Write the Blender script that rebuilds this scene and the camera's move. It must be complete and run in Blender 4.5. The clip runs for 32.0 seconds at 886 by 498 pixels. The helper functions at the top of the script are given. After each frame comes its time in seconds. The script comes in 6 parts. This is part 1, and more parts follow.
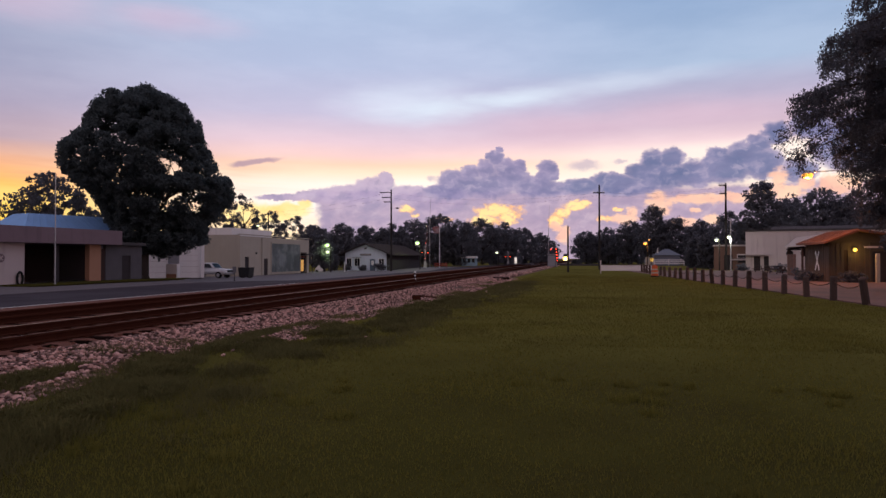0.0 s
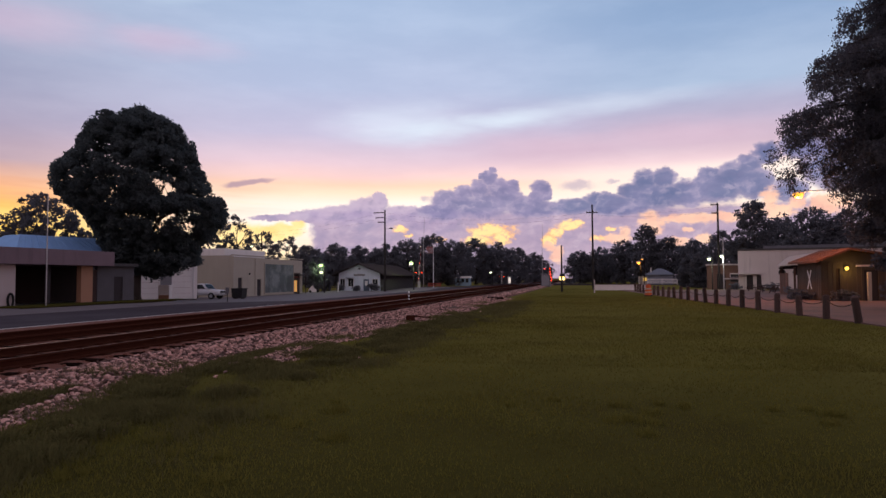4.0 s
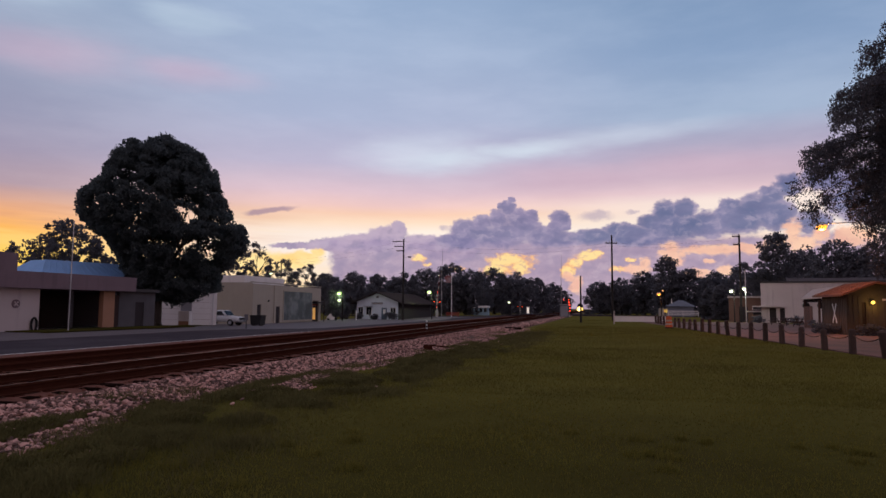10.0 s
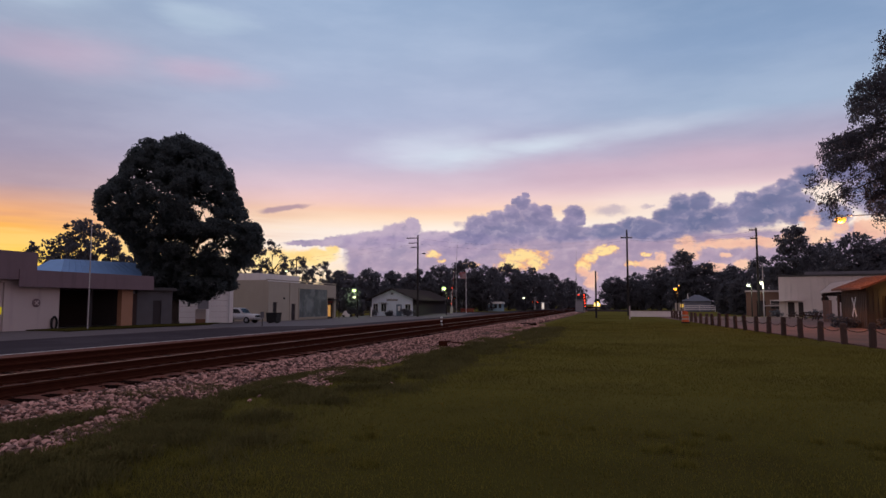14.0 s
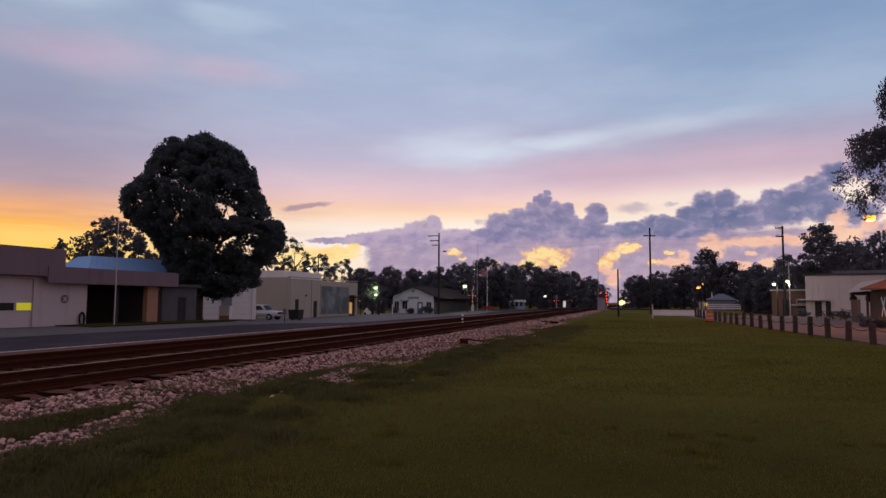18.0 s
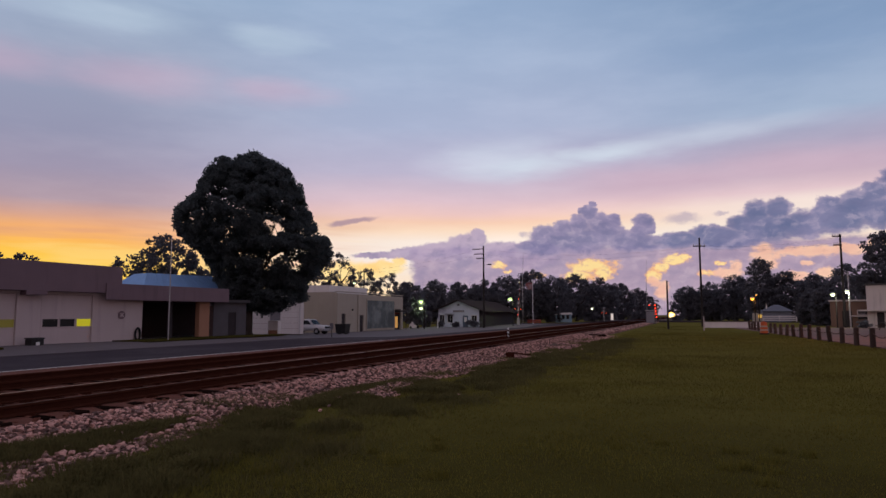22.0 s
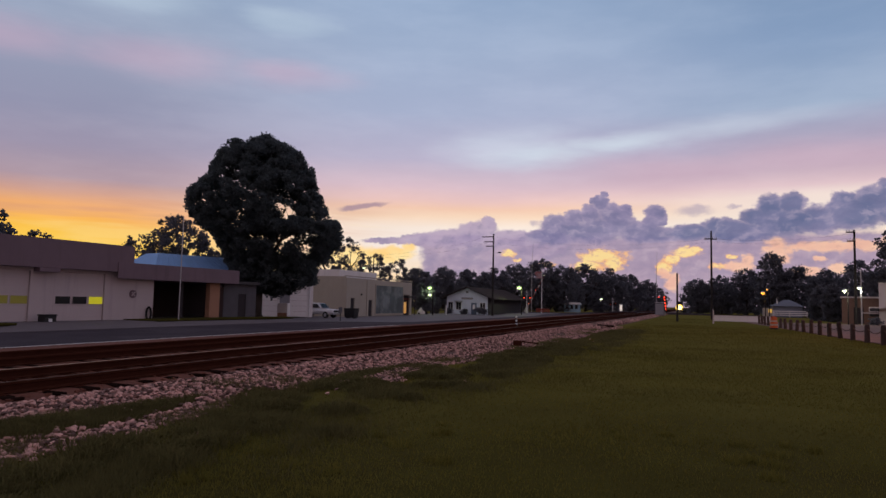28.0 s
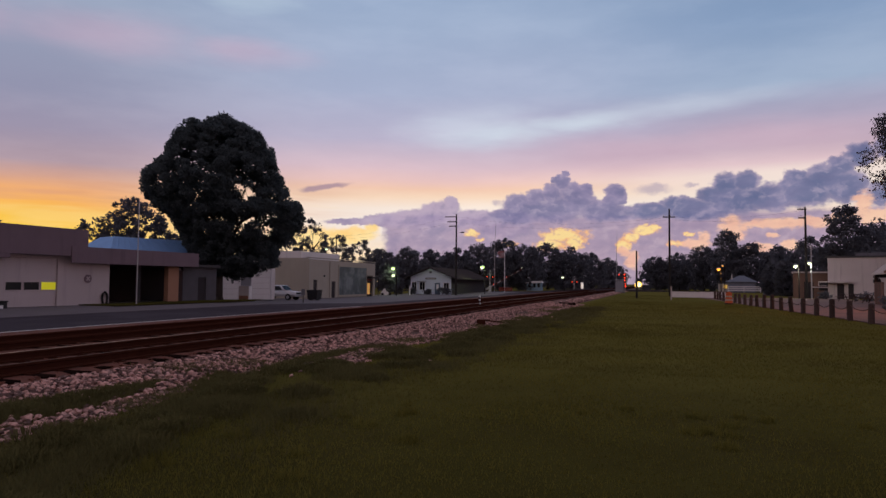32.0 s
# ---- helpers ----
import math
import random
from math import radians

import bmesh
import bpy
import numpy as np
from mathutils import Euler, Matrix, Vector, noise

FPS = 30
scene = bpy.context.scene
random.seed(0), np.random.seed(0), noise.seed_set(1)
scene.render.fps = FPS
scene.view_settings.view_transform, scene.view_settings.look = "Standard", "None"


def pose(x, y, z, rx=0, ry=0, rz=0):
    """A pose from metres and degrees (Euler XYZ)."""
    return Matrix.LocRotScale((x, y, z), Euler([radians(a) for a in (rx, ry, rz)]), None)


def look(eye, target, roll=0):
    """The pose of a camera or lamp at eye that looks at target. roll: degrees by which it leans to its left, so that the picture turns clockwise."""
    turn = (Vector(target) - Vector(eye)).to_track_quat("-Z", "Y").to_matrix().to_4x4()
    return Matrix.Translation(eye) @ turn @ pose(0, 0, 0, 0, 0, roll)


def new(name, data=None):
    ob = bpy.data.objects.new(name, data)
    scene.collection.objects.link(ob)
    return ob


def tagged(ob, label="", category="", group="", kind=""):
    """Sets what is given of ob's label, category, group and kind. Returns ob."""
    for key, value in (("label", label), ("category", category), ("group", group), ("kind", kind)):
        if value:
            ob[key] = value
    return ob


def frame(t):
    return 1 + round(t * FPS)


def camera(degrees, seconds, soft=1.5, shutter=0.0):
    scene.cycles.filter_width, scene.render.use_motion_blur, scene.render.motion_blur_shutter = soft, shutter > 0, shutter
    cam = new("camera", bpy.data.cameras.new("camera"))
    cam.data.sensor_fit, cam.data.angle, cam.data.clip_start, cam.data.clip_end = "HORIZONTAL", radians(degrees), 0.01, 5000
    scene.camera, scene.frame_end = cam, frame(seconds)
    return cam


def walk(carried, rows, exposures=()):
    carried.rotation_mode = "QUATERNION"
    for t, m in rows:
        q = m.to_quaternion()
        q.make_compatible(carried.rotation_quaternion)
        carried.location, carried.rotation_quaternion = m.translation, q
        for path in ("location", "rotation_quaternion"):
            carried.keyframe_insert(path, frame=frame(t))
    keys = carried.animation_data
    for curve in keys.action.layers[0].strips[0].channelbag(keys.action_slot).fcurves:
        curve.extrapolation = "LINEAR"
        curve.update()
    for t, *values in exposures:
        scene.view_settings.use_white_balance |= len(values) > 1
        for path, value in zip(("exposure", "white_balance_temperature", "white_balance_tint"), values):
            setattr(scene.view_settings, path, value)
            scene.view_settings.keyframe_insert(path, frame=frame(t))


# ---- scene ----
EYE = 1.65
cam = camera(67.2, 32.0)
PATH = [
    (0, -0.04, 0.81, -0.06),
    (0.5, -0.73, 1.73, 0.01),
    (1, -1.46, 1.66, -0.38),
    (1.5, -2.13, 1.41, 0.37),
    (2, -2.53, 1.54, -0.49),
    (2.5, -1.95, 2.07, -0.04),
    (4.5, 0.59, 2.54, -0.40),
    (5, 2.35, 2.20, -0.10),
    (5.5, 3.82, 3.13, 0.12),
    (6, 5.43, 3.47, -0.81),
    (6.5, 4.94, 3.50, -0.88),
    (7, 3.41, 4.06, -0.22),
    (7.5, 2.65, 4.11, -0.39),
    (8, 1.65, 3.41, -0.75),
    (8.5, 0.91, 3.41, -0.07),
    (9, 0.24, 4.29, 0.45),
    (9.5, 0.58, 5.02, 0.45),
    (10, 1.01, 5.03, 0.41),
    (10.5, 1.38, 4.97, 0.26),
    (11, 1.68, 4.89, 0.07),
    (11.5, 1.85, 4.67, -0.07),
    (12, 1.81, 4.56, 0.19),
    (12.5, 2.18, 4.64, 0.00),
    (13, 2.38, 4.77, 0.48),
    (13.5, 2.26, 4.70, 0.16),
    (15.5, 2.20, 4.93, -0.15),
    (16, 2.25, 5.14, -0.80),
    (16.5, 3.48, 5.15, -0.76),
    (17, 4.31, 4.99, -0.43),
    (17.5, 4.03, 4.68, -0.14),
    (18, 4.05, 4.51, 0.27),
    (18.5, 4.10, 4.24, 0.16),
    (19, 3.44, 4.46, 0.60),
    (19.5, 3.47, 4.35, 0.29),
    (20, 6.47, 5.06, 0.58),
    (20.5, 10.16, 5.26, 0.20),
    (21, 10.93, 5.23, 1.25),
    (21.5, 10.96, 5.57, 0.41),
    (22, 7.89, 5.66, -0.12),
    (22.5, 6.16, 5.59, -0.31),
    (23, 4.67, 5.49, 0.44),
    (23.5, 4.06, 5.08, 0.82),
    (24, 3.45, 3.99, 0.73),
    (24.5, 3.05, 2.85, 0.82),
    (26.5, 3.90, 2.78, 2.15),
    (27, 6.56, 3.59, 1.78),
    (27.5, 8.23, 3.86, 2.45),
    (28, 8.74, 4.52, 1.29),
    (28.5, 7.10, 4.47, 2.18),
    (29, 6.54, 4.46, 1.78),
    (29.5, 6.23, 4.11, 1.72),
    (30, 6.08, 3.89, 1.36),
    (30.5, 5.63, 3.65, 1.12),
    (31, 5.12, 3.71, 0.72),
    (31.5, 5.34, 3.10, 0.51),
    (32, 5.54, 2.87, 0.48),
]
walk(cam, [(t, pose(0, 0, EYE, 0, 0, yaw) @ pose(0, 0, 0, 90 + pitch) @ pose(0, 0, 0, 0, 0, roll)) for t, yaw, pitch, roll in PATH],
     exposures=[(0, 0.32), (5, 0.32), (8, 0.1), (13, 0.1), (21, 0.06), (32, 0.0)])


# ---- world: dusk sky with a cumulus bank over the sunset ----
def lin(r, g, b):
    return tuple((c / 255 / 12.92 if c < 10 else ((c / 255 + 0.055) / 1.055) ** 2.4) for c in (r, g, b))


class Net:
    """Short forms for building node trees."""

    def __init__(self, tree):
        self.t = tree

    def node(self, kind, **inputs):
        n = self.t.nodes.new(kind)
        for k, v in inputs.items():
            self.put(n.inputs[int(k[1:]) if k[0] == "i" and k[1:].isdigit() else k.replace("_", " ")], v)
        return n

    def put(self, socket, v):
        if isinstance(v, bpy.types.NodeSocket):
            self.t.links.new(v, socket)
        elif isinstance(v, (tuple, list)) and len(v) == 3 and socket.type == "RGBA":
            socket.default_value = (*v, 1)
        else:
            socket.default_value = v

    def math(self, op, a, b=0.0, c=0.0, clamp=False):
        n = self.t.nodes.new("ShaderNodeMath")
        n.operation, n.use_clamp = op, clamp
        for i, v in enumerate((a, b, c)):
            self.put(n.inputs[i], v)
        return n.outputs[0]

    def vec(self, op, a, b=(0, 0, 0), c=(0, 0, 0)):
        n = self.t.nodes.new("ShaderNodeVectorMath")
        n.operation = op
        for i, v in enumerate((a, b, c)[: 3 if op == "MULTIPLY_ADD" else 2]):
            self.put(n.inputs[i], v)
        return n.outputs["Value"] if op == "LENGTH" else n.outputs[0]

    def step(self, v, lo, hi):
        n = self.t.nodes.new("ShaderNodeMapRange")
        n.interpolation_type = "SMOOTHSTEP"
        for i, x in enumerate((v, lo, hi, 0.0, 1.0)):
            self.put(n.inputs[i], x)
        return n.outputs[0]

    def mix(self, f, a, b, mode="MIX"):
        n = self.t.nodes.new("ShaderNodeMix")
        n.data_type, n.blend_type = "RGBA", mode
        self.put(n.inputs[0], f), self.put(n.inputs[6], a), self.put(n.inputs[7], b)
        return n.outputs[2]

    def ramp(self, f, stops, smooth=True):
        n = self.t.nodes.new("ShaderNodeValToRGB")
        n.color_ramp.interpolation = "EASE" if smooth else "LINEAR"
        e = n.color_ramp.elements
        while len(e) < len(stops):
            e.new(0.5)
        for s, (p, c) in zip(e, sorted(stops)):
            s.position, s.color = p, (*c, 1)
        self.put(n.inputs[0], f)
        return n.outputs[0]

    def noise(self, v, scale, detail=4.0, rough=0.55, out="Fac"):
        n = self.node("ShaderNodeTexNoise", Vector=v, Scale=scale, Detail=detail, Roughness=rough)
        return n.outputs[out]


def sky():
    world = bpy.data.worlds.new("dusk")
    scene.world = world
    world.use_nodes = True
    k = Net(world.node_tree)
    bg = world.node_tree.nodes["Background"]
    d = k.node("ShaderNodeTexCoord").outputs["Generated"]
    sep = k.node("ShaderNodeSeparateXYZ", Vector=d)
    x, y, z = sep.outputs
    az = k.math("MULTIPLY", k.math("ARCTAN2", k.math("MULTIPLY", x, -1.0), y), 57.2958)
    el = k.math("MULTIPLY", k.math("ARCSINE", z), 57.2958)
    comb = k.node("ShaderNodeCombineXYZ", X=az, Y=el)
    p = comb.outputs[0]

    def elev(stops):
        return k.ramp(k.math("DIVIDE", wel, 40.0), [(e / 40.0, lin(*c)) for e, c in stops], False)

    # slow streaks that bend the bands
    band = k.vec("MULTIPLY", p, (0.035, 0.16, 1.0))
    wav = k.math("SUBTRACT", k.noise(band, 1.0, 3.0), 0.5)
    wel = k.math("ADD", el, k.math("MULTIPLY", wav, 1.5))
    left = elev([(0, (255, 190, 60)), (3.4, (255, 208, 68)), (4.8, (255, 196, 66)), (5.7, (251, 180, 82)), (6.6, (240, 170, 106)), (7.4, (212, 160, 138)), (8.6, (176, 152, 164)), (11, (160, 151, 174)),
                 (14, (150, 151, 177)), (19, (153, 162, 187)), (25, (150, 172, 199)), (40, (120, 145, 185))])
    mid = elev([(0, (252, 214, 150)), (4.6, (250, 236, 228)), (6.4, (252, 235, 221)), (7.3, (252, 220, 192)), (8.0, (247, 204, 178)), (8.7, (239, 200, 194)), (9.8, (222, 193, 203)), (12, (189, 182, 206)),
                (16, (170, 180, 208)), (21, (161, 178, 207)), (26, (147, 170, 202)), (40, (112, 138, 178))])
    right = elev([(0, (244, 188, 140)), (4.5, (248, 200, 160)), (6.5, (250, 236, 224)), (8.6, (246, 226, 216)), (9.4, (226, 196, 202)), (10.6, (196, 172, 188)), (12.4, (176, 164, 188)), (13.6, (166, 164, 190)),
                  (15.5, (158, 176, 203)), (20, (136, 160, 194)), (26, (118, 146, 182)), (40, (92, 122, 168))])
    c = k.mix(k.step(az, 11.0, 37.0), k.mix(k.step(az, 2.0, -22.0), mid, right), left)

    def field(pos, blobs):
        out = None
        for a, e, ra, re in blobs:
            v = k.vec("LENGTH", k.vec("MULTIPLY_ADD", pos, (1 / ra, 1 / re, 0), (-a / ra, -e / re, 0)))
            out = v if out is None else k.math("SMOOTH_MIN", out, v, 0.08)
        return out

    # soft high streaks and pink veils
    soft = k.vec("ADD", p, k.vec("MULTIPLY", k.vec("SUBTRACT", k.noise(band, 2.0, 4.0, 0.6, "Color"), (0.5, 0.5, 0.5)), (9.0, 2.2, 0)))
    tilted = k.node("ShaderNodeVectorRotate", Vector=soft, Center=(-5, 14, 0), Axis=(0, 0, 1), Angle=radians(4.5)).outputs[0]
    c = k.mix(k.math("MULTIPLY", k.step(field(tilted, [(0.5, 12.8, 9.0, 1.6), (-6, 13.2, 8, 1.2)]), 1.0, 0.0), 0.72), c, lin(214, 226, 238))
    c = k.mix(k.math("MULTIPLY", k.step(field(tilted, [(-15, 13.6, 12, 1.2), (4, 14.2, 8, 2.0)]), 1.0, 0.0), 0.42), c, lin(212, 224, 238))
    c = k.mix(k.math("MULTIPLY", k.step(field(soft, [(33, 18.6, 10, 2.2), (22, 18.4, 7, 1.6), (43, 18.2, 8, 2.0)]), 1.1, 0.0), 0.46), c, lin(206, 174, 196))
    c = k.mix(k.math("MULTIPLY", k.step(field(soft, [(22, 22.5, 5, 1.6), (36, 22.6, 9, 1.6)]), 1.0, 0.2), 0.5), c, lin(186, 204, 222))
    c = k.mix(k.math("MULTIPLY", k.step(field(soft, [(-10, 11.2, 13, 1.5), (-20, 11.6, 10, 1.6)]), 1.15, 0.1), 0.55), c, lin(204, 172, 190))
    # burning streaks low in the west
    fire = k.noise(k.vec("MULTIPLY", p, (0.07, 0.75, 1)), 1.0, 3.0, 0.5)
    c = k.mix(k.math("MULTIPLY", k.math("MULTIPLY", k.step(fire, 0.5, 0.66), k.step(az, 9.0, 24.0)), k.math("MULTIPLY", k.step(el, 8.6, 6.8), 0.5)), c, lin(214, 150, 116))
    c = k.mix(k.math("MULTIPLY", k.math("MULTIPLY", k.step(fire, 0.46, 0.32), k.step(az, 6.0, 22.0)), k.math("MULTIPLY", k.step(el, 7.6, 5.6), 0.5)), c, lin(255, 216, 130))
    # small dark lens cloud in the orange
    lens = k.node("ShaderNodeVectorRotate", Vector=k.vec("ADD", p, k.vec("MULTIPLY", k.vec("SUBTRACT", k.noise(p, 0.9, 3.0, 0.6, "Color"), (0.5, 0.5, 0.5)), (0.8, 0.35, 0))), Center=(15.6, 8.0, 0), Axis=(0, 0, 1), Angle=radians(9)).outputs[0]
    c = k.mix(k.math("MULTIPLY", k.step(field(lens, [(15.6, 8.0, 2.6, 0.3), (16.6, 7.95, 1.4, 0.34)]), 1.05, 0.4), 0.75), c, lin(156, 130, 152))

    # cumulus bank in three masses: pale lavender in the west, blue-grey towers in the middle, darker in the east
    cell = k.node("ShaderNodeTexVoronoi", Vector=k.vec("MULTIPLY", p, (1.25, 1.6, 1)), Scale=1.0, Detail=1.0, Roughness=0.5)
    cell.feature = "SMOOTH_F1"
    half = (0.5, 0.5, 0.5)
    wide = k.vec("MULTIPLY", k.vec("SUBTRACT", k.noise(k.vec("MULTIPLY", p, (0.5, 0.7, 1)), 1.0, 2.0, 0.5, "Color"), half), (0.7, 0.35, 0))
    fine = k.vec("MULTIPLY", k.vec("SUBTRACT", k.noise(k.vec("MULTIPLY", p, (1.7, 2.2, 1)), 1.0, 5.0, 0.58, "Color"), half), (0.85, 0.62, 0))
    warp = k.vec("ADD", k.vec("ADD", p, wide), fine)
    puff = k.math("MULTIPLY", k.math("SUBTRACT", cell.outputs["Distance"], 0.36), 0.40)
    lifted = k.node("ShaderNodeSeparateXYZ", Vector=warp)
    waz, wlift = lifted.outputs[0], lifted.outputs[1]
    tone = k.step(k.noise(k.vec("MULTIPLY", warp, (0.3, 0.55, 1)), 1.3, 3.0, 0.5), 0.25, 0.75)
    WEST = [(12.9, 5.08, 2.58, 0.28), (10.3, 5.24, 2.28, 0.53), (8, 5.39, 2.31, 0.77), (5.9, 6.01, 1.65, 0.87), (4.9, 6.75, 0.63, 0.58), (2.6, 5.38, 2.19, 0.82), (0.4, 5.07, 2.19, 1.07)]
    MIDDLE = [(-0.9, 6.68, 1.27, 0.87), (-2.4, 7.17, 0.97, 0.77), (-3.8, 7.65, 0.83, 0.77), (-4.6, 8.51, 0.63, 0.63), (-4.2, 8.8, 0.44, 0.38), (-4.8, 9.19, 0.29, 0.29), (-5.5, 7.55, 0.97, 0.87), (-6.6, 7.83, 0.63, 0.53), (-6, 6.87, 1.25, 0.87), (-3.6, 6.3, 2.71, 1.06), (-0.5, 5.7, 1.95, 0.68), (-7.8, 6.09, 1.9, 0.77), (-9, 7.61, 0.81, 0.62), (-8.6, 6.75, 0.62, 0.67), (-9.4, 7.03, 0.52, 0.53), (-9.5, 5.88, 1.42, 0.57)]
    EAST = [(-11.6, 6.05, 1.86, 0.62), (-14.1, 6.48, 1.64, 0.61), (-15.3, 5.99, 3.12, 0.75), (-17.5, 7.87, 1.06, 0.97), (-19, 8.09, 0.95, 0.78), (-16.7, 7.07, 1.16, 0.74), (-18.4, 6.74, 2.25, 1.1), (-20.7, 6.76, 1.94, 1), (-22.4, 8.21, 0.83, 0.62), (-21.9, 7.69, 0.67, 0.45), (-23.1, 7.19, 2.11, 1.16), (-24.4, 8.01, 1.28, 0.97), (-25.4, 8.74, 0.87, 0.78), (-26.6, 9.53, 0.93, 0.86), (-25.6, 7.34, 1.56, 1.13), (-28.2, 6.59, 1.27, 0.85), (-29.1, 9.93, 1.47, 1.09), (-31.9, 8.44, 2.73, 2.04)]
    pale = k.mix(tone, lin(160, 142, 176), lin(186, 164, 188))
    blue = k.mix(tone, lin(112, 110, 150), lin(146, 134, 170))
    deep = k.mix(tone, lin(86, 98, 140), lin(124, 122, 160))
    haze = k.mix(tone, lin(150, 134, 166), lin(176, 152, 176))
    low = k.step(k.math("ADD", wlift, k.math("MULTIPLY", tone, 0.5)), 5.6, 4.7)
    heap = lambda at: k.noise(k.vec("MULTIPLY", at, (0.8, 1.1, 1)), 1.0, 4.0, 0.55)
    relief = k.math("SUBTRACT", heap(warp), heap(k.vec("ADD", warp, (0.35, 0.4, 0))))
    lit_side, shady_side = k.step(relief, -0.02, 0.26), k.step(relief, 0.02, -0.26)
    haze = k.mix(k.math("MULTIPLY", lit_side, 0.4), haze, lin(198, 176, 192))
    haze = k.mix(k.math("MULTIPLY", shady_side, 0.35), haze, lin(122, 116, 152))
    # the flat lower body of the bank
    body = k.math("MULTIPLY", k.step(wlift, 6.0, 5.45), k.step(waz, 10.9, 10.2))
    c = k.mix(k.math("MULTIPLY", body, 0.94), c, haze)
    for mass, tint, share in ((WEST, pale, 0.93), (MIDDLE, blue, 0.96), (EAST, deep, 0.96)):
        f = k.math("ADD", field(warp, mass), k.math("MULTIPLY", puff, 0.6))
        shade = k.mix(k.math("MULTIPLY", k.step(f, 0.65, 1.2), 0.5), tint, lin(184, 164, 186))
        shade = k.mix(k.math("MULTIPLY", lit_side, 0.45), shade, lin(184, 168, 192))
        shade = k.mix(k.math("MULTIPLY", shady_side, 0.40), shade, lin(92, 96, 138))
        shade = k.mix(k.math("MULTIPLY", low, 0.85), shade, haze)
        c = k.mix(k.math("MULTIPLY", k.step(f, 1.34, 1.02), share), c, shade)
    # wisps in front of the bright strip
    c = k.mix(k.math("MULTIPLY", k.step(field(warp, [(-12, 7.75, 1.49, 0.47), (-12.5, 8.02, 0.74, 0.28), (-15, 7.95, 0.59, 0.23), (-3.1, 6.97, 0.39, 0.24), (1, 6.85, 0.44, 0.29)]), 1.3, 0.3), 0.62), c, lin(172, 158, 180))
    # bright windows through the bank
    rag = k.math("MULTIPLY", k.math("SUBTRACT", k.noise(k.vec("MULTIPLY", p, (1.1, 1.6, 1)), 1.0, 5.0, 0.65), 0.5), 1.7)
    ragged = k.math("ADD", puff, rag)
    gold = k.math("ADD", field(warp, [(-4.7, 4.07, 2.02, 0.58), (-5.6, 3.59, 0.96, 0.77), (-3.6, 3.2, 1.26, 0.44), (3.1, 4.26, 0.63, 0.39), (2.4, 3.74, 0.39, 0.19), (-0.3, 3.27, 0.87, 0.19), (-11.4, 4.44, 1.12, 0.43), (-12.1, 4.62, 0.46, 0.28), (-10.3, 3.87, 0.66, 0.38), (-9.6, 3.2, 0.61, 0.62), (-13.8, 3.28, 0.64, 0.24), (-14.8, 4.03, 0.45, 0.19)]), ragged)
    c = k.mix(k.math("MULTIPLY", k.step(gold, 1.38, 0.82), 0.96), c, k.mix(k.step(k.math("ADD", gold, k.math("MULTIPLY", tone, -0.5)), 0.9, 0.35), lin(250, 186, 128), lin(255, 222, 150)))
    peach = k.math("ADD", field(warp, [(-15.2, 3.27, 0.99, 0.42), (-15.9, 3.83, 0.45, 0.47), (-18, 4.63, 0.87, 0.74), (-18.2, 3.8, 0.7, 0.41), (-21, 4.75, 2.58, 0.36), (-23.5, 4.78, 1.38, 0.4), (-19.9, 2.86, 1.11, 0.36), (-21.9, 3.11, 0.67, 0.31), (-20.9, 3.85, 0.42, 0.23), (-26.9, 6.06, 0.69, 0.69), (-27.4, 5, 0.99, 0.52), (-28.7, 5.72, 0.6, 0.51), (-30.8, 5.45, 1.41, 0.75), (-25.5, 5.16, 0.94, 0.26), (-10.3, 2.06, 0.56, 0.67), (-9.7, 2.63, 0.47, 0.48)]), ragged)
    c = k.mix(k.math("MULTIPLY", k.step(peach, 1.48, 0.8), 0.92), c, k.mix(tone, lin(236, 178, 156), lin(252, 206, 172)))
    # lavender shreds across the windows
    shred = k.step(k.noise(k.vec("MULTIPLY", warp, (1.1, 1.9, 1)), 1.0, 6.0, 0.7), 0.53, 0.66)
    open_sky = k.math("MAXIMUM", k.step(gold, 1.38, 0.82), k.step(peach, 1.48, 0.8))
    c = k.mix(k.math("MULTIPLY", k.math("MULTIPLY", shred, open_sky), 0.6), c, lin(206, 156, 148))
    # faint veil texture over all of it
    veil = k.noise(k.vec("MULTIPLY", p, (0.06, 0.22, 1)), 1.0, 5.0, 0.6)
    c = k.mix(k.step(veil, 0.35, 0.7), k.mix(0.07, c, (0.12, 0.13, 0.20)), k.mix(0.05, c, (1.0, 0.95, 0.95)))
    # glow beneath the western end of the bank, and the ground below the horizon
    c = k.mix(k.math("MULTIPLY", k.step(field(warp, [(12.9, 4.04, 1.96, 0.66), (14.7, 3.71, 2.77, 0.85), (11.6, 4.55, 0.75, 0.43), (16.5, 3.57, 2.72, 1.12)]), 1.15, 0.6), 0.92), c, k.mix(tone, lin(255, 206, 120), lin(255, 226, 160)))
    air = k.node("ShaderNodeTexSky")
    air.sky_type, air.sun_disc, air.sun_elevation, air.sun_rotation = "NISHITA", False, radians(1.0), radians(-32)
    dusk = k.mix(0.2, k.mix(k.step(z, 0.1, 0.7), lin(200, 172, 180), lin(188, 177, 194)), k.vec("MULTIPLY", air.outputs[0], (0.1, 0.1, 0.1)))
    turned = k.step(k.math("ABSOLUTE", az), 62.0, 110.0)
    c = k.mix(k.math("MAXIMUM", turned, k.step(el, 32.0, 55.0)), c, dusk)
    c = k.mix(k.step(el, -0.3, -3.0), c, (0.03, 0.03, 0.03))
    k.put(bg.inputs["Color"], c)
    bg.inputs["Strength"].default_value = 1.0
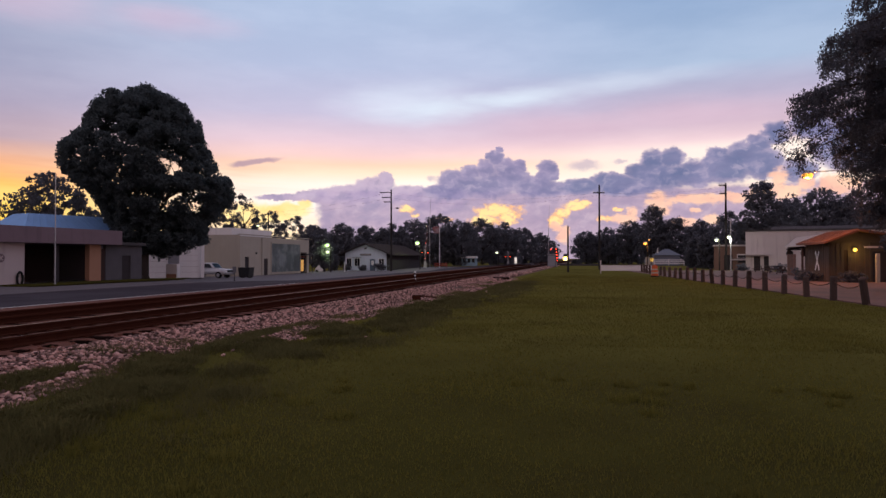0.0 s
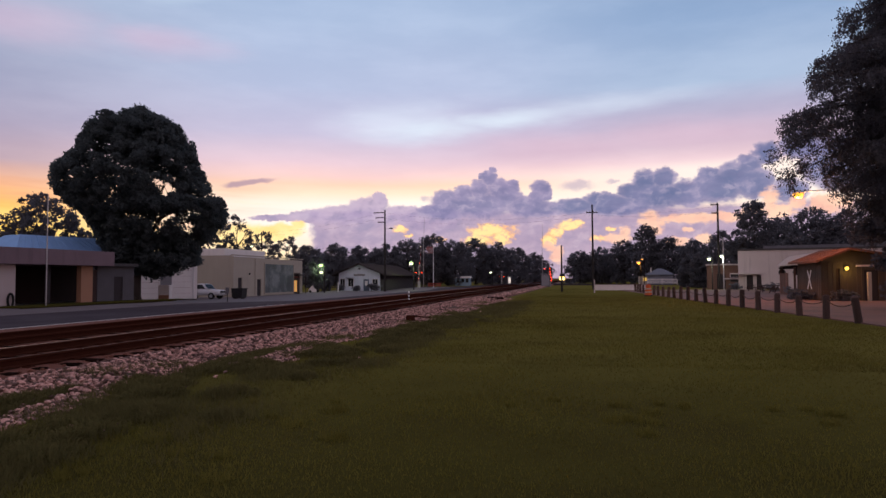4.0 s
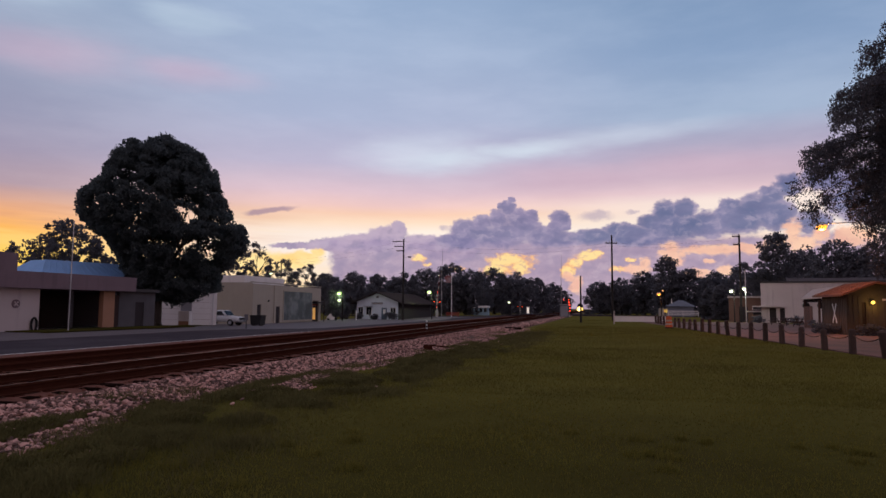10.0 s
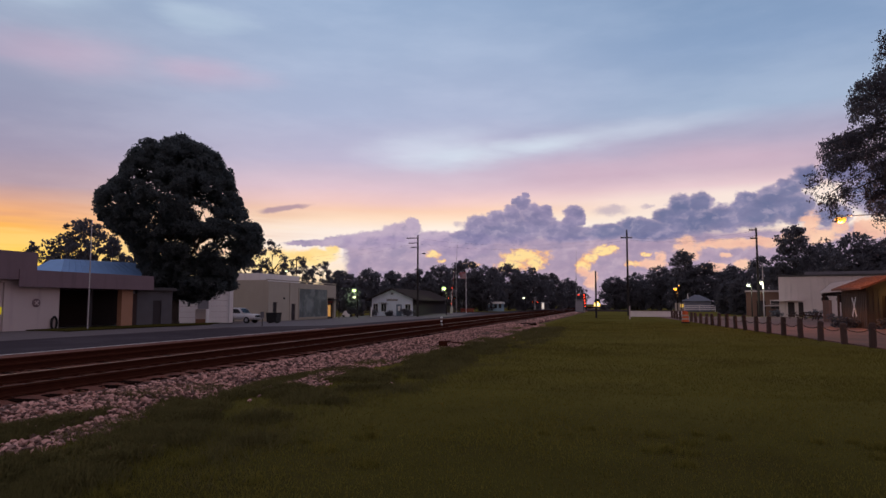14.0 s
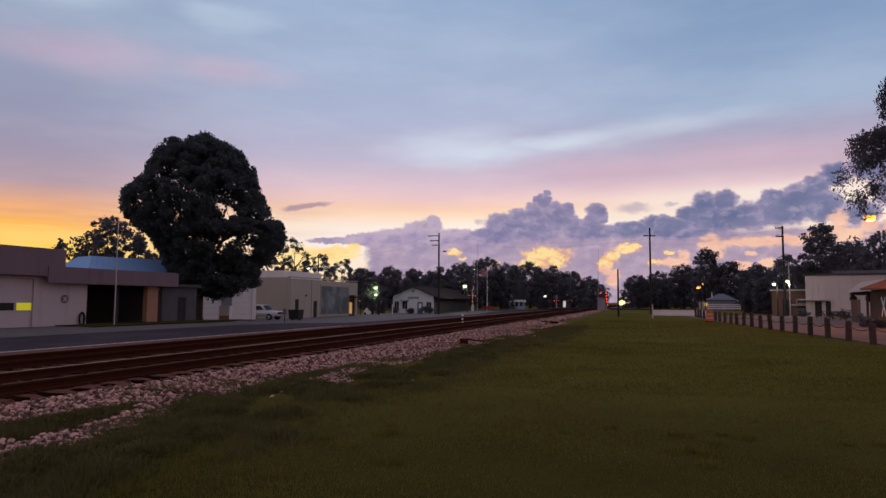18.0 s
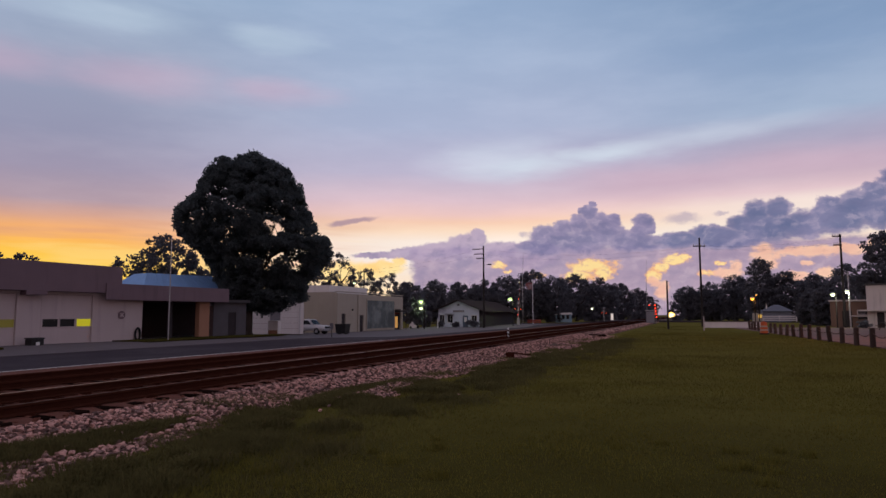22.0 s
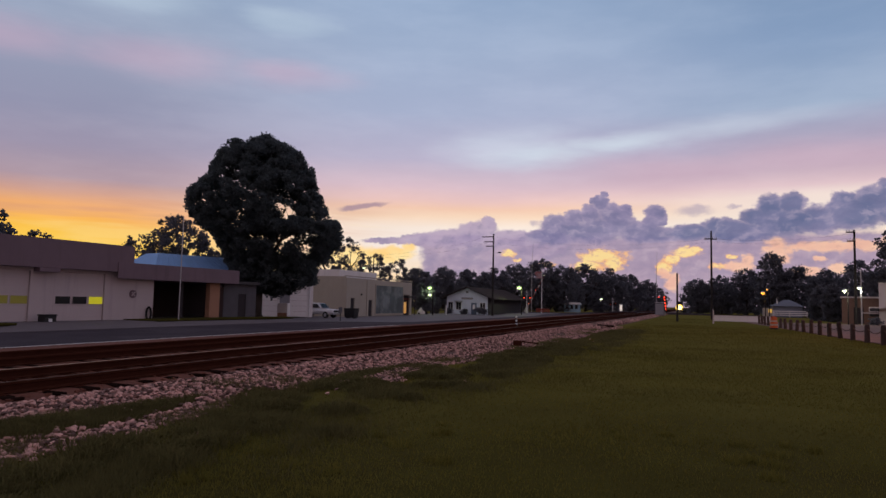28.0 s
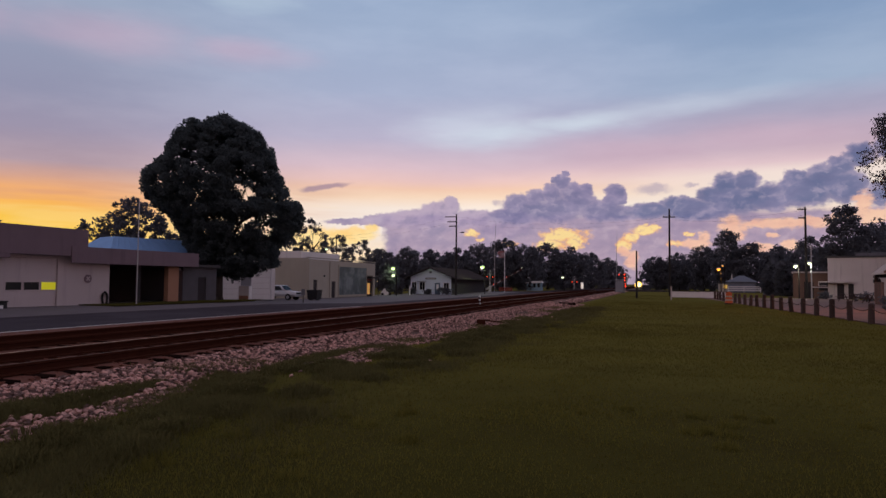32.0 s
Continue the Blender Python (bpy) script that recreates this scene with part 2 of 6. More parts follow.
    sun = new("sun", bpy.data.lights.new("sun", "SUN"))
    sun.data.energy, sun.data.angle, sun.data.color = 0.12, radians(25), (1.0, 0.72, 0.45)
    sun.matrix_world = look((0, 0, 50), (0.53 * 60, -0.85 * 60, 50 - 7))


sky()


# ---- materials ----
def material(name, color, rough=0.8, vary=0.25, scale=3.0, bump=0.2, fine=30.0, metal=0.0, other=None, stain=0.0, per_piece=0.0, spec=0.3):
    m = bpy.data.materials.new(name)
    m.use_nodes = True
    k = Net(m.node_tree)
    b = m.node_tree.nodes["Principled BSDF"]
    pos = k.node("ShaderNodeTexCoord").outputs["Object"]
    big, small = k.noise(pos, scale, 4.0), k.noise(pos, fine, 3.0)
    lo, hi = tuple(c * (1 - vary) for c in color), tuple(min(1, c * (1 + vary)) for c in color)
    c = k.mix(big, lo, hi)
    if other:
        c = k.mix(k.step(k.noise(pos, scale * 0.6, 5.0, 0.65), 0.45, 0.62), c, other)
    c = k.mix(k.math("MULTIPLY", small, 0.35), c, tuple(x * 0.72 for x in color))
    if stain:
        streak = k.noise(k.vec("MULTIPLY", pos, (1.6, 1.6, 0.12)), 1.4, 5.0, 0.6)
        c = k.mix(k.math("MULTIPLY", k.step(streak, 0.52, 0.75), stain), c, tuple(x * 0.45 for x in color))
    if per_piece:
        r = k.node("ShaderNodeObjectInfo").outputs["Random"]
        i = k.node("ShaderNodeNewGeometry").outputs["Random Per Island"]
        r = k.math("FRACT", k.math("ADD", r, i))
        c = k.mix(r, c, k.mix(per_piece, c, tuple(min(1.0, x * 2.2) for x in color)))
        c = k.mix(k.step(r, 0.75, 0.2), c, k.mix(per_piece, c, tuple(x * 0.3 for x in color)))
    k.put(b.inputs["Base Color"], c)
    k.put(b.inputs["Roughness"], k.math("ADD", k.math("MULTIPLY", small, 0.2), rough - 0.1, clamp=True))
    b.inputs["Metallic"].default_value, b.inputs["Specular IOR Level"].default_value = metal, spec
    if bump:
        n = k.node("ShaderNodeBump", Strength=bump, Distance=0.02, Height=k.math("ADD", small, big))
        k.put(b.inputs["Normal"], n.outputs[0])
    return m


def glow(name, color, strength):
    m = bpy.data.materials.new(name)
    m.use_nodes = True
    b = m.node_tree.nodes["Principled BSDF"]
    b.inputs["Base Color"].default_value, b.inputs["Emission Color"].default_value = (*color, 1), (*color, 1)
    b.inputs["Emission Strength"].default_value = strength
    return m


def pane(name, color=(0.02, 0.022, 0.025)):
    m = bpy.data.materials.new(name)
    m.use_nodes = True
    b = m.node_tree.nodes["Principled BSDF"]
    b.inputs["Base Color"].default_value, b.inputs["Roughness"].default_value, b.inputs["Specular IOR Level"].default_value = (*color, 1), 0.06, 0.6
    return m


GRASS = material("mown_grass", (0.054, 0.049, 0.013), 0.95, 0.45, 0.3, 0.3, 5, other=(0.040, 0.034, 0.012), spec=0.0)
BLADE = material("grass_blades", (0.150, 0.132, 0.031), 0.9, 0.5, 0.45, 0, 3, other=(0.108, 0.092, 0.026), per_piece=0.12, spec=0.0)
WEED = material("weeds", (0.122, 0.108, 0.043), 0.9, 0.35, 1.0, 0, 9, per_piece=0.15, spec=0.0)
DIRT = material("bare_dirt", (0.118, 0.076, 0.062), 0.95, 0.35, 1.2, 0.6, 22, spec=0.1)
RUST_BED = material("rust_stained_ballast", (0.128, 0.052, 0.037), 0.9, 0.4, 2.0, 0.8, 26, other=(0.166, 0.072, 0.051), spec=0.08)
STONE = material("granite_ballast", (0.270, 0.156, 0.133), 0.85, 0.45, 3.0, 0.3, 60, other=(0.222, 0.162, 0.149), per_piece=0.95, spec=0.15)
RAIL = material("rusty_rail_steel", (0.050, 0.017, 0.011), 0.9, 0.3, 6, 0.2, 60, spec=0.0)
HEAD = material("polished_rail_head", (0.30, 0.175, 0.115), 0.55, 0.2, 5, 0.0, 40, metal=1.0)


def graded_by_reach(m, far, y0, y1):
    """Thatch near, grass canopy further along; the dim foreground is put into the colour."""
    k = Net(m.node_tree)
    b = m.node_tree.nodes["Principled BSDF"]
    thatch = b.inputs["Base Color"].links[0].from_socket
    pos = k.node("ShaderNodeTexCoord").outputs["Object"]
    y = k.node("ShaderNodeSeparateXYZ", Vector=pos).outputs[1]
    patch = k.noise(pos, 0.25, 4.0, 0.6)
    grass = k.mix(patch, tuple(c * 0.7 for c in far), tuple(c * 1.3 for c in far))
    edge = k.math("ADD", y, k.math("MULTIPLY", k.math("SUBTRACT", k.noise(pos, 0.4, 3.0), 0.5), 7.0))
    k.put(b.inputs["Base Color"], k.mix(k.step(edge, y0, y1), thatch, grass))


graded_by_reach(GRASS, (0.116, 0.103, 0.028), 4.0, 18.0)


def leafy(m, share=0.5):
    """Lets some of the light through the blades of a leaf material."""
    k = Net(m.node_tree)
    b = m.node_tree.nodes["Principled BSDF"]
    out = m.node_tree.nodes["Material Output"]
    thin = m.node_tree.nodes.new("ShaderNodeBsdfTranslucent")
    m.node_tree.links.new(b.inputs["Base Color"].links[0].from_socket, thin.inputs["Color"])
    both = m.node_tree.nodes.new("ShaderNodeMixShader")
    both.inputs[0].default_value = share
    m.node_tree.links.new(b.outputs[0], both.inputs[1])
    m.node_tree.links.new(thin.outputs[0], both.inputs[2])
    m.node_tree.links.new(both.outputs[0], out.inputs["Surface"])


DULLHEAD = material("dull_rail_head", (0.085, 0.042, 0.028), 0.8, 0.2, 5, 0.0, 40, metal=0.6, spec=0.1)
TIE = material("creosoted_timber", (0.013, 0.007, 0.0055), 0.95, 0.4, 4, 0.5, 30, per_piece=0.4, spec=0.0)
ASPHALT = material("asphalt", (0.050, 0.041, 0.049), 0.9, 0.3, 0.35, 0.2, 60, other=(0.066, 0.055, 0.064), stain=0.2, spec=0.03)
CONCRETE = material("concrete", (0.112, 0.095, 0.102), 0.85, 0.2, 0.8, 0.2, 30, stain=0.2)
# pinkish sand reddened, some of the sodium lamp's glow put into the colour
SANDY = material("sandy_pavement", (0.158, 0.082, 0.068), 0.9, 0.3, 0.35, 0.3, 30, other=(0.105, 0.064, 0.056))
PAINTLINE = material("worn_line_paint", (0.55, 0.53, 0.50), 0.8, 0.2, 4, 0.1, 40)
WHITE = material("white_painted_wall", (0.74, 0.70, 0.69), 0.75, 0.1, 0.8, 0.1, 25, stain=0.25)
RELAYGREY = material("grey_enamel", (0.24, 0.24, 0.27), 0.6, 0.1, 2, 0.05, 30)
# front white lowered, with shade under the fascia put into the colour
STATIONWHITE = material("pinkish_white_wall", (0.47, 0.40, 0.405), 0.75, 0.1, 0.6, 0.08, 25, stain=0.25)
# white raised in the colour to offset the oak's shade on the garage
GARAGEWHITE = material("raised_white_paint", (0.86, 0.85, 0.86), 0.6, 0.05, 0.8, 0.05, 25, stain=0.1)
PINKWHITE = material("weathered_white_block", (0.50, 0.43, 0.44), 0.8, 0.15, 0.5, 0.15, 25, stain=0.4)
MAROON = material("mauve_brown_fascia", (0.165, 0.115, 0.138), 0.7, 0.18, 0.9, 0.1, 30, stain=0.3)
CREAM = material("cream_stucco", (0.39, 0.35, 0.295), 0.85, 0.12, 0.7, 0.2, 35, stain=0.1)
TAN = material("tan_panel", (0.34, 0.18, 0.115), 0.75, 0.15, 1.5, 0.1, 30)
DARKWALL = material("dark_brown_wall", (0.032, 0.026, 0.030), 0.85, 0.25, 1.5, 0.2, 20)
GREYWALL = material("grey_painted_block", (0.13, 0.13, 0.15), 0.8, 0.2, 1.2, 0.2, 20, stain=0.3)
# darker copy of the grey block, with shade put into the colour
SHADEDGREY = material("shaded_grey_block", (0.085, 0.080, 0.092), 0.85, 0.25, 1.2, 0.2, 20, stain=0.4)
# the open bay's shade is put into this near-black colour
BLACKIN = material("interior_shade", (0.040, 0.022, 0.021), 0.9, 0.2, 2, 0.0, 20)
BLUEROOF = material("pale_blue_metal_roof", (0.20, 0.37, 0.66), 0.6, 0.1, 1.0, 0.05, 20, metal=0.1, stain=0.15)
ROOFGREY = material("grey_shingle_roof", (0.060, 0.055, 0.060), 0.9, 0.25, 3, 0.4, 25)
ROOFRUST = material("rust_red_roof", (0.15, 0.065, 0.045), 0.8, 0.25, 1.5, 0.3, 25, stain=0.3)
BROWNWOOD = material("brown_board_siding", (0.080, 0.058, 0.048), 0.8, 0.25, 2, 0.3, 25, per_piece=0.2)
BRICK = material("brown_brick", (0.16, 0.095, 0.075), 0.9, 0.25, 6, 0.4, 30)
POLE = material("weathered_pole_timber", (0.022, 0.018, 0.018), 0.9, 0.3, 3, 0.4, 25)
POSTWOOD = material("brown_fence_timber", (0.058, 0.036, 0.031), 0.9, 0.35, 5, 0.4, 30, per_piece=0.3)
STEEL = material("galvanised_steel", (0.42, 0.42, 0.44), 0.5, 0.15, 3, 0.05, 30, metal=0.7)
WHITEMETAL = material("white_enamel_metal", (0.70, 0.70, 0.72), 0.5, 0.1, 2, 0.05, 30)
BLACKMETAL = material("black_painted_metal", (0.018, 0.018, 0.020), 0.55, 0.2, 4, 0.05, 30)
CHAIN = material("rusty_chain", (0.09, 0.045, 0.032), 0.7, 0.3, 10, 0.1, 40, metal=0.5)
BARK = material("dark_bark", (0.050, 0.040, 0.036), 0.95, 0.35, 5, 0.8, 30)
# leaf colours lifted and blued, the veil of glare put into them
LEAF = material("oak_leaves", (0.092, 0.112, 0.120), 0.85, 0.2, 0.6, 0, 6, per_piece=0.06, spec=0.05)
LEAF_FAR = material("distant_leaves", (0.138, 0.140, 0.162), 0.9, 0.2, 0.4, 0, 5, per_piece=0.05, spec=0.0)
LEAF_DROOP = material("drooping_leaves", (0.100, 0.100, 0.118), 0.85, 0.25, 0.6, 0, 6, per_piece=0.15, spec=0.05)
ORANGE = material("orange_barrel_plastic", (0.52, 0.11, 0.035), 0.6, 0.15, 4, 0.05, 30)
REDBOX = material("faded_red_paint", (0.22, 0.045, 0.035), 0.8, 0.2, 4, 0.1, 30)
TRUCKPAINT = material("white_car_paint", (0.62, 0.63, 0.66), 0.35, 0.05, 2, 0.0, 30, spec=0.5)
RUBBER = material("black_rubber", (0.015, 0.015, 0.016), 0.9, 0.2, 6, 0.1, 30)
GLASS = pane("dark_window_glass")
MURAL = material("grey_green_mural", (0.070, 0.085, 0.098), 0.5, 0.6, 0.45, 0.05, 2.0, other=(0.20, 0.225, 0.24), stain=0.5)
GREENLIT = glow("lit_office_window", lin(182, 176, 28), 0.6)
DIMLIT = glow("dimly_lit_window", lin(120, 112, 40), 0.16)
WARMLAMP = glow("warm_lamp", (1.0, 0.60, 0.09), 2.0)
SODIUM = glow("sodium_lamp", (1.0, 0.38, 0.04), 1.7)
MERCURY = glow("mercury_lamp", (0.66, 1.0, 0.30), 1.8)
WHITELAMP = glow("white_lamp", (0.90, 1.0, 0.58), 2.2)
REDLAMP = glow("red_signal_lamp", (1.0, 0.05, 0.02), 3.5)
HEADLAMP = glow("locomotive_headlamp", (1.0, 0.82, 0.32), 2.6)
HEADGLARE = glow("headlamp_glare", (1.0, 0.60, 0.10), 1.7)
AMBER = glow("amber_marker_lamp", (1.0, 0.35, 0.06), 4.0)
for foliage in (LEAF, LEAF_FAR, LEAF_DROOP, BLADE, WEED):
    leafy(foliage)


# ---- mesh helpers ----
def part(name, bm, mat, parent=None, label="", smooth=False):
    me = bpy.data.meshes.new(name)
    bm.to_mesh(me)
    bm.free()
    return shell(name, me, mat, parent, label, smooth)


def shell(name, me, mat, parent=None, label="", smooth=False):
    me.materials.append(mat)
    if smooth:
        me.polygons.foreach_set("use_smooth", [True] * len(me.polygons))
    ob = new(name, me)
    ob.parent = parent
    if label:
        ob["label"] = label
    return ob


def base(name, m, label, category, group="", kind=""):
    ob = new(name)
    ob.empty_display_size = 0.3
    ob.matrix_basis = m
    return tagged(ob, label, category, group, kind)


def box(bm, x0, x1, y0, y1, z0, z1, bevel=0.0):
    r = bmesh.ops.create_cube(bm, size=1)
    bmesh.ops.transform(bm, verts=r["verts"], matrix=Matrix.Translation(((x0 + x1) / 2, (y0 + y1) / 2, (z0 + z1) / 2)) @ Matrix.Diagonal((x1 - x0, y1 - y0, z1 - z0, 1)))
    if bevel:
        edges = list({e for v in r["verts"] for e in v.link_edges})
        bmesh.ops.bevel(bm, geom=edges, offset=bevel, segments=1, affect="EDGES")
    return bm


def rod(bm, p0, p1, r0, r1=None, n=8):
    p0, p1 = Vector(p0), Vector(p1)
    way = p1 - p0
    m = Matrix.Translation((p0 + p1) / 2) @ way.to_track_quat("Z", "Y").to_matrix().to_4x4()
    bmesh.ops.create_cone(bm, cap_ends=True, segments=n, radius1=r0, radius2=r0 if r1 is None else r1, depth=way.length, matrix=m)
    return bm


def ball(bm, p, r, squash=(1, 1, 1), sub=2):
    bmesh.ops.create_icosphere(bm, subdivisions=sub, radius=r, matrix=Matrix.Translation(p) @ Matrix.Diagonal((*squash, 1)))
    return bm


def prism(bm, outline, y0, y1):
    """A solid with its outline in x and z, from y0 to y1."""
    a = [bm.verts.new((x, y0, z)) for x, z in outline]
    b = [bm.verts.new((x, y1, z)) for x, z in outline]
    bm.faces.new(a)
    bm.faces.new(b[::-1])
    for i in range(len(a)):
        j = (i + 1) % len(a)
        bm.faces.new((a[j], a[i], b[i], b[j]))
    bmesh.ops.recalc_face_normals(bm, faces=bm.faces)
    return bm


def slab(name, m, outline, z0, z1, mat, parent=None, label=""):
    bm = bmesh.new()
    a = [bm.verts.new((x, y, z0)) for x, y in outline]
    b = [bm.verts.new((x, y, z1)) for x, y in outline]
    bm.faces.new(a)
    bm.faces.new(b)
    for i in range(len(a)):
        j = (i + 1) % len(a)
        bm.faces.new((a[i], a[j], b[j], b[i]))
    bmesh.ops.recalc_face_normals(bm, faces=bm.faces)
    ob = part(name, bm, mat, parent, label)
    ob.matrix_basis = m
    return ob


def wall(x0, x1, y0, y1, z0, z1, holes):
    """A wall along x with rectangular openings (xa, xb, za, zb) right through it, as one closed shell."""
    bm = bmesh.new()
    xs = sorted({x0, x1, *(h[i] for h in holes for i in (0, 1))})
    zs = sorted({z0, z1, *(h[i] for h in holes for i in (2, 3))})
    solid = lambda i, j: 0 <= i < len(xs) - 1 and 0 <= j < len(zs) - 1 and not any(
        h[0] <= xs[i] and xs[i + 1] <= h[1] and h[2] <= zs[j] and zs[j + 1] <= h[3] for h in holes)
    made = {}

    def v(i, j, k):
        if (i, j, k) not in made:
            made[i, j, k] = bm.verts.new((xs[i], (y0, y1)[k], zs[j]))
        return made[i, j, k]

    for i in range(len(xs) - 1):
        for j in range(len(zs) - 1):
            if not solid(i, j):
                continue
            bm.faces.new((v(i, j, 0), v(i + 1, j, 0), v(i + 1, j + 1, 0), v(i, j + 1, 0)))
            bm.faces.new((v(i, j + 1, 1), v(i + 1, j + 1, 1), v(i + 1, j, 1), v(i, j, 1)))
            for di, dj, a, b in ((-1, 0, (i, j), (i, j + 1)), (1, 0, (i + 1, j + 1), (i + 1, j)), (0, -1, (i + 1, j), (i, j)), (0, 1, (i, j + 1), (i + 1, j + 1))):
                if not solid(i + di, j + dj):
                    bm.faces.new((v(*a, 0), v(*b, 0), v(*b, 1), v(*a, 1)))
    bmesh.ops.recalc_face_normals(bm, faces=bm.faces)
    return bm


def tube(pts, r, n=5):
    """One continuous round tube through the points; r may be a list."""
    bm, rings = bmesh.new(), []
    pts = [Vector(p) for p in pts]
    for i, p in enumerate(pts):
        way = (pts[min(i + 1, len(pts) - 1)] - pts[max(i - 1, 0)]).normalized()
        side = way.cross(Vector((0, 0, 1) if abs(way.z) < 0.95 else (1, 0, 0))).normalized()
        up, rr = side.cross(way), (r[i] if isinstance(r, list) else r)
        rings.append([bm.verts.new(p + (side * math.cos(a) + up * math.sin(a)) * rr) for a in (k * 6.2832 / n for k in range(n))])
    for a, b in zip(rings, rings[1:]):
        for k in range(n):
            bm.faces.new((a[k], a[(k + 1) % n], b[(k + 1) % n], b[k]))
    bm.faces.new(rings[0][::-1])
    bm.faces.new(rings[-1])
    return bm


def polar(az, d, z=0.0):
    return Vector((-math.sin(radians(az)) * d, math.cos(radians(az)) * d, z))


def along(p, heading, az):
    """How far from p along a heading (degrees from +y to the left) the bearing az is met."""
    e, t = polar(heading, 1), math.tan(radians(az))
    return (-p[0] - t * p[1]) / (t * e.y + e.x)


RZ = -12.4                                  # heading of the railway
LINE = pose(0, 0, 0, 0, 0, RZ)              # local x: across, to the right; local y: along the rails
LOW = -0.2                                  # street level across the tracks


def dip(y):
    """How far the street side is sunk along the line, fitted to the camera's view."""
    down, up = min(1.0, max(0.0, (y - 44) / 26)), min(1.0, max(0.0, (y - 124) / 12))
    return -0.45 * down * down * (3 - 2 * down) + 0.25 * up * up * (3 - 2 * up)


def on_street(p, lift=0.0):
    """The point p set down on the street side's surface."""
    y = p[0] * math.sin(radians(-RZ)) + p[1] * math.cos(radians(-RZ))
    return Vector((p[0], p[1], LOW + dip(y) + lift))


def sheet(name, x0, x1, y0, y1, lift, thick, mat, label, category):
    """A paved strip along the line that follows the dip of the street side."""
    bm = bmesh.new()
    n = max(2, int((y1 - y0) / 4))
    ys = [y0 + (y1 - y0) * i / n for i in range(n + 1)]
    rings = [[bm.verts.new((x, y, LOW + dip(y) + lift - t)) for x, t in ((x0, 0), (x1, 0), (x1, thick), (x0, thick))] for y in ys]
    for a, b in zip(rings, rings[1:]):
        for k in range(4):
            bm.faces.new((a[k], a[(k + 1) % 4], b[(k + 1) % 4], b[k]))
    bm.faces.new(rings[0])
    bm.faces.new(rings[-1][::-1])
    bmesh.ops.recalc_face_normals(bm, faces=bm.faces)
    ob = part(name, bm, mat)
    ob.matrix_basis = LINE
    return tagged(ob, label, category, kind="structure")


# ---- ground and railway ----
def ground():
    xs = [-2400, -900, -300, -120, -60, -40, -30, -24, -21.2, -20.6, -16, -12, -9, -7.5, -7.0, -6, -5, -3, 0, 6, 14, 30, 60, 150, 400, 1000, 2400]
    ys = [-1200, -400, -120, -40, -10] + [i * 2.0 for i in range(0, 31)] + [70, 90, 120, 160, 220, 320, 500, 900, 1600, 3200]
    verts, faces = [], []
    for y in ys:
        for x in xs:
            z = LOW - 0.05 + dip(y) if x < -21 else (-0.4 if x < -7.3 else 0.0)
            if -6 < x < 60 and -5 < y < 62:
                z -= 0.02
            verts.append((x, y, z))
    n = len(xs)
    for j in range(len(ys) - 1):
        for i in range(n - 1):
            a = j * n + i
            faces.append((a, a + 1, a + 1 + n, a + n))
    me = bpy.data.meshes.new("ground")
    me.from_pydata(verts, [], faces)
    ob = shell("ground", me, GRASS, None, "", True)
    ob.matrix_basis = LINE
    tagged(ob, "mown grass ground, dark olive in the dusk", "ground", kind="structure")


ground()


def strip(name, mat, profile, y0, y1, label, category, kind="structure"):
    bm = bmesh.new()
    ys = [y0 + (y1 - y0) * i / 24 for i in range(25)]
    rows = [[bm.verts.new((x, y, z)) for x, z in profile] for y in ys]
    for a, b in zip(rows, rows[1:]):
        for i in range(len(profile) - 1):
            bm.faces.new((a[i], a[i + 1], b[i + 1], b[i]))
    ob = part(name, bm, mat)
    ob.matrix_basis = LINE
    return tagged(ob, label, category, kind=kind)


TRACKS = (-10.0, -14.1)
strip("track_bed", RUST_BED, [(-21.3, -0.95), (-21.29, -0.30), (-21.25, -0.19), (-19.5, -0.10), (-17.4, -0.02), (-16.4, 0.09), (-15.6, 0.112), (-12.5, 0.112), (-11.7, 0.190), (-9.0, 0.190), (-8.72, 0.15), (-8.1, 0.14), (-7.3, 0.02), (-6.9, -0.15)], -60, 900,
      "raised railway bed of dark rust-stained ballast", "railway bed")


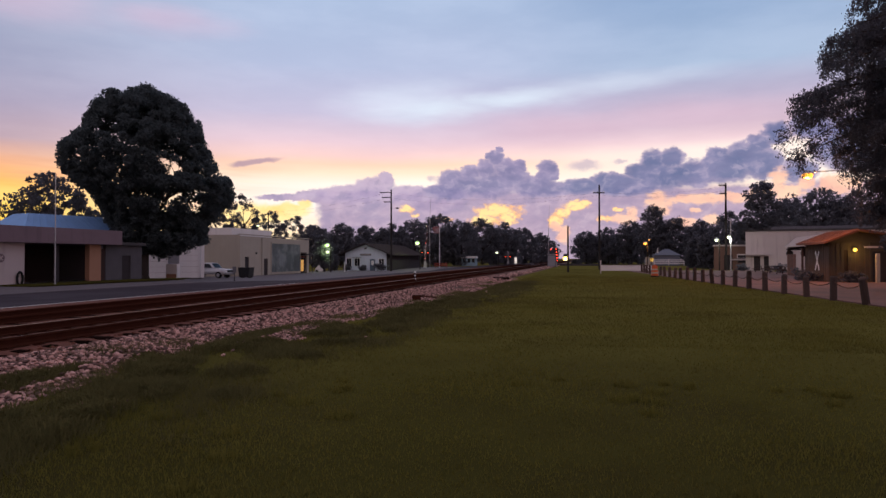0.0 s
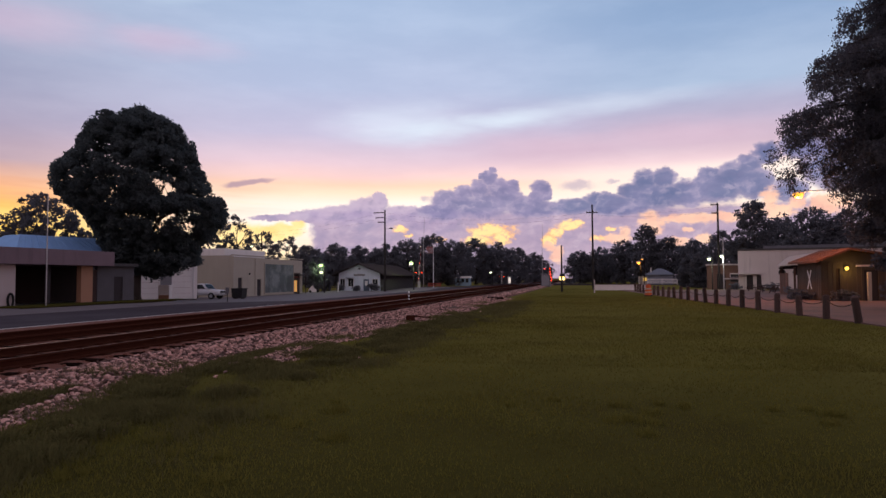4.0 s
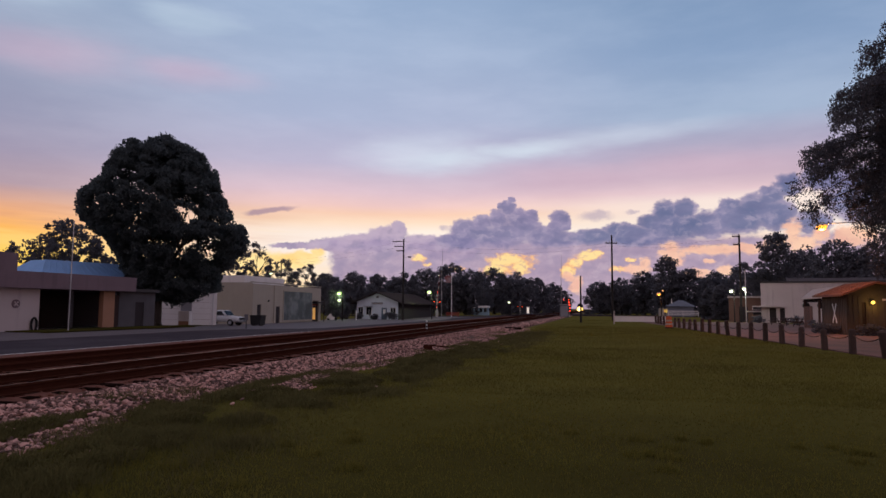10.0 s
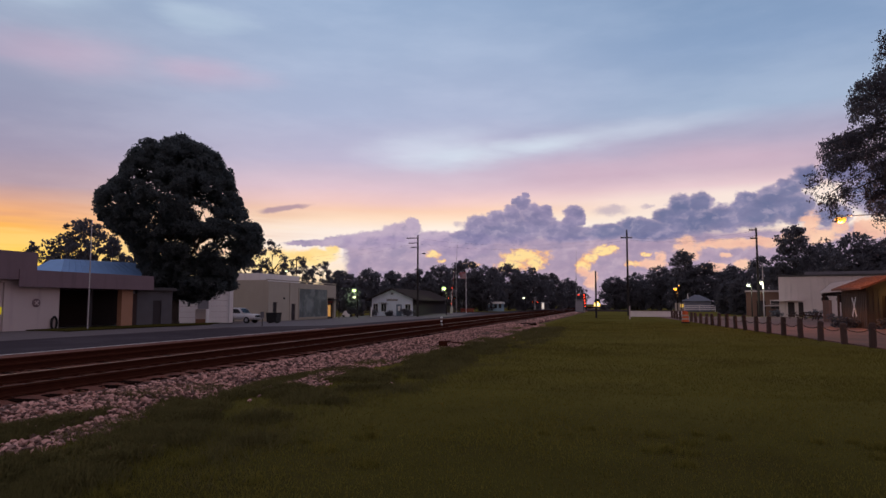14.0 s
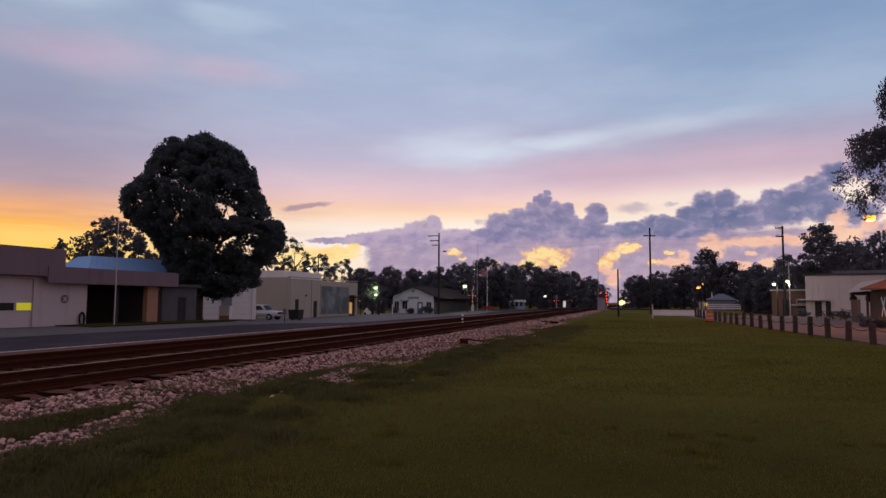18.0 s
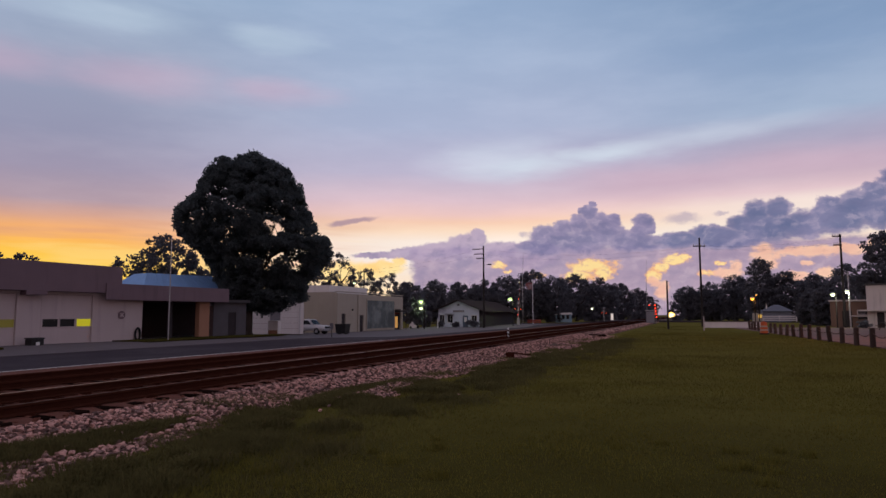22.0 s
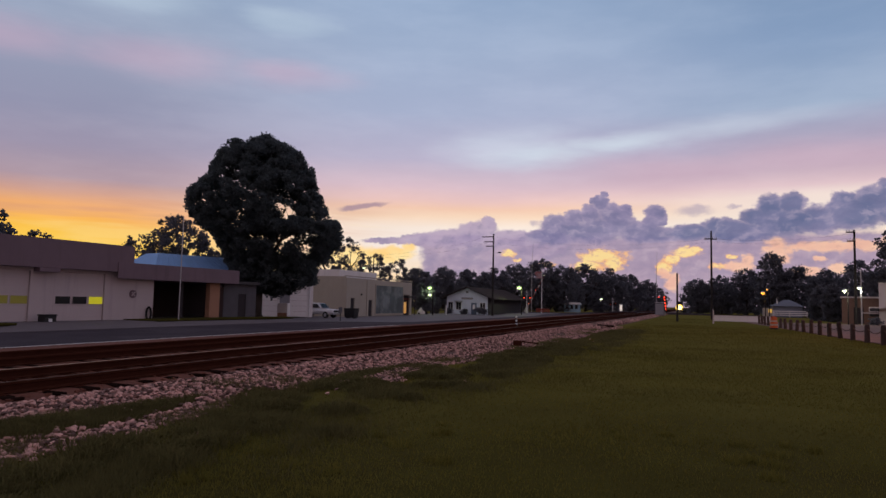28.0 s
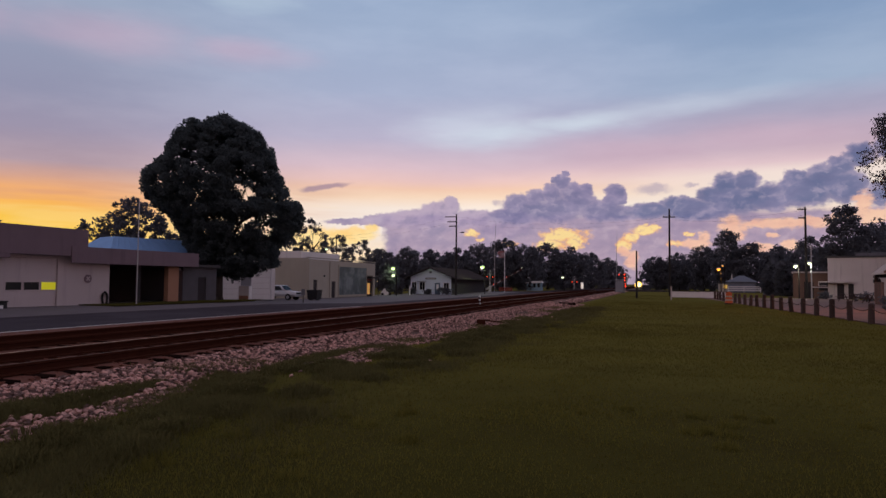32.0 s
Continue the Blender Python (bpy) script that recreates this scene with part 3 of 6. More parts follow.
def railway():
    rail_outline = [(-0.07, 0), (0.07, 0), (0.07, 0.015), (0.012, 0.04), (0.012, 0.11), (0.036, 0.12), (0.036, 0.155), (-0.036, 0.155), (-0.036, 0.12), (-0.012, 0.11), (-0.012, 0.04), (-0.07, 0.015)]
    head_outline = [(-0.03, 0.155), (0.03, 0.155), (0.026, 0.162), (-0.026, 0.162)]
    tie = bmesh.new()
    box(tie, -1.3, 1.3, -0.115, 0.115, -0.14, 0.03, 0.012)
    tie_mesh = bpy.data.meshes.new("tie")
    tie.to_mesh(tie_mesh)
    tie.free()
    tie_mesh.materials.append(TIE)
    plate = bmesh.new()
    box(plate, -0.17, 0.17, -0.095, 0.095, 0.031, 0.042)
    plate_mesh = bpy.data.meshes.new("tie_plate")
    plate.to_mesh(plate_mesh)
    plate.free()
    plate_mesh.materials.append(RAIL)
    for n, c in enumerate(TRACKS):
        z = 0.165 - 0.08 * n
        track = base("railway_track", LINE @ Matrix.Translation((c, 0, z)), "straight railway track with rusty rails on dark timber ties" if n == 0 else "second railway track, rusty and low, beside the street", "railway track", "tracks", "structure")
        for s in (-0.7525, 0.7525):
            r = part("rail", prism(bmesh.new(), [(s + x, zz + 0.043) for x, zz in rail_outline], -60, 900), RAIL, track)
            # brighter metal on the far rail only, its glint put into the material
            part("rail_head", prism(bmesh.new(), [(s + x, zz + 0.0435) for x, zz in head_outline], -60, 900), (HEAD if s < 0 else DULLHEAD) if n == 0 else RAIL, r, "brighter rail head on the far side" if n == 0 and s < 0 else "")
        rest = bmesh.new()
        far = range(130, 700) if n == 0 else range(60, 500)
        for i in far:
            box(rest, -1.3, 1.3, i * 0.6 - 0.115, i * 0.6 + 0.115, -0.14, 0.03)
        tagged(part("far_ties", rest, TIE, track), kind="stuff")
        rng = random.Random(5 + n)
        for i in range(4 if n == 0 else 10, 130 if n == 0 else 60):
            ob = new("tie", tie_mesh)
            ob.parent = track
            ob.matrix_basis = pose(rng.uniform(-0.13, 0.13), i * 0.6 + rng.uniform(-0.04, 0.04), rng.uniform(-0.012, 0.008), 0, 0, rng.uniform(-1.2, 1.2))
            if i < 70 and n == 0:
                for s in (-0.7525, 0.7525):
                    p = new("tie_plate", plate_mesh)
                    p.parent = ob
                    p.matrix_basis = pose(s - ob.location.x, 0, 0)


railway()


def stones(name, count, spread, size, mat, label, seed):
    """Broken stone scattered by spread(rng) -> x, y, z, as one joined heap."""
    rng = random.Random(seed)
    base_v = [(1, 0, 0), (-1, 0, 0), (0, 1, 0), (0, -1, 0), (0, 0, 1), (0, 0, -1), (0.6, 0.6, 0.55), (-0.6, 0.55, 0.5), (0.55, -0.6, 0.5), (-0.6, -0.5, 0.55)]
    base_f = [(4, 6, 7), (4, 7, 9), (4, 9, 8), (4, 8, 6), (0, 2, 6), (2, 1, 7), (1, 3, 9), (3, 0, 8), (2, 7, 6), (1, 9, 7), (3, 8, 9), (0, 6, 8), (5, 2, 0), (5, 1, 2), (5, 3, 1), (5, 0, 3)]
    verts, faces = [], []
    for _ in range(count):
        x, y, z = spread(rng)
        s = size * rng.uniform(0.45, 1.25)
        m = Euler((rng.uniform(-0.6, 0.6), rng.uniform(-0.6, 0.6), rng.uniform(0, 6.28))).to_matrix()
        k = len(verts)
        sx, sy, sz = s * rng.uniform(0.7, 1.25), s * rng.uniform(0.7, 1.25), s * rng.uniform(0.5, 0.85)
        for v in base_v:
            w = m @ Vector((v[0] * sx * rng.uniform(0.75, 1.2), v[1] * sy * rng.uniform(0.75, 1.2), v[2] * sz))
            verts.append((x + w.x, y + w.y, z + w.z))
        faces += [tuple(k + i for i in f) for f in base_f]
    me = bpy.data.meshes.new(name)
    me.from_pydata(verts, [], faces)
    ob = shell(name, me, mat)
    ob.matrix_basis = LINE
    return tagged(ob, label, "gravel", kind="stuff")


def shoulder_height(x):
    return max(0.0, 0.16 - (x + 8.1) * 0.12) if x > -8.1 else 0.16


EDGE = [(2, -5.8), (6.5, -6.2), (8.4, -6.7), (9.5, -7.1), (10.3, -6.6), (11.5, -6.7), (12.4, -5.8), (14, -5.9), (15.5, -6.4), (17, -6.0), (21, -6.0), (26, -5.6), (32, -5.7), (45, -5.5), (60, -5.9)]


def edge_of_stones(y):
    """Where the spilled ballast ends and the grass begins."""
    return float(np.interp(y, [e[0] for e in EDGE], [e[1] for e in EDGE])) + 0.35 * noise.noise(Vector((y * 0.5, 1.7, 0))) + 0.3 * noise.noise(Vector((y * 1.3, 5.1, 0)))


def weed_patch(x, y):
    """The strip of grass that has grown through the ballast."""
    return abs(x + 7.35 - 0.12 * math.sin(y * 1.1)) < 0.36 * math.sin(math.pi * min(1, max(0, (y - 3.2) / 5.6))) or abs(x + 6.9) < 0.22 * math.sin(math.pi * min(1, max(0, (y - 10.5) / 5.0)))


def near_spread(rng):
    while True:
        y = 1.5 + 52 * rng.random() ** 1.45
        x = rng.uniform(-8.85, -4.4)
        edge = edge_of_stones(y)
        if x > edge and rng.random() > 0.03 * math.exp(-(x - edge) * 2.2):
            continue
        if weed_patch(x, y) and rng.random() < 0.93 or x > -7.4 and noise.noise(Vector((x * 0.9, y * 0.4, 8))) > 0.5:
            continue
        return x, y, shoulder_height(x) + rng.uniform(-0.02, 0.03) - 0.06 * max(0.0, min(1.0, (-8.45 - x) / 0.3))


strip("ballast_shoulder", DIRT, [(-8.15, 0.165), (-7.6, 0.10), (-7.3, 0.05), (-7.0, 0.0), (-6.8, -0.06)], -20, 500, "sloping shoulder of dusty soil beneath pale ballast", "shoulder")
strip("gravel_verge", DIRT, [(-7.0, 0.012), (-6.3, 0.002), (-5.9, -0.03)], 16, 130, "dusty verge of trodden gravel beside the ballast", "verge")
stones("ballast_stones", 42000, near_spread, 0.044, STONE, "loose pinkish-grey broken ballast stones beside the track", 3)
stones("far_ballast_stones", 15000, lambda rng: (lambda y: (rng.uniform(-8.75, -6.5), y, 0.05 + rng.uniform(-0.03, 0.05)))(48 + 110 * rng.random() ** 1.3), 0.10, STONE, "pale ballast stones further down the line", 4)
stones("rust_ballast_stones", 9000, lambda rng: (lambda x: (x, 4 + 50 * rng.random() ** 1.5, 0.168 if x > -11.8 else 0.09))(rng.uniform(-16.4, -8.8)), 0.05, RUST_BED, "rust-stained ballast stones between the ties", 6)


# ---- street, apron, crossing, sandy lane ----
sheet("street", -29.5, -21.302, -40, 420, 0.0, 0.3, ASPHALT, "grey asphalt street running beside the railway", "street")
sheet("edge_line", -21.62, -21.45, -40, 380, 0.006, 0.004, PAINTLINE, "worn pale edge line along the street", "road marking")
apron = part("concrete_apron", prism(bmesh.new(), [(-29.504, LOW - 0.3), (-29.504, LOW + 0.02), (-32.5, LOW + 0.20), (-44, LOW + 0.20), (-44, LOW - 0.3)], 8, 47), CONCRETE)
apron.matrix_basis = LINE
tagged(apron, "pale concrete apron before the fire station doors", "pavement", kind="structure")
sheet("parking_strip", -48, -29.504, 47.1, 160, 0.012, 0.3, CONCRETE, "pale concrete parking strip along the shop fronts", "pavement")
tagged(slab("sandy_lane", pose(0, 0, 0, 0, 0, -8.0), [(11.6, 5), (11.6, 92), (28.5, 92), (28.5, 5)], -0.3, 0.025, SANDY), "pinkish sandy lane behind the chain fence", "lane", kind="structure")
strip_road = bmesh.new()
prism(strip_road, [(70, -0.3), (70, 0.03), (10, 0.05), (-6.5, 0.40), (-18, 0.34), (-24, LOW - 0.12), (-60, LOW - 0.12), (-60, -0.7)], 152, 160)
crossing_road = part("crossing_road", strip_road, ASPHALT)
crossing_road.matrix_basis = LINE
tagged(crossing_road, "asphalt road humped over the railway crossing", "road", kind="structure")


for spot, a, b, turn in ((polar(44.6, 39.5, LOW + 0.2), 2.6, 1.2, 60), (on_street((-27.0, 61.4), 0.012), 4.6, 2.0, 78), (Vector((-22.6, 50.5, LOW + 0.2)), 4.5, 1.3, 76)):
    ring = [(a * math.cos(i * 0.314) * (1 + 0.1 * math.sin(i * 2.3)), b * math.sin(i * 0.314)) for i in range(20)]
    tagged(slab("grass_bed", Matrix.Translation(spot) @ pose(0, 0, 0, 0, 0, turn), ring, 0.0, 0.08, GRASS), "rounded patch of dark grass in the pavement", "grass", kind="structure")


# ---- grass and weeds ----
def tufts(name, count, spread, height, mat, label, seed, lean=0.5, width=0.012):
    rng = random.Random(seed)
    verts, faces = [], []
    for _ in range(count):
        x, y, z, k = spread(rng)
        a, h = rng.uniform(0, 6.28), height * k * rng.uniform(0.5, 1.3)
        b = a + rng.uniform(-1.5, 1.5)
        w = width * rng.uniform(0.7, 1.6) * (1 + y * 0.06)
        n = len(verts)
        dx, dy = math.cos(a) * w, math.sin(a) * w
        lx, ly = math.cos(b) * h * lean * rng.random(), math.sin(b) * h * lean * rng.random()
        verts += [(x - dx, y - dy, z - 0.01), (x + dx, y + dy, z - 0.01), (x + lx, y + ly, z + h)]
        faces.append((n, n + 1, n + 2))
    me = bpy.data.meshes.new(name)
    me.from_pydata(verts, [], faces)
    ob = shell(name, me, mat)
    ob.matrix_basis = LINE
    return tagged(ob, label, "grass", kind="stuff")


def in_lane(x, y):
    return 11.6 - 0.08 * y < x < 28.2 - 0.08 * y


def lawn(rng):
    while True:
        y = 2.2 + 27 * rng.random() ** 1.9
        x = rng.uniform(-7.2, 6 + y * 0.95)
        over = x - edge_of_stones(y)
        if in_lane(x, y) or over < -0.3 or over < 0.3 and rng.random() > (over + 0.3) / 0.6:
            continue
        k = 1.0 + 1.3 * max(0, noise.noise(Vector((x * 0.5, y * 0.4, 2)))) + 1.5 * math.exp(-max(0, over) * 0.9)
        return x, y, -0.03, k


tufts("lawn_blades", 330000, lawn, 0.036, BLADE, "short mown grass, dark olive green", 21, 0.9, 0.0055)


def far_lawn(rng):
    while True:
        y = 13 + 90 * rng.random() ** 1.35
        x = rng.uniform(-8.0, 16.5)
        if not in_lane(x, y) and x > edge_of_stones(y) + rng.uniform(-0.2, 0.4):
            return x, y, -0.03, 1.0 + 0.9 * max(0, noise.noise(Vector((x * 0.3, y * 0.15, 2))))


tufts("far_lawn_blades", 150000, far_lawn, 0.042, BLADE, "mown grass further off, dark olive green", 23, 0.9, 0.006)


def weedy(rng):
    while True:
        y = 2.6 + 44 * rng.random() ** 1.5
        if rng.random() < 0.28:
            y = rng.uniform(3.6, 15.5)
            x = rng.uniform(-7.9, -6.6)
            if weed_patch(x, y):
                return x, y, shoulder_height(x) - 0.03, 0.85
            continue
        x = edge_of_stones(y) + rng.gauss(0.65, 0.75)
        clump = noise.noise(Vector((x * 1.1, y * 0.6, 12)))
        if rng.random() < 0.4 + clump * 1.8:
            return x, y, max(0, shoulder_height(x) - 0.03) - 0.02, 0.6 + 1.4 * max(0, clump)


tufts("weeds", 130000, weedy, 0.125, WEED, "tufts of taller weeds along the ballast edge", 22, 1.2, 0.0042)


def weed_mounds():
    """Rounded cushions of long arching blades along the edge of the ballast."""
    rng = random.Random(57)
    verts, faces = [], []
    spots = []
    for _ in range(120):
        y = 3.4 + 24 * rng.random() ** 1.3
        spots.append((edge_of_stones(y) + abs(rng.gauss(0.35, 0.6)) + 0.15, y, rng.uniform(0.25, 0.6)))
    for _ in range(16):
        y = rng.uniform(4.2, 8.2)
        spots.append((-7.35 + rng.gauss(0, 0.12), y, rng.uniform(0.22, 0.4)))
    for cx, cy, size in spots:
        for _ in range(int(900 * size)):
            a, q = rng.uniform(0, 6.283), size * rng.random() ** 0.6
            x, y = cx + math.cos(a) * q * 0.8, cy + math.sin(a) * q
            z = shoulder_height(x) - 0.03 if x < -6.8 else -0.02
            h = (0.05 + 0.12 * (1 - (q / size) ** 2)) * rng.uniform(0.5, 1.2) * (0.6 + size)
            b = a + rng.gauss(0, 0.8)
            ex, ey = math.cos(b) * h * rng.uniform(0.2, 1.0), math.sin(b) * h * rng.uniform(0.2, 1.0)
            w = 0.0045 * (1 + 0.05 * y)
            dx, dy = -math.sin(b) * w, math.cos(b) * w
            n = len(verts)
            verts += [(x - dx, y - dy, z), (x + dx, y + dy, z), (x + ex * 0.35 + dx, y + ey * 0.35 + dy, z + h * 0.75), (x + ex * 0.35 - dx, y + ey * 0.35 - dy, z + h * 0.75), (x + ex, y + ey, z + h * rng.uniform(0.7, 1.0))]
            faces += [(n, n + 1, n + 2, n + 3), (n + 3, n + 2, n + 4)]
    me = bpy.data.meshes.new("weed_mounds")
    me.from_pydata(verts, [], faces)
    ob = shell("weed_mounds", me, WEED)
    ob.matrix_basis = LINE
    tagged(ob, "soft rounded mounds of uncut weeds beside the ballast", "weeds", kind="stuff")


weed_mounds()


def lawn_tufts():
    """Small uneven clumps that stand out of the mown grass."""
    rng = random.Random(91)
    verts, faces = [], []
    for _ in range(300):
        cy = 2.4 + 7 * rng.random() ** 1.4
        cx = rng.uniform(-4.6, 5 + cy * 0.9)
        if in_lane(cx, cy) or noise.noise(Vector((cx * 0.4, cy * 0.4, 31))) < -0.05:
            continue
        size = rng.uniform(0.05, 0.17)
        for _ in range(int(40 + 500 * size)):
            a, q = rng.uniform(0, 6.283), size * rng.random() ** 0.5
            x, y = cx + math.cos(a) * q, cy + math.sin(a) * q
            h = (0.045 + 0.28 * size) * rng.uniform(0.5, 1.2)
            b = a + rng.gauss(0, 0.9)
            ex, ey = math.cos(b) * h * rng.uniform(0.1, 0.9), math.sin(b) * h * rng.uniform(0.1, 0.9)
            w = 0.0035 * (1 + 0.06 * y)
            n = len(verts)
            verts += [(x - math.sin(b) * w, y + math.cos(b) * w, -0.03), (x + math.sin(b) * w, y - math.cos(b) * w, -0.03), (x + ex, y + ey, h)]
            faces.append((n, n + 1, n + 2))
    me = bpy.data.meshes.new("lawn_tufts")
    me.from_pydata(verts, [], faces)
    ob = shell("lawn_tufts", me, BLADE)
    ob.matrix_basis = LINE
    tagged(ob, "small uneven grass clumps standing out of the lawn", "grass", kind="stuff")


lawn_tufts()


# ---- trees ----
def limb_path(p, way, length, r, rng, bm, depth):
    """A tapered limb that forks; returns the tips."""
    tips, steps = [], 3
    for i in range(steps):
        q = p + way * (length / steps)
        rod(bm, p, q, r * (1 - 0.2 * i), r * (1 - 0.2 * (i + 1)), 6)
        p = q
        way = (way + Vector((rng.uniform(-0.22, 0.22), rng.uniform(-0.22, 0.22), rng.uniform(-0.05, 0.2)))).normalized()
    if depth == 0:
        return [p]
    for _ in range(3):
        w = (way + Vector((rng.uniform(-0.8, 0.8), rng.uniform(-0.8, 0.8), rng.uniform(-0.25, 0.6)))).normalized()
        tips += limb_path(p, w, length * 0.62, r * 0.42, rng, bm, depth - 1)
    return tips


def leaves(centres, per, radius, size, rng, droop=0.0):
    """Leaf blades in loose clumps round the centres, as flat arrays."""
    n = len(centres) * per
    g = np.random.RandomState(rng.randrange(1 << 30))
    c = np.repeat(np.array([tuple(p) for p in centres]), per, 0)
    rad = np.repeat(np.array([radius * rng.uniform(0.6, 1.35) for _ in centres]), per)
    off = g.normal(size=(n, 3))
    off /= np.linalg.norm(off, axis=1)[:, None]
    off *= (g.rand(n) ** 0.45 * rad)[:, None]
    off[:, 2] *= 0.8
    if droop:
        off[:, 2] = off[:, 2] * 0.5 - np.abs(g.rand(n)) * droop
        off[:, :2] *= 0.6
    c = c + off
    a = g.normal(size=(n, 3))
    if droop:
        a = a * 0.45 + (0, 0, -1)
    a /= np.linalg.norm(a, axis=1)[:, None]
    b = np.cross(a, g.normal(size=(n, 3)))
    b /= np.linalg.norm(b, axis=1)[:, None]
    s = (size * (0.6 + 0.8 * g.rand(n)))[:, None]
    wide = 0.42 if not droop else 0.26
    v = np.stack([c - a * s * 0.5, c + b * s * wide, c + a * s * 0.5, c - b * s * wide], 1).reshape(-1, 3)
    return v


def leaf_mesh(name, v):
    """Loose leaf blades as one mesh."""
    me = bpy.data.meshes.new(name)
    n = len(v) // 4
    me.vertices.add(len(v))
    me.vertices.foreach_set("co", v.ravel())
    me.loops.add(len(v))
    me.loops.foreach_set("vertex_index", np.arange(len(v), dtype=np.int32))
    me.polygons.add(n)
    me.polygons.foreach_set("loop_start", np.arange(0, len(v), 4, dtype=np.int32))
    me.polygons.foreach_set("loop_total", np.full(n, 4, dtype=np.int32))
    me.update(calc_edges=True)
    return me


def tree(name, m, height, profile, trunk_r, fork, clumps, per, clump_r, leaf, mat, label, seed, droop=0.0, inner=0.35, limbs=6, lumpy=0.25, lean=(0, 0)):
    """profile: (share of the height, half-width in metres) from the crown's foot to its tip."""
    rng = random.Random(seed)
    root = base(name, m, label, "tree")
    bm = bmesh.new()
    top = Vector((lean[0] * 0.4, lean[1] * 0.4, height * fork))
    rod(bm, (0, 0, -0.2), (top.x * 0.5, top.y * 0.5, top.z * 0.5), trunk_r * 1.15, trunk_r * 0.9, 10)
    rod(bm, (top.x * 0.5, top.y * 0.5, top.z * 0.5), top, trunk_r * 0.9, trunk_r * 0.75, 10)
    for i in range(5):
        a = i * 1.26 + rng.random()
        rod(bm, (math.cos(a) * trunk_r * 1.7, math.sin(a) * trunk_r * 1.7, -0.15), (0, 0, trunk_r * 2.0), trunk_r * 0.35, trunk_r * 0.5, 6)
    wide = max(w for _, w in profile)
    for i in range(limbs):
        a = i * 6.283 / limbs + rng.uniform(-0.3, 0.3)
        limb_path(top.copy(), Vector((math.cos(a), math.sin(a), rng.uniform(0.4, 1.2))).normalized(), wide * 0.55, trunk_r * 0.55, rng, bm, 2)
    limb_path(top.copy(), Vector((0.05, 0.02, 1)), height * (1 - fork) * 0.4, trunk_r * 0.7, rng, bm, 2)
    part("trunk", bm, BARK, root, "", True)
    shares, widths = [p[0] for p in profile], [p[1] for p in profile]
    centres = []
    while len(centres) < clumps:
        s = rng.uniform(shares[0], shares[-1])
        w = float(np.interp(s, shares, widths))
        if rng.random() > w / wide:
            continue
        a = rng.uniform(0, 6.283)
        lump = 1 + lumpy * noise.noise(Vector((math.cos(a) * 1.7, math.sin(a) * 1.7, s * 5 + seed)))
        r = w * lump * (inner + (1 - inner) * rng.random()) ** 0.5 if rng.random() < 0.8 else w * rng.random()
        centres.append((r * math.cos(a) + lean[0] * s, r * math.sin(a) + lean[1] * s, s * height))
    shell("crown", leaf_mesh("crown", leaves(centres, per, clump_r, leaf, rng, droop)), mat, root)
    return root


# outline and gaps set across the line of sight to fit the camera's view
OAK_EDGE = [(2.39, -0.38, 3.48), (3, -1.56, 4.42), (3.52, -2.27, 5.6), (4.29, -2.75, 5.6), (5.32, -3.22, 5.89), (6.33, -3.7, 7.03), (7.36, -4.41, 7.74), (8.13, -4.88, 7.98), (8.9, -6.3, 7.88), (9.42, -6.64, 7.4), (10.03, -6.92, 6.46), (10.95, -7.1, 6.23), (12.23, -6.64, 5.6), (13.26, -5.45, 5.28), (14.54, -4.98, 4.8), (15.31, -4.5, 4.33), (16.07, -4.17, 3.48), (16.59, -3.7, 2.77), (17.1, -1.52, 1.49), (17.71, -0.28, 0.58)]
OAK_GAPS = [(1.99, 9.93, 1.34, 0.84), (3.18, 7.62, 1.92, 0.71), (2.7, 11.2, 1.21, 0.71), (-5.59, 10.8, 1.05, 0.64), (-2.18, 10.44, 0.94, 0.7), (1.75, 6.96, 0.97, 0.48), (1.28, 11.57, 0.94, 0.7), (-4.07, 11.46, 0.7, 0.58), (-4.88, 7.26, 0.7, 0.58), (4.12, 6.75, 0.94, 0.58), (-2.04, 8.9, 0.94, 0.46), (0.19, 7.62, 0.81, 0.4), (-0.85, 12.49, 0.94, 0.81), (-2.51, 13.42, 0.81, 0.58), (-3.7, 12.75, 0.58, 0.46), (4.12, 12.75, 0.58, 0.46)]


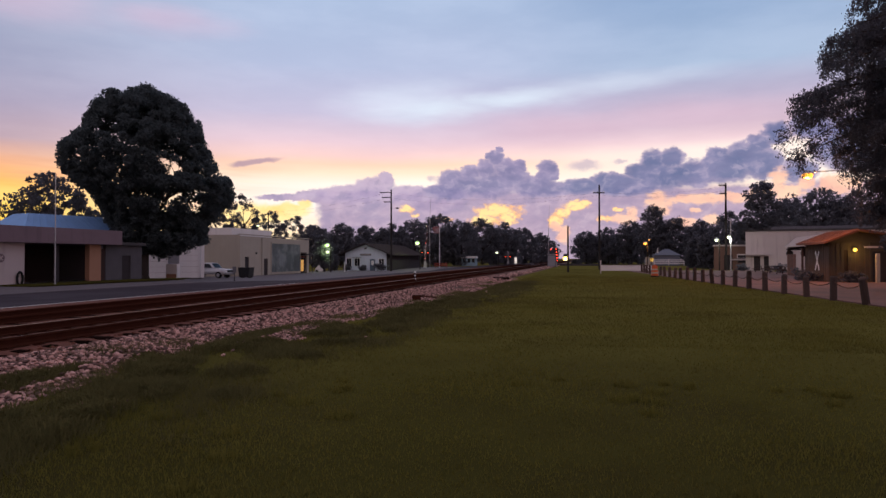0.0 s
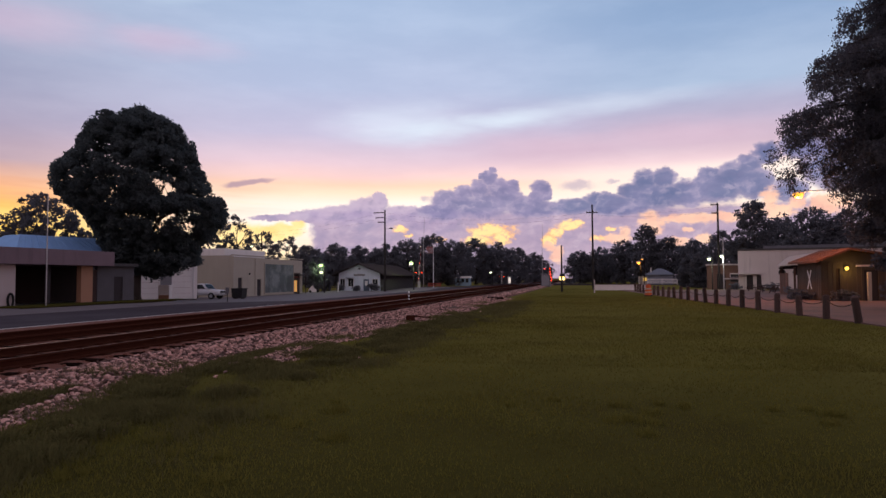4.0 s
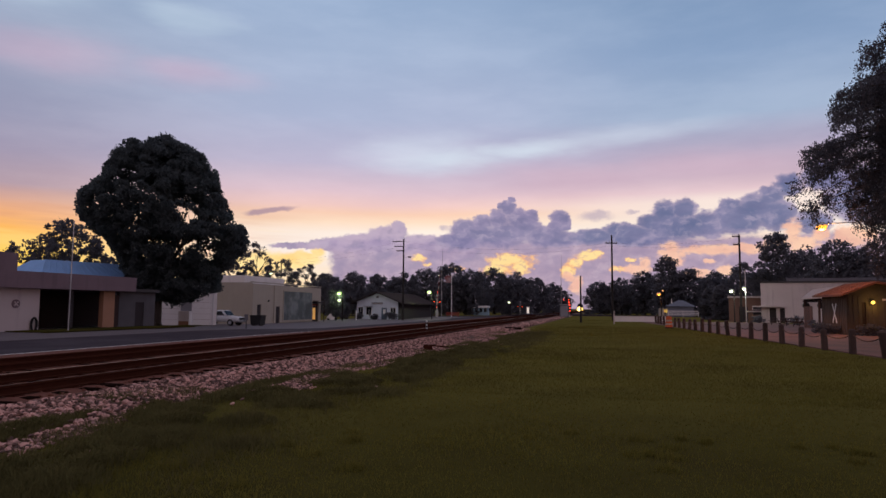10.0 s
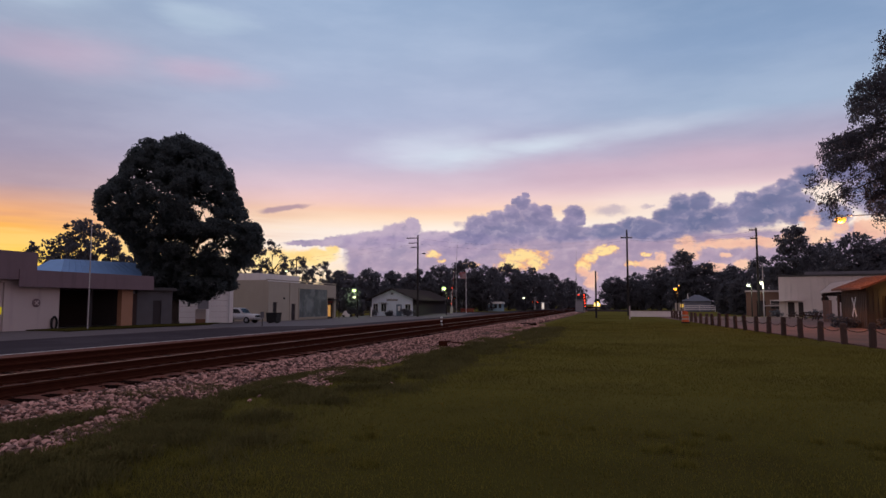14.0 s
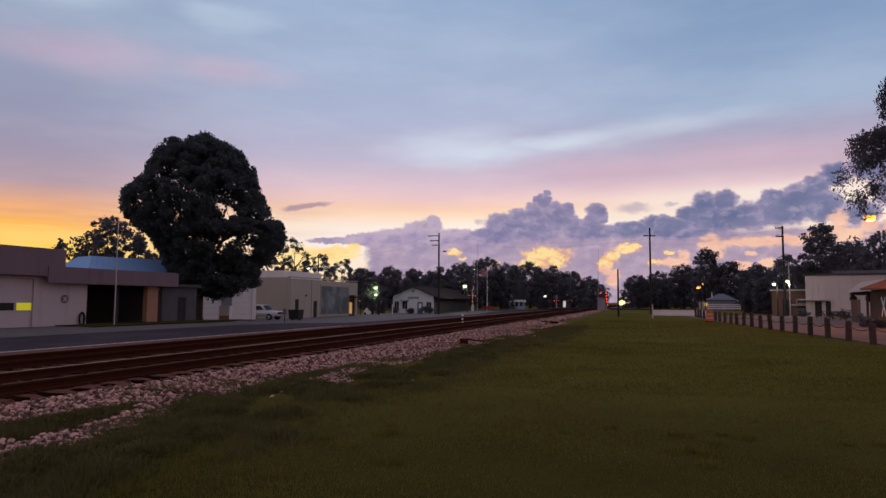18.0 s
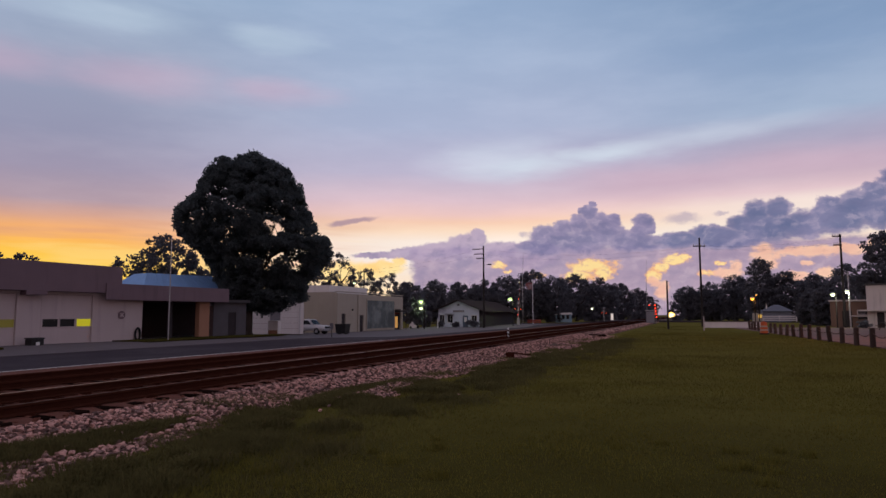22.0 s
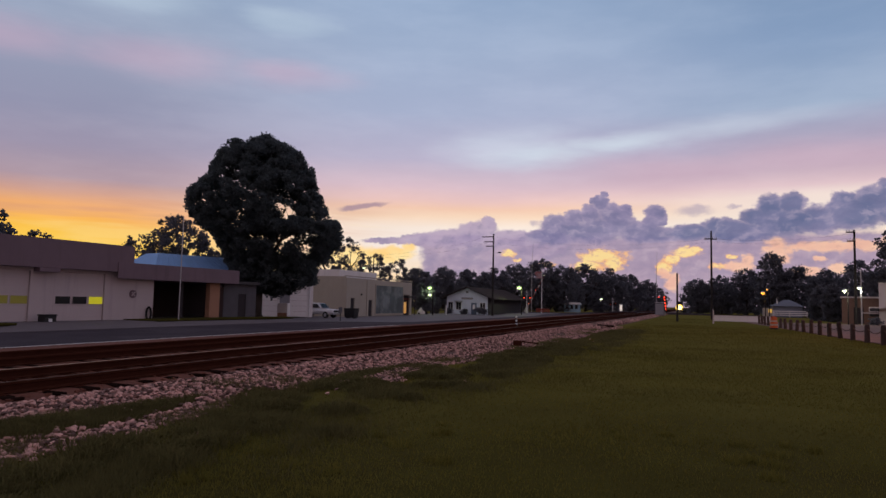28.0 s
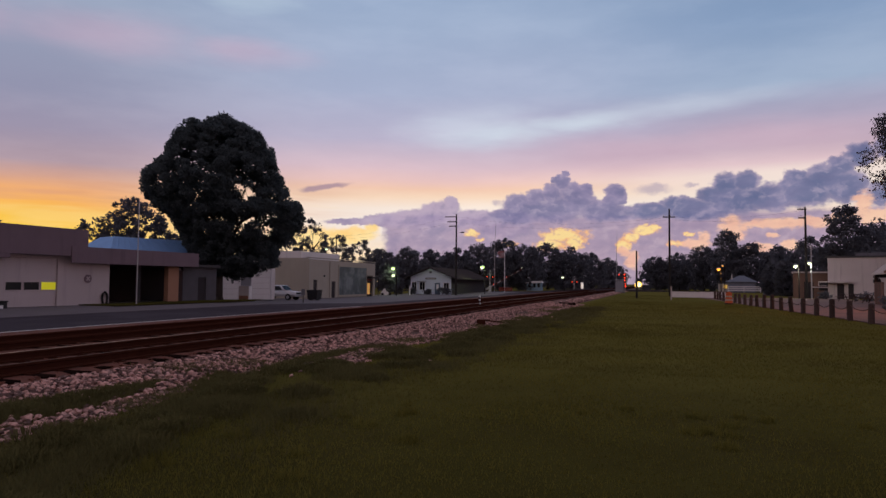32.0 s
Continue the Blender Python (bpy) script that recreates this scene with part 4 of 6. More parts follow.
def oak_tree():
    """Broad crown of packed rounded clumps; the edge gives height, reach to one side and to the other."""
    rng = random.Random(11)
    root = base("oak_tree", pose(-27.38, 61.25, LOW - 0.02, 0, 0, 24), "large round-crowned oak, dark against the sunset sky", "tree")
    bm = bmesh.new()
    rod(bm, (0, 0, -0.4), (0.05, 0, 2.4), 0.40, 0.33, 12)
    rod(bm, (0.05, 0, 2.4), (0.3, 0.1, 5.0), 0.33, 0.27, 12)
    for i in range(5):
        a = i * 1.26 + rng.random()
        rod(bm, (math.cos(a) * 0.6, math.sin(a) * 0.6, -0.3), (0, 0, 0.75), 0.13, 0.18, 6)
    top = Vector((0.3, 0.1, 5.0))
    for i in range(9):
        a = i * 0.7 + rng.uniform(-0.3, 0.3)
        limb_path(top.copy(), Vector((math.cos(a), math.sin(a), rng.uniform(0.3, 1.3))).normalized(), 4.0, 0.17, rng, bm, 2)
    limb_path(top.copy(), Vector((0.05, 0.02, 1)), 6.0, 0.22, rng, bm, 2)
    part("trunk", bm, BARK, root, "", True)
    zs, lo, hi = ([r[i] for r in OAK_EDGE] for i in range(3))
    outer, inner = [], []
    tries = 0
    while (len(outer) < 900 or len(inner) < 640) and tries < 60000:
        tries += 1
        z = rng.uniform(zs[0], zs[-1])
        a, b = float(np.interp(z, zs, lo)), float(np.interp(z, zs, hi))
        mid, w = (a + b) / 2, (b - a) / 2
        if rng.random() > w / 7.0:
            continue
        t = rng.uniform(0, 6.283)
        skin = len(outer) < 900 and rng.random() < 0.6
        if not skin and len(inner) >= 640:
            continue
        r = max(0.05, w - 0.42 + rng.uniform(-0.28, 0.16)) if skin else max(0.0, w - 1.0) * math.sqrt(rng.random())
        x, y = mid + r * math.cos(t), r * math.sin(t) * min(1.0, 6.4 / max(w, 0.1))
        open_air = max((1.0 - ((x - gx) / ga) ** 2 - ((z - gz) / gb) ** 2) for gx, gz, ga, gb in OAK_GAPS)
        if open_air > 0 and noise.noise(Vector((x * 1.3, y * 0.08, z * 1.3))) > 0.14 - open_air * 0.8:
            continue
        (outer if skin else inner).append((x, y, z))
    v = np.concatenate([leaves(outer, 150, 0.50, 0.19, rng), leaves(inner, 90, 0.75, 0.24, rng)])
    shell("crown", leaf_mesh("crown", v), LEAF, root)
    return root


oak = oak_tree()


def drooping_tree():
    """A tall tree of long arching boughs, each hung with trailing leafy twigs."""
    rng = random.Random(31)
    g = np.random.RandomState(31)
    root = base("drooping_tree", pose(25.6, 32.8, 0), "tall dark tree with drooping feathery branches beside the lane", "tree")
    bm = bmesh.new()
    for z0, z1, r0, r1 in ((-0.2, 5, 0.48, 0.40), (5, 11, 0.40, 0.28), (11, 17, 0.28, 0.16), (17, 23, 0.16, 0.05)):
        rod(bm, (0, 0, z0), (0, 0, z1), r0, r1, 12)
    centres, hang = [], []
    for _ in range(900):
        z, a = rng.uniform(3.5, 20), rng.uniform(0, 6.283)
        r = math.sqrt(rng.random()) * float(np.interp(z, (3, 8, 14, 20), (4.2, 4.6, 3.4, 1.4)))
        centres.append((r * math.cos(a), r * math.sin(a), z))
        hang.append(rng.uniform(0.5, 1.3))
    for i in range(280):
        z0 = 4.5 + 16.5 * (i + rng.random()) / 280
        a = i * 2.399 + rng.uniform(-0.3, 0.3)
        reach = float(np.interp(z0, (4, 6.5, 7.4, 9, 10.5, 12, 14, 16, 18, 23), (3.6, 4.4, 5.4, 8.1, 7.5, 6.6, 5.6, 4.3, 2.6, 1.0))) * rng.choice((0.55, 0.75, 0.9, 1.0, 1.0))
        rise, fall = rng.uniform(1.0, 2.4), rng.uniform(2.2, 3.8)
        way, side = Vector((math.cos(a), math.sin(a), 0)), Vector((-math.sin(a), math.cos(a), 0))
        bend = rng.uniform(-0.9, 0.9)
        at = lambda t: way * (reach * t) + side * (bend * t * t) + Vector((0, 0, z0 + (rise * t - fall * t * t) * reach / 8.0))
        n = 6
        for q in range(n):
            rod(bm, at(q / n), at((q + 1) / n), 0.09 * (1 - q / n) + 0.012, 0.09 * (1 - (q + 1) / n) + 0.012, 5)
        for _ in range(int(6 + reach * 8)):
            t = rng.uniform(0.22, 1.02)
            p = at(t) + side * rng.gauss(0, 0.45 + 0.5 * (1 - t)) + way * rng.gauss(0, 0.2)
            centres.append(tuple(p))
            hang.append(rng.uniform(0.35, 1.25))
    part("trunk", bm, BARK, root, "", True)
    per = 44
    c = np.repeat(np.array(centres), per, 0)
    drop = np.repeat(np.array(hang), per) * g.rand(len(c))
    drift = np.repeat(g.normal(size=(len(centres), 2)) * 0.22, per, 0)
    c[:, :2] += drift * drop[:, None] + g.normal(size=(len(c), 2)) * 0.12
    c[:, 2] += 0.12 - drop
    a = g.normal(size=(len(c), 3)) * 0.6 + (0, 0, -1)
    a /= np.linalg.norm(a, axis=1)[:, None]
    b = np.cross(a, g.normal(size=(len(c), 3)))
    b /= np.linalg.norm(b, axis=1)[:, None]
    size = (0.125 * (0.6 + 0.8 * g.rand(len(c))))[:, None]
    v = np.stack([c - a * size * 0.5, c + b * size * 0.26, c + a * size * 0.5, c - b * size * 0.26], 1).reshape(-1, 3)
    shell("crown", leaf_mesh("crown", v), LEAF_DROOP, root)
    return root


drooping_tree()

bushy = tree("bushy_tree", Matrix.Translation(polar(-39.7, 41)), 11.5, [(0.02, 3.2), (0.15, 4.2), (0.4, 4.6), (0.7, 3.8), (0.9, 2.2), (1.0, 0.6)],
             0.2, 0.25, 300, 170, 0.75, 0.2, LEAF_DROOP, "dense dark bushy tree beside the cabin, leafy to the ground", 33, inner=0.2)

ROUND = [(0.01, 0.75), (0.25, 0.9), (0.5, 1.0), (0.75, 0.8), (0.92, 0.45), (1.0, 0.12)]
SPREAD = [(0.35, 0.4), (0.5, 0.85), (0.7, 1.0), (0.85, 0.75), (1.0, 0.2)]


def far_tree(label, az, d, top, half, seed, shape=ROUND, z=0.0, clumps=230, per=42, sparse=False):
    h = EYE + d * math.tan(radians(top)) - z
    w = d * math.tan(radians(half))
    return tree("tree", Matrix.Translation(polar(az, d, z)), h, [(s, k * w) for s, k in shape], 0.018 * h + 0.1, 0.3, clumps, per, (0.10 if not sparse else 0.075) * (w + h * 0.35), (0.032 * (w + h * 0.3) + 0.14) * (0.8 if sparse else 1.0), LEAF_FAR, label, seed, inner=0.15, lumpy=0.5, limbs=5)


def tree_copies():
    dark, thin = "dark leafy tree on the skyline at dusk", "thin open-crowned tree, dark against the bright sky"
    far_tree("round dense tree behind the fire station", 46.2, 66, 7.7, 5.0, 41, z=LOW, clumps=330)
    far_tree("small leafy tree behind the fire station roof", 40.3, 70, 4.6, 1.8, 42, z=LOW, clumps=70)
    far_tree("open-crowned tree behind the blue roof, lit by the low sky", 30.6, 84, 6.5, 2.7, 43, SPREAD, LOW, 120, 50, True)
    far_tree(dark, 33.6, 88, 4.5, 2.0, 44, ROUND, LOW, 110, 46, True)
    far_tree(thin, 28.6, 86, 4.4, 2.0, 45, SPREAD, LOW, 66, 46, True)
    far_tree(thin, 16.6, 135, 5.2, 1.9, 46, SPREAD, LOW, 70, 46, True)
    far_tree(thin, 18.6, 132, 4.6, 1.6, 47, SPREAD, LOW, 60, 46, True)
    far_tree(thin, 14.4, 140, 3.8, 1.4, 48, SPREAD, LOW, 60, 46, True)
    far_tree(thin, 12.6, 150, 3.7, 1.4, 49, SPREAD, LOW, 60, 46, True)
    line = [(11.0, 165, 2.7, 1.8), (8.6, 175, 2.9, 1.7), (6.6, 190, 2.7, 1.5), (4.4, 180, 2.9, 1.7), (2.4, 185, 3.3, 1.8), (0.4, 190, 3.7, 1.9), (-1.6, 190, 3.2, 1.7),
            (-3.4, 200, 3.3, 1.7), (-5.4, 205, 3.0, 1.8), (-7.0, 215, 2.5, 1.3), (-8.4, 260, 2.1, 1.0), (-9.2, 330, 1.5, 0.8)]
    line += [(-12.6, 240, 1.7, 0.9), (-20.9, 118, 1.9, 0.9), (-21.6, 112, 2.0, 0.8), (10.2, 122, 1.9, 0.9), (-12.2, 190, 2.2, 1.3), (-14.0, 190, 2.5, 1.5), (-15.8, 185, 3.0, 1.6), (-17.6, 175, 4.3, 1.3), (-19.2, 175, 3.2, 1.7), (-21.2, 170, 2.9, 1.7),
             (-23.2, 165, 3.6, 1.7), (-25.6, 140, 5.8, 2.0), (-27.6, 145, 4.7, 1.7), (-29.6, 130, 5.2, 2.2), (-32.0, 130, 4.8, 2.2), (-35, 130, 5.2, 2.4), (-39, 120, 5.6, 2.6)]
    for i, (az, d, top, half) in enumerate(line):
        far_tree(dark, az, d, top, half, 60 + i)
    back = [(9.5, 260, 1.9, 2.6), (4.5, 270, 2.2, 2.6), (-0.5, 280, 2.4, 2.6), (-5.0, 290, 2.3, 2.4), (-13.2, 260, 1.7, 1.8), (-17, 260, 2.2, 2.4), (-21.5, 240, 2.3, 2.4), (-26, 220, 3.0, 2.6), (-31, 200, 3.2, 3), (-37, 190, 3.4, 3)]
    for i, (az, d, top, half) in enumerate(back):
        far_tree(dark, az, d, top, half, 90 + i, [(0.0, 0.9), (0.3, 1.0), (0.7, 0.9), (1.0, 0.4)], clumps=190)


tree_copies()


# ---- across the street: fire station ----
def fire_station():
    m = pose(-29.9, 31.39, LOW, 0, 0, 73.7)
    st = base("fire_station", m, "low fire station with white walls, roll-up doors and a mauve-brown fascia", "building")
    bays = [(-10.1, -6.8), (-5.3, -2.0), (-0.42, 2.9), (4.45, 7.75)]
    holes = [(a, b, 0.0, 3.12) for a, b in bays]
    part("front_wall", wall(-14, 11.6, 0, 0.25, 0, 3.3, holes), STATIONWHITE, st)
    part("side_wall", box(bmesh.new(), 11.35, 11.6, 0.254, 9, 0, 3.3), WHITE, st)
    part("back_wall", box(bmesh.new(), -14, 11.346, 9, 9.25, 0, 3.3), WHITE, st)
    roof = bmesh.new()
    prism(roof, [(-14.3, 3.304), (9.41, 3.304), (9.41, 5.0), (-14.3, 5.0)], -0.55, 9.4)
    part("fascia", roof, MAROON, st, "deep mauve-brown metal fascia round the flat roof")
    for a, b in zip([-14.3, -6.8, -2.0, 2.9], [-10.1, -5.3, -0.42, 4.45]):
        part("fascia_drop", box(bmesh.new(), a + 0.15, b - 0.15, -0.56, -0.01, 3.06, 3.296), MAROON, st)
    for i, (a, b) in enumerate(bays):
        w = b - a
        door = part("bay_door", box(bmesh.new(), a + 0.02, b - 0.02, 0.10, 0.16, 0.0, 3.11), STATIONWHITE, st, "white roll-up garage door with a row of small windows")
        for zz in (0.5, 1.0, 1.7, 2.15, 2.6):
            part("panel_joint", box(bmesh.new(), a + 0.04, b - 0.04, 0.092, 0.0995, zz - 0.006, zz + 0.006), PINKWHITE, door)
        for j in range(3):
            x0 = a + w * (0.025 + 0.335 * j)
            lit = GREENLIT if (i, j) in ((3, 2), (1, 1)) else DIMLIT if (i, j) in ((2, 1), (2, 2)) else GLASS
            win = part("window_frame", wall(x0 - 0.03, x0 + w * 0.29 + 0.03, 0.07, 0.0985, 1.18, 1.69, [(x0, x0 + w * 0.29, 1.21, 1.66)]), STATIONWHITE, door)
            part("pane", box(bmesh.new(), x0, x0 + w * 0.29, 0.085, 0.098, 1.21, 1.66), lit, win)
        for x in (a - 0.1, b):
            part("door_jamb", box(bmesh.new(), x, x + 0.1, -0.012, -0.002, 0, 3.1), STATIONWHITE, st)
    # low open bay with its own fascia
    part("carport_fascia", box(bmesh.new(), 9.414, 19.3, -0.62, 8, 2.88, 3.92), MAROON, st, "lower mauve-brown fascia over an open bay")
    part("fascia_return", box(bmesh.new(), 8.2, 9.41, -0.62, -0.554, 2.88, 3.92), MAROON, st)
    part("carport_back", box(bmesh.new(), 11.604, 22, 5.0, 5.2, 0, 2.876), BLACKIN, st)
    part("tan_pier", box(bmesh.new(), 16.75, 17.8, -0.1, 0.3, 0, 2.876), TAN, st, "tan wall panel beside the dark open bay")
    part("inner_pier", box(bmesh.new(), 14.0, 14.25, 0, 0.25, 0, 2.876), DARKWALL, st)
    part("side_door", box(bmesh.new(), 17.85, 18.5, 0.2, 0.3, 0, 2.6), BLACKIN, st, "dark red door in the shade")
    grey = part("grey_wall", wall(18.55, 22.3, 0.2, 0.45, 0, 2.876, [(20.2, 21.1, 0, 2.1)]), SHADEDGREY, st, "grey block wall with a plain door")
    part("plain_door", box(bmesh.new(), 20.2, 21.1, 0.28, 0.34, 0, 2.1), DARKWALL, grey)
    part("low_roof", box(bmesh.new(), 19.304, 22.4, -0.1, 5.2, 2.88, 3.1), ROOFGREY, st)
    part("carport_floor", box(bmesh.new(), 11.604, 22, 0, 5, -0.05, 0.03), CONCRETE, st)
    ring = bmesh.new()
    bmesh.ops.create_cone(ring, cap_ends=True, segments=20, radius1=0.27, radius2=0.27, depth=0.05, matrix=pose(9.9, -0.026, 1.9, 90))
    emblem = part("emblem", ring, MAROON, st, "round faded emblem on the wall")
    inner = bmesh.new()
    for a in range(4):
        q = a * math.pi / 2 + math.pi / 4
        rod(inner, (9.9, -0.06, 1.9), (9.9 + 0.17 * math.cos(q), -0.06, 1.9 + 0.17 * math.sin(q)), 0.035, 0.055, 6)
    part("emblem_cross", inner, STATIONWHITE, emblem)
    coil = bmesh.new()
    for k in range(14):
        a, b = k * 0.449, (k + 1) * 0.449
        rod(coil, (11.2 + 0.2 * math.cos(a), -0.1, 0.6 + 0.42 * math.sin(a)), (11.2 + 0.2 * math.cos(b), -0.1, 0.6 + 0.42 * math.sin(b)), 0.07, 0.07, 6)
    part("hose_reel", coil, RUBBER, st, "coiled black hose on the wall")
    bin_ = base("trash_can", m @ pose(3.55, -0.75, 0.02), "dark square trash bin with a pale label by the station doors", "trash can")
    part("bin_body", box(bmesh.new(), -0.38, 0.38, -0.3, 0.3, 0, 0.52, 0.04), BLACKMETAL, bin_)
    part("bin_lid", box(bmesh.new(), -0.42, 0.42, -0.33, 0.33, 0.524, 0.6, 0.03), BLACKMETAL, bin_)
    part("label_plate", box(bmesh.new(), -0.12, 0.1, -0.32, -0.304, 0.18, 0.36), WHITEMETAL, bin_)


fire_station()

mast = base("flag_mast", pose(-24.1, 41.5, LOW), "thin bare steel mast standing before the fire station", "mast")
part("mast_tube", rod(bmesh.new(), (0, 0, 0), (0, 0, 7.1), 0.04, 0.03, 10), STEEL, mast)
part("mast_footing", rod(bmesh.new(), (0, 0, -0.1), (0, 0, 0.12), 0.2, 0.16, 12), CONCRETE, mast)
tagged(slab("grass_island", pose(-24.5, 44.5, LOW + 0.2, 0, 0, 76), [(-5, -1.6), (7, -1.4), (12, -0.4), (7, 1.6), (-5, 1.4)], 0.0, 0.07, GRASS), "low grass island before the open bay", "grass", kind="structure")


def blue_roof_house():
    p = polar(32.0, 64, LOW)
    h = base("blue_roofed_building", Matrix.Translation(p) @ pose(0, 0, 0, 0, 0, 62), "low building with a pale blue metal roof behind the fire station", "building")
    part("wall", box(bmesh.new(), 0, 10, 0, 7, 0, 3.9), GREYWALL, h)
    bm = bmesh.new()
    v = [bm.verts.new(c) for c in ((-0.4, -0.4, 3.9), (10.4, -0.4, 3.9), (10.4, 7.4, 3.9), (-0.4, 7.4, 3.9), (1.6, 2.4, 5.75), (8.4, 2.4, 5.75), (8.4, 4.6, 5.75), (1.6, 4.6, 5.75))]
    for f in ((0, 1, 5, 4), (1, 2, 6, 5), (2, 3, 7, 6), (3, 0, 4, 7), (4, 5, 6, 7), (3, 2, 1, 0)):
        bm.faces.new([v[i] for i in f])
    roof = part("roof", bm, BLUEROOF, h)
    for i in range(16):
        t = i / 15
        x0, x1 = -0.4 + 10.8 * t, 1.6 + 6.8 * t
        part("roof_seam", rod(bmesh.new(), (x0, -0.41, 3.92), (x1, 2.39, 5.77), 0.025, 0.025, 4), BLUEROOF, roof)


blue_roof_house()


def white_garage():
    g = base("white_garage", pose(-37.75, 71.4, LOW - 0.3, 0, 0, 20), "white workshop with two tall pale doors behind the oak", "building")
    doors = ((5.0, 7.6, 3.7), (9.1, 10.95, 3.8))
    part("front_wall", wall(1, 11.55, 0, 0.25, 0, 4.8, [(p, q, 0, h) for p, q, h in doors]), GARAGEWHITE, g)
    part("side_wall", box(bmesh.new(), 11.3, 11.55, 0.254, 3.3, 0, 4.8), GARAGEWHITE, g)
    part("back_wall", box(bmesh.new(), 1, 11.55, 3.304, 3.5, 0, 4.8), GARAGEWHITE, g)
    part("roof", box(bmesh.new(), 0.8, 11.7, -0.2, 3.7, 4.804, 5.0), ROOFGREY, g)
    for p, q, h in doors:
        d = part("tall_door", box(bmesh.new(), p, q, 0.1, 0.16, 0, h), GARAGEWHITE, g)
        for i in range(1, 6):
            part("panel_joint", box(bmesh.new(), p + 0.02, q - 0.02, 0.094, 0.0995, i * h / 6 - 0.012, i * h / 6 + 0.012), PINKWHITE, d)
    part("pier", box(bmesh.new(), 7.75, 8.9, -0.12, -0.004, 0, 4.0), RELAYGREY, g)
    part("downpipe", rod(bmesh.new(), (11.15, -0.08, 0), (11.15, -0.08, 4.7), 0.06, 0.06, 8), WHITEMETAL, g)


white_garage()

CREAM_CORNER = on_street((-26.1, 86.1))


def cream_building():
    c = base("cream_shop_building", Matrix.Translation(CREAM_CORNER) @ pose(0, 0, 0, 0, 0, 78) @ Matrix.Diagonal((1, 1, 1.05, 1)), "flat-roofed cream stucco shop with a large dark mural panel", "building")
    at_az = lambda az: along(CREAM_CORNER, -12, az)
    x_end = at_az(11.33)
    d1, d2, m0, m1, e0, e1 = (at_az(a) for a in (16.35, 14.85, 14.4, 12.1, 12.0, 11.5))
    holes = [(d1 - 0.5, d1 + 0.6, 0, 2.4), (d2 - 0.5, d2 + 0.7, 0, 2.2), (e0, e1, 0, 3.1)]
    part("front_wall", wall(0, x_end, 0, 0.3, 0, 5.0, holes), CREAM, c)
    part("side_wall", box(bmesh.new(), 0, 0.3, 0.304, 6.5, 0, 5.15), CREAM, c)
    part("back_wall", box(bmesh.new(), 0.304, x_end, 6.2, 6.5, 0, 5), CREAM, c)
    part("end_wall", box(bmesh.new(), x_end - 0.3, x_end, 0.304, 6.196, 0, 5.0), CREAM, c)
    part("roof", box(bmesh.new(), 0.304, x_end - 0.304, 0.304, 6.19, 4.5, 4.7), ROOFGREY, c)
    part("coping", box(bmesh.new(), -0.08, x_end + 0.08, -0.08, 0.36, 5.154, 5.26), CREAM, c)
    part("upper_storey", box(bmesh.new(), 0.6, 12.0, 1.6, 6.1, 4.704, 6.05), WHITE, c, "pale upper storey set back on the roof")
    mural = part("mural", box(bmesh.new(), m0, m1, -0.06, -0.004, 0.35, 4.25), MURAL, c, "large dim grey-green mural panel")
    frame_bm = wall(m0 - 0.15, m1 + 0.15, -0.1, -0.002, 0.2, 4.4, [(m0, m1, 0.35, 4.25)])
    part("mural_frame", frame_bm, CREAM, mural)
    for x, w, h in ((d1 - 0.5, 1.1, 2.4), (d2 - 0.5, 1.2, 2.2)):
        d = part("door", box(bmesh.new(), x, x + w, 0.12, 0.18, 0, h), DARKWALL, c)
        part("handle", ball(bmesh.new(), (x + w * 0.85, 0.09, 1.0), 0.05, sub=1), STEEL, d)
    entry = part("entry_door", box(bmesh.new(), e0 + 0.1, e1 - 0.1, 0.2, 0.26, 0, 2.3), DARKWALL, c)
    part("lit_glass", box(bmesh.new(), e0 + 0.5, e1 - 0.9, 0.17, 0.196, 0.3, 2.0), glow("entry_glow", (1.0, 0.50, 0.12), 0.32), entry, "yellow-lit entrance glass")
    part("entry_beam", box(bmesh.new(), e0, e1, 0.1, 0.28, 2.35, 2.6), REDBOX, entry)
    part("canopy", box(bmesh.new(), e0 - 0.3, e1 + 0.4, -0.9, -0.004, 2.7, 2.9), DARKWALL, c)
    for x in (e0 - 0.2, e1 + 0.3):
        part("canopy_post", rod(bmesh.new(), (x, -0.8, 0), (x, -0.8, 2.696), 0.06, 0.06, 8), DARKWALL, c)
    for x in (d1 + 2.4,):
        part("wall_lamp", ball(bmesh.new(), (x, -0.12, 2.9), 0.14, sub=1), BLACKMETAL, c)
    part("downpipe", rod(bmesh.new(), (d2 - 1.2, -0.07, 0), (d2 - 1.2, -0.07, 4.9), 0.05, 0.05, 8), CREAM, c)


cream_building()


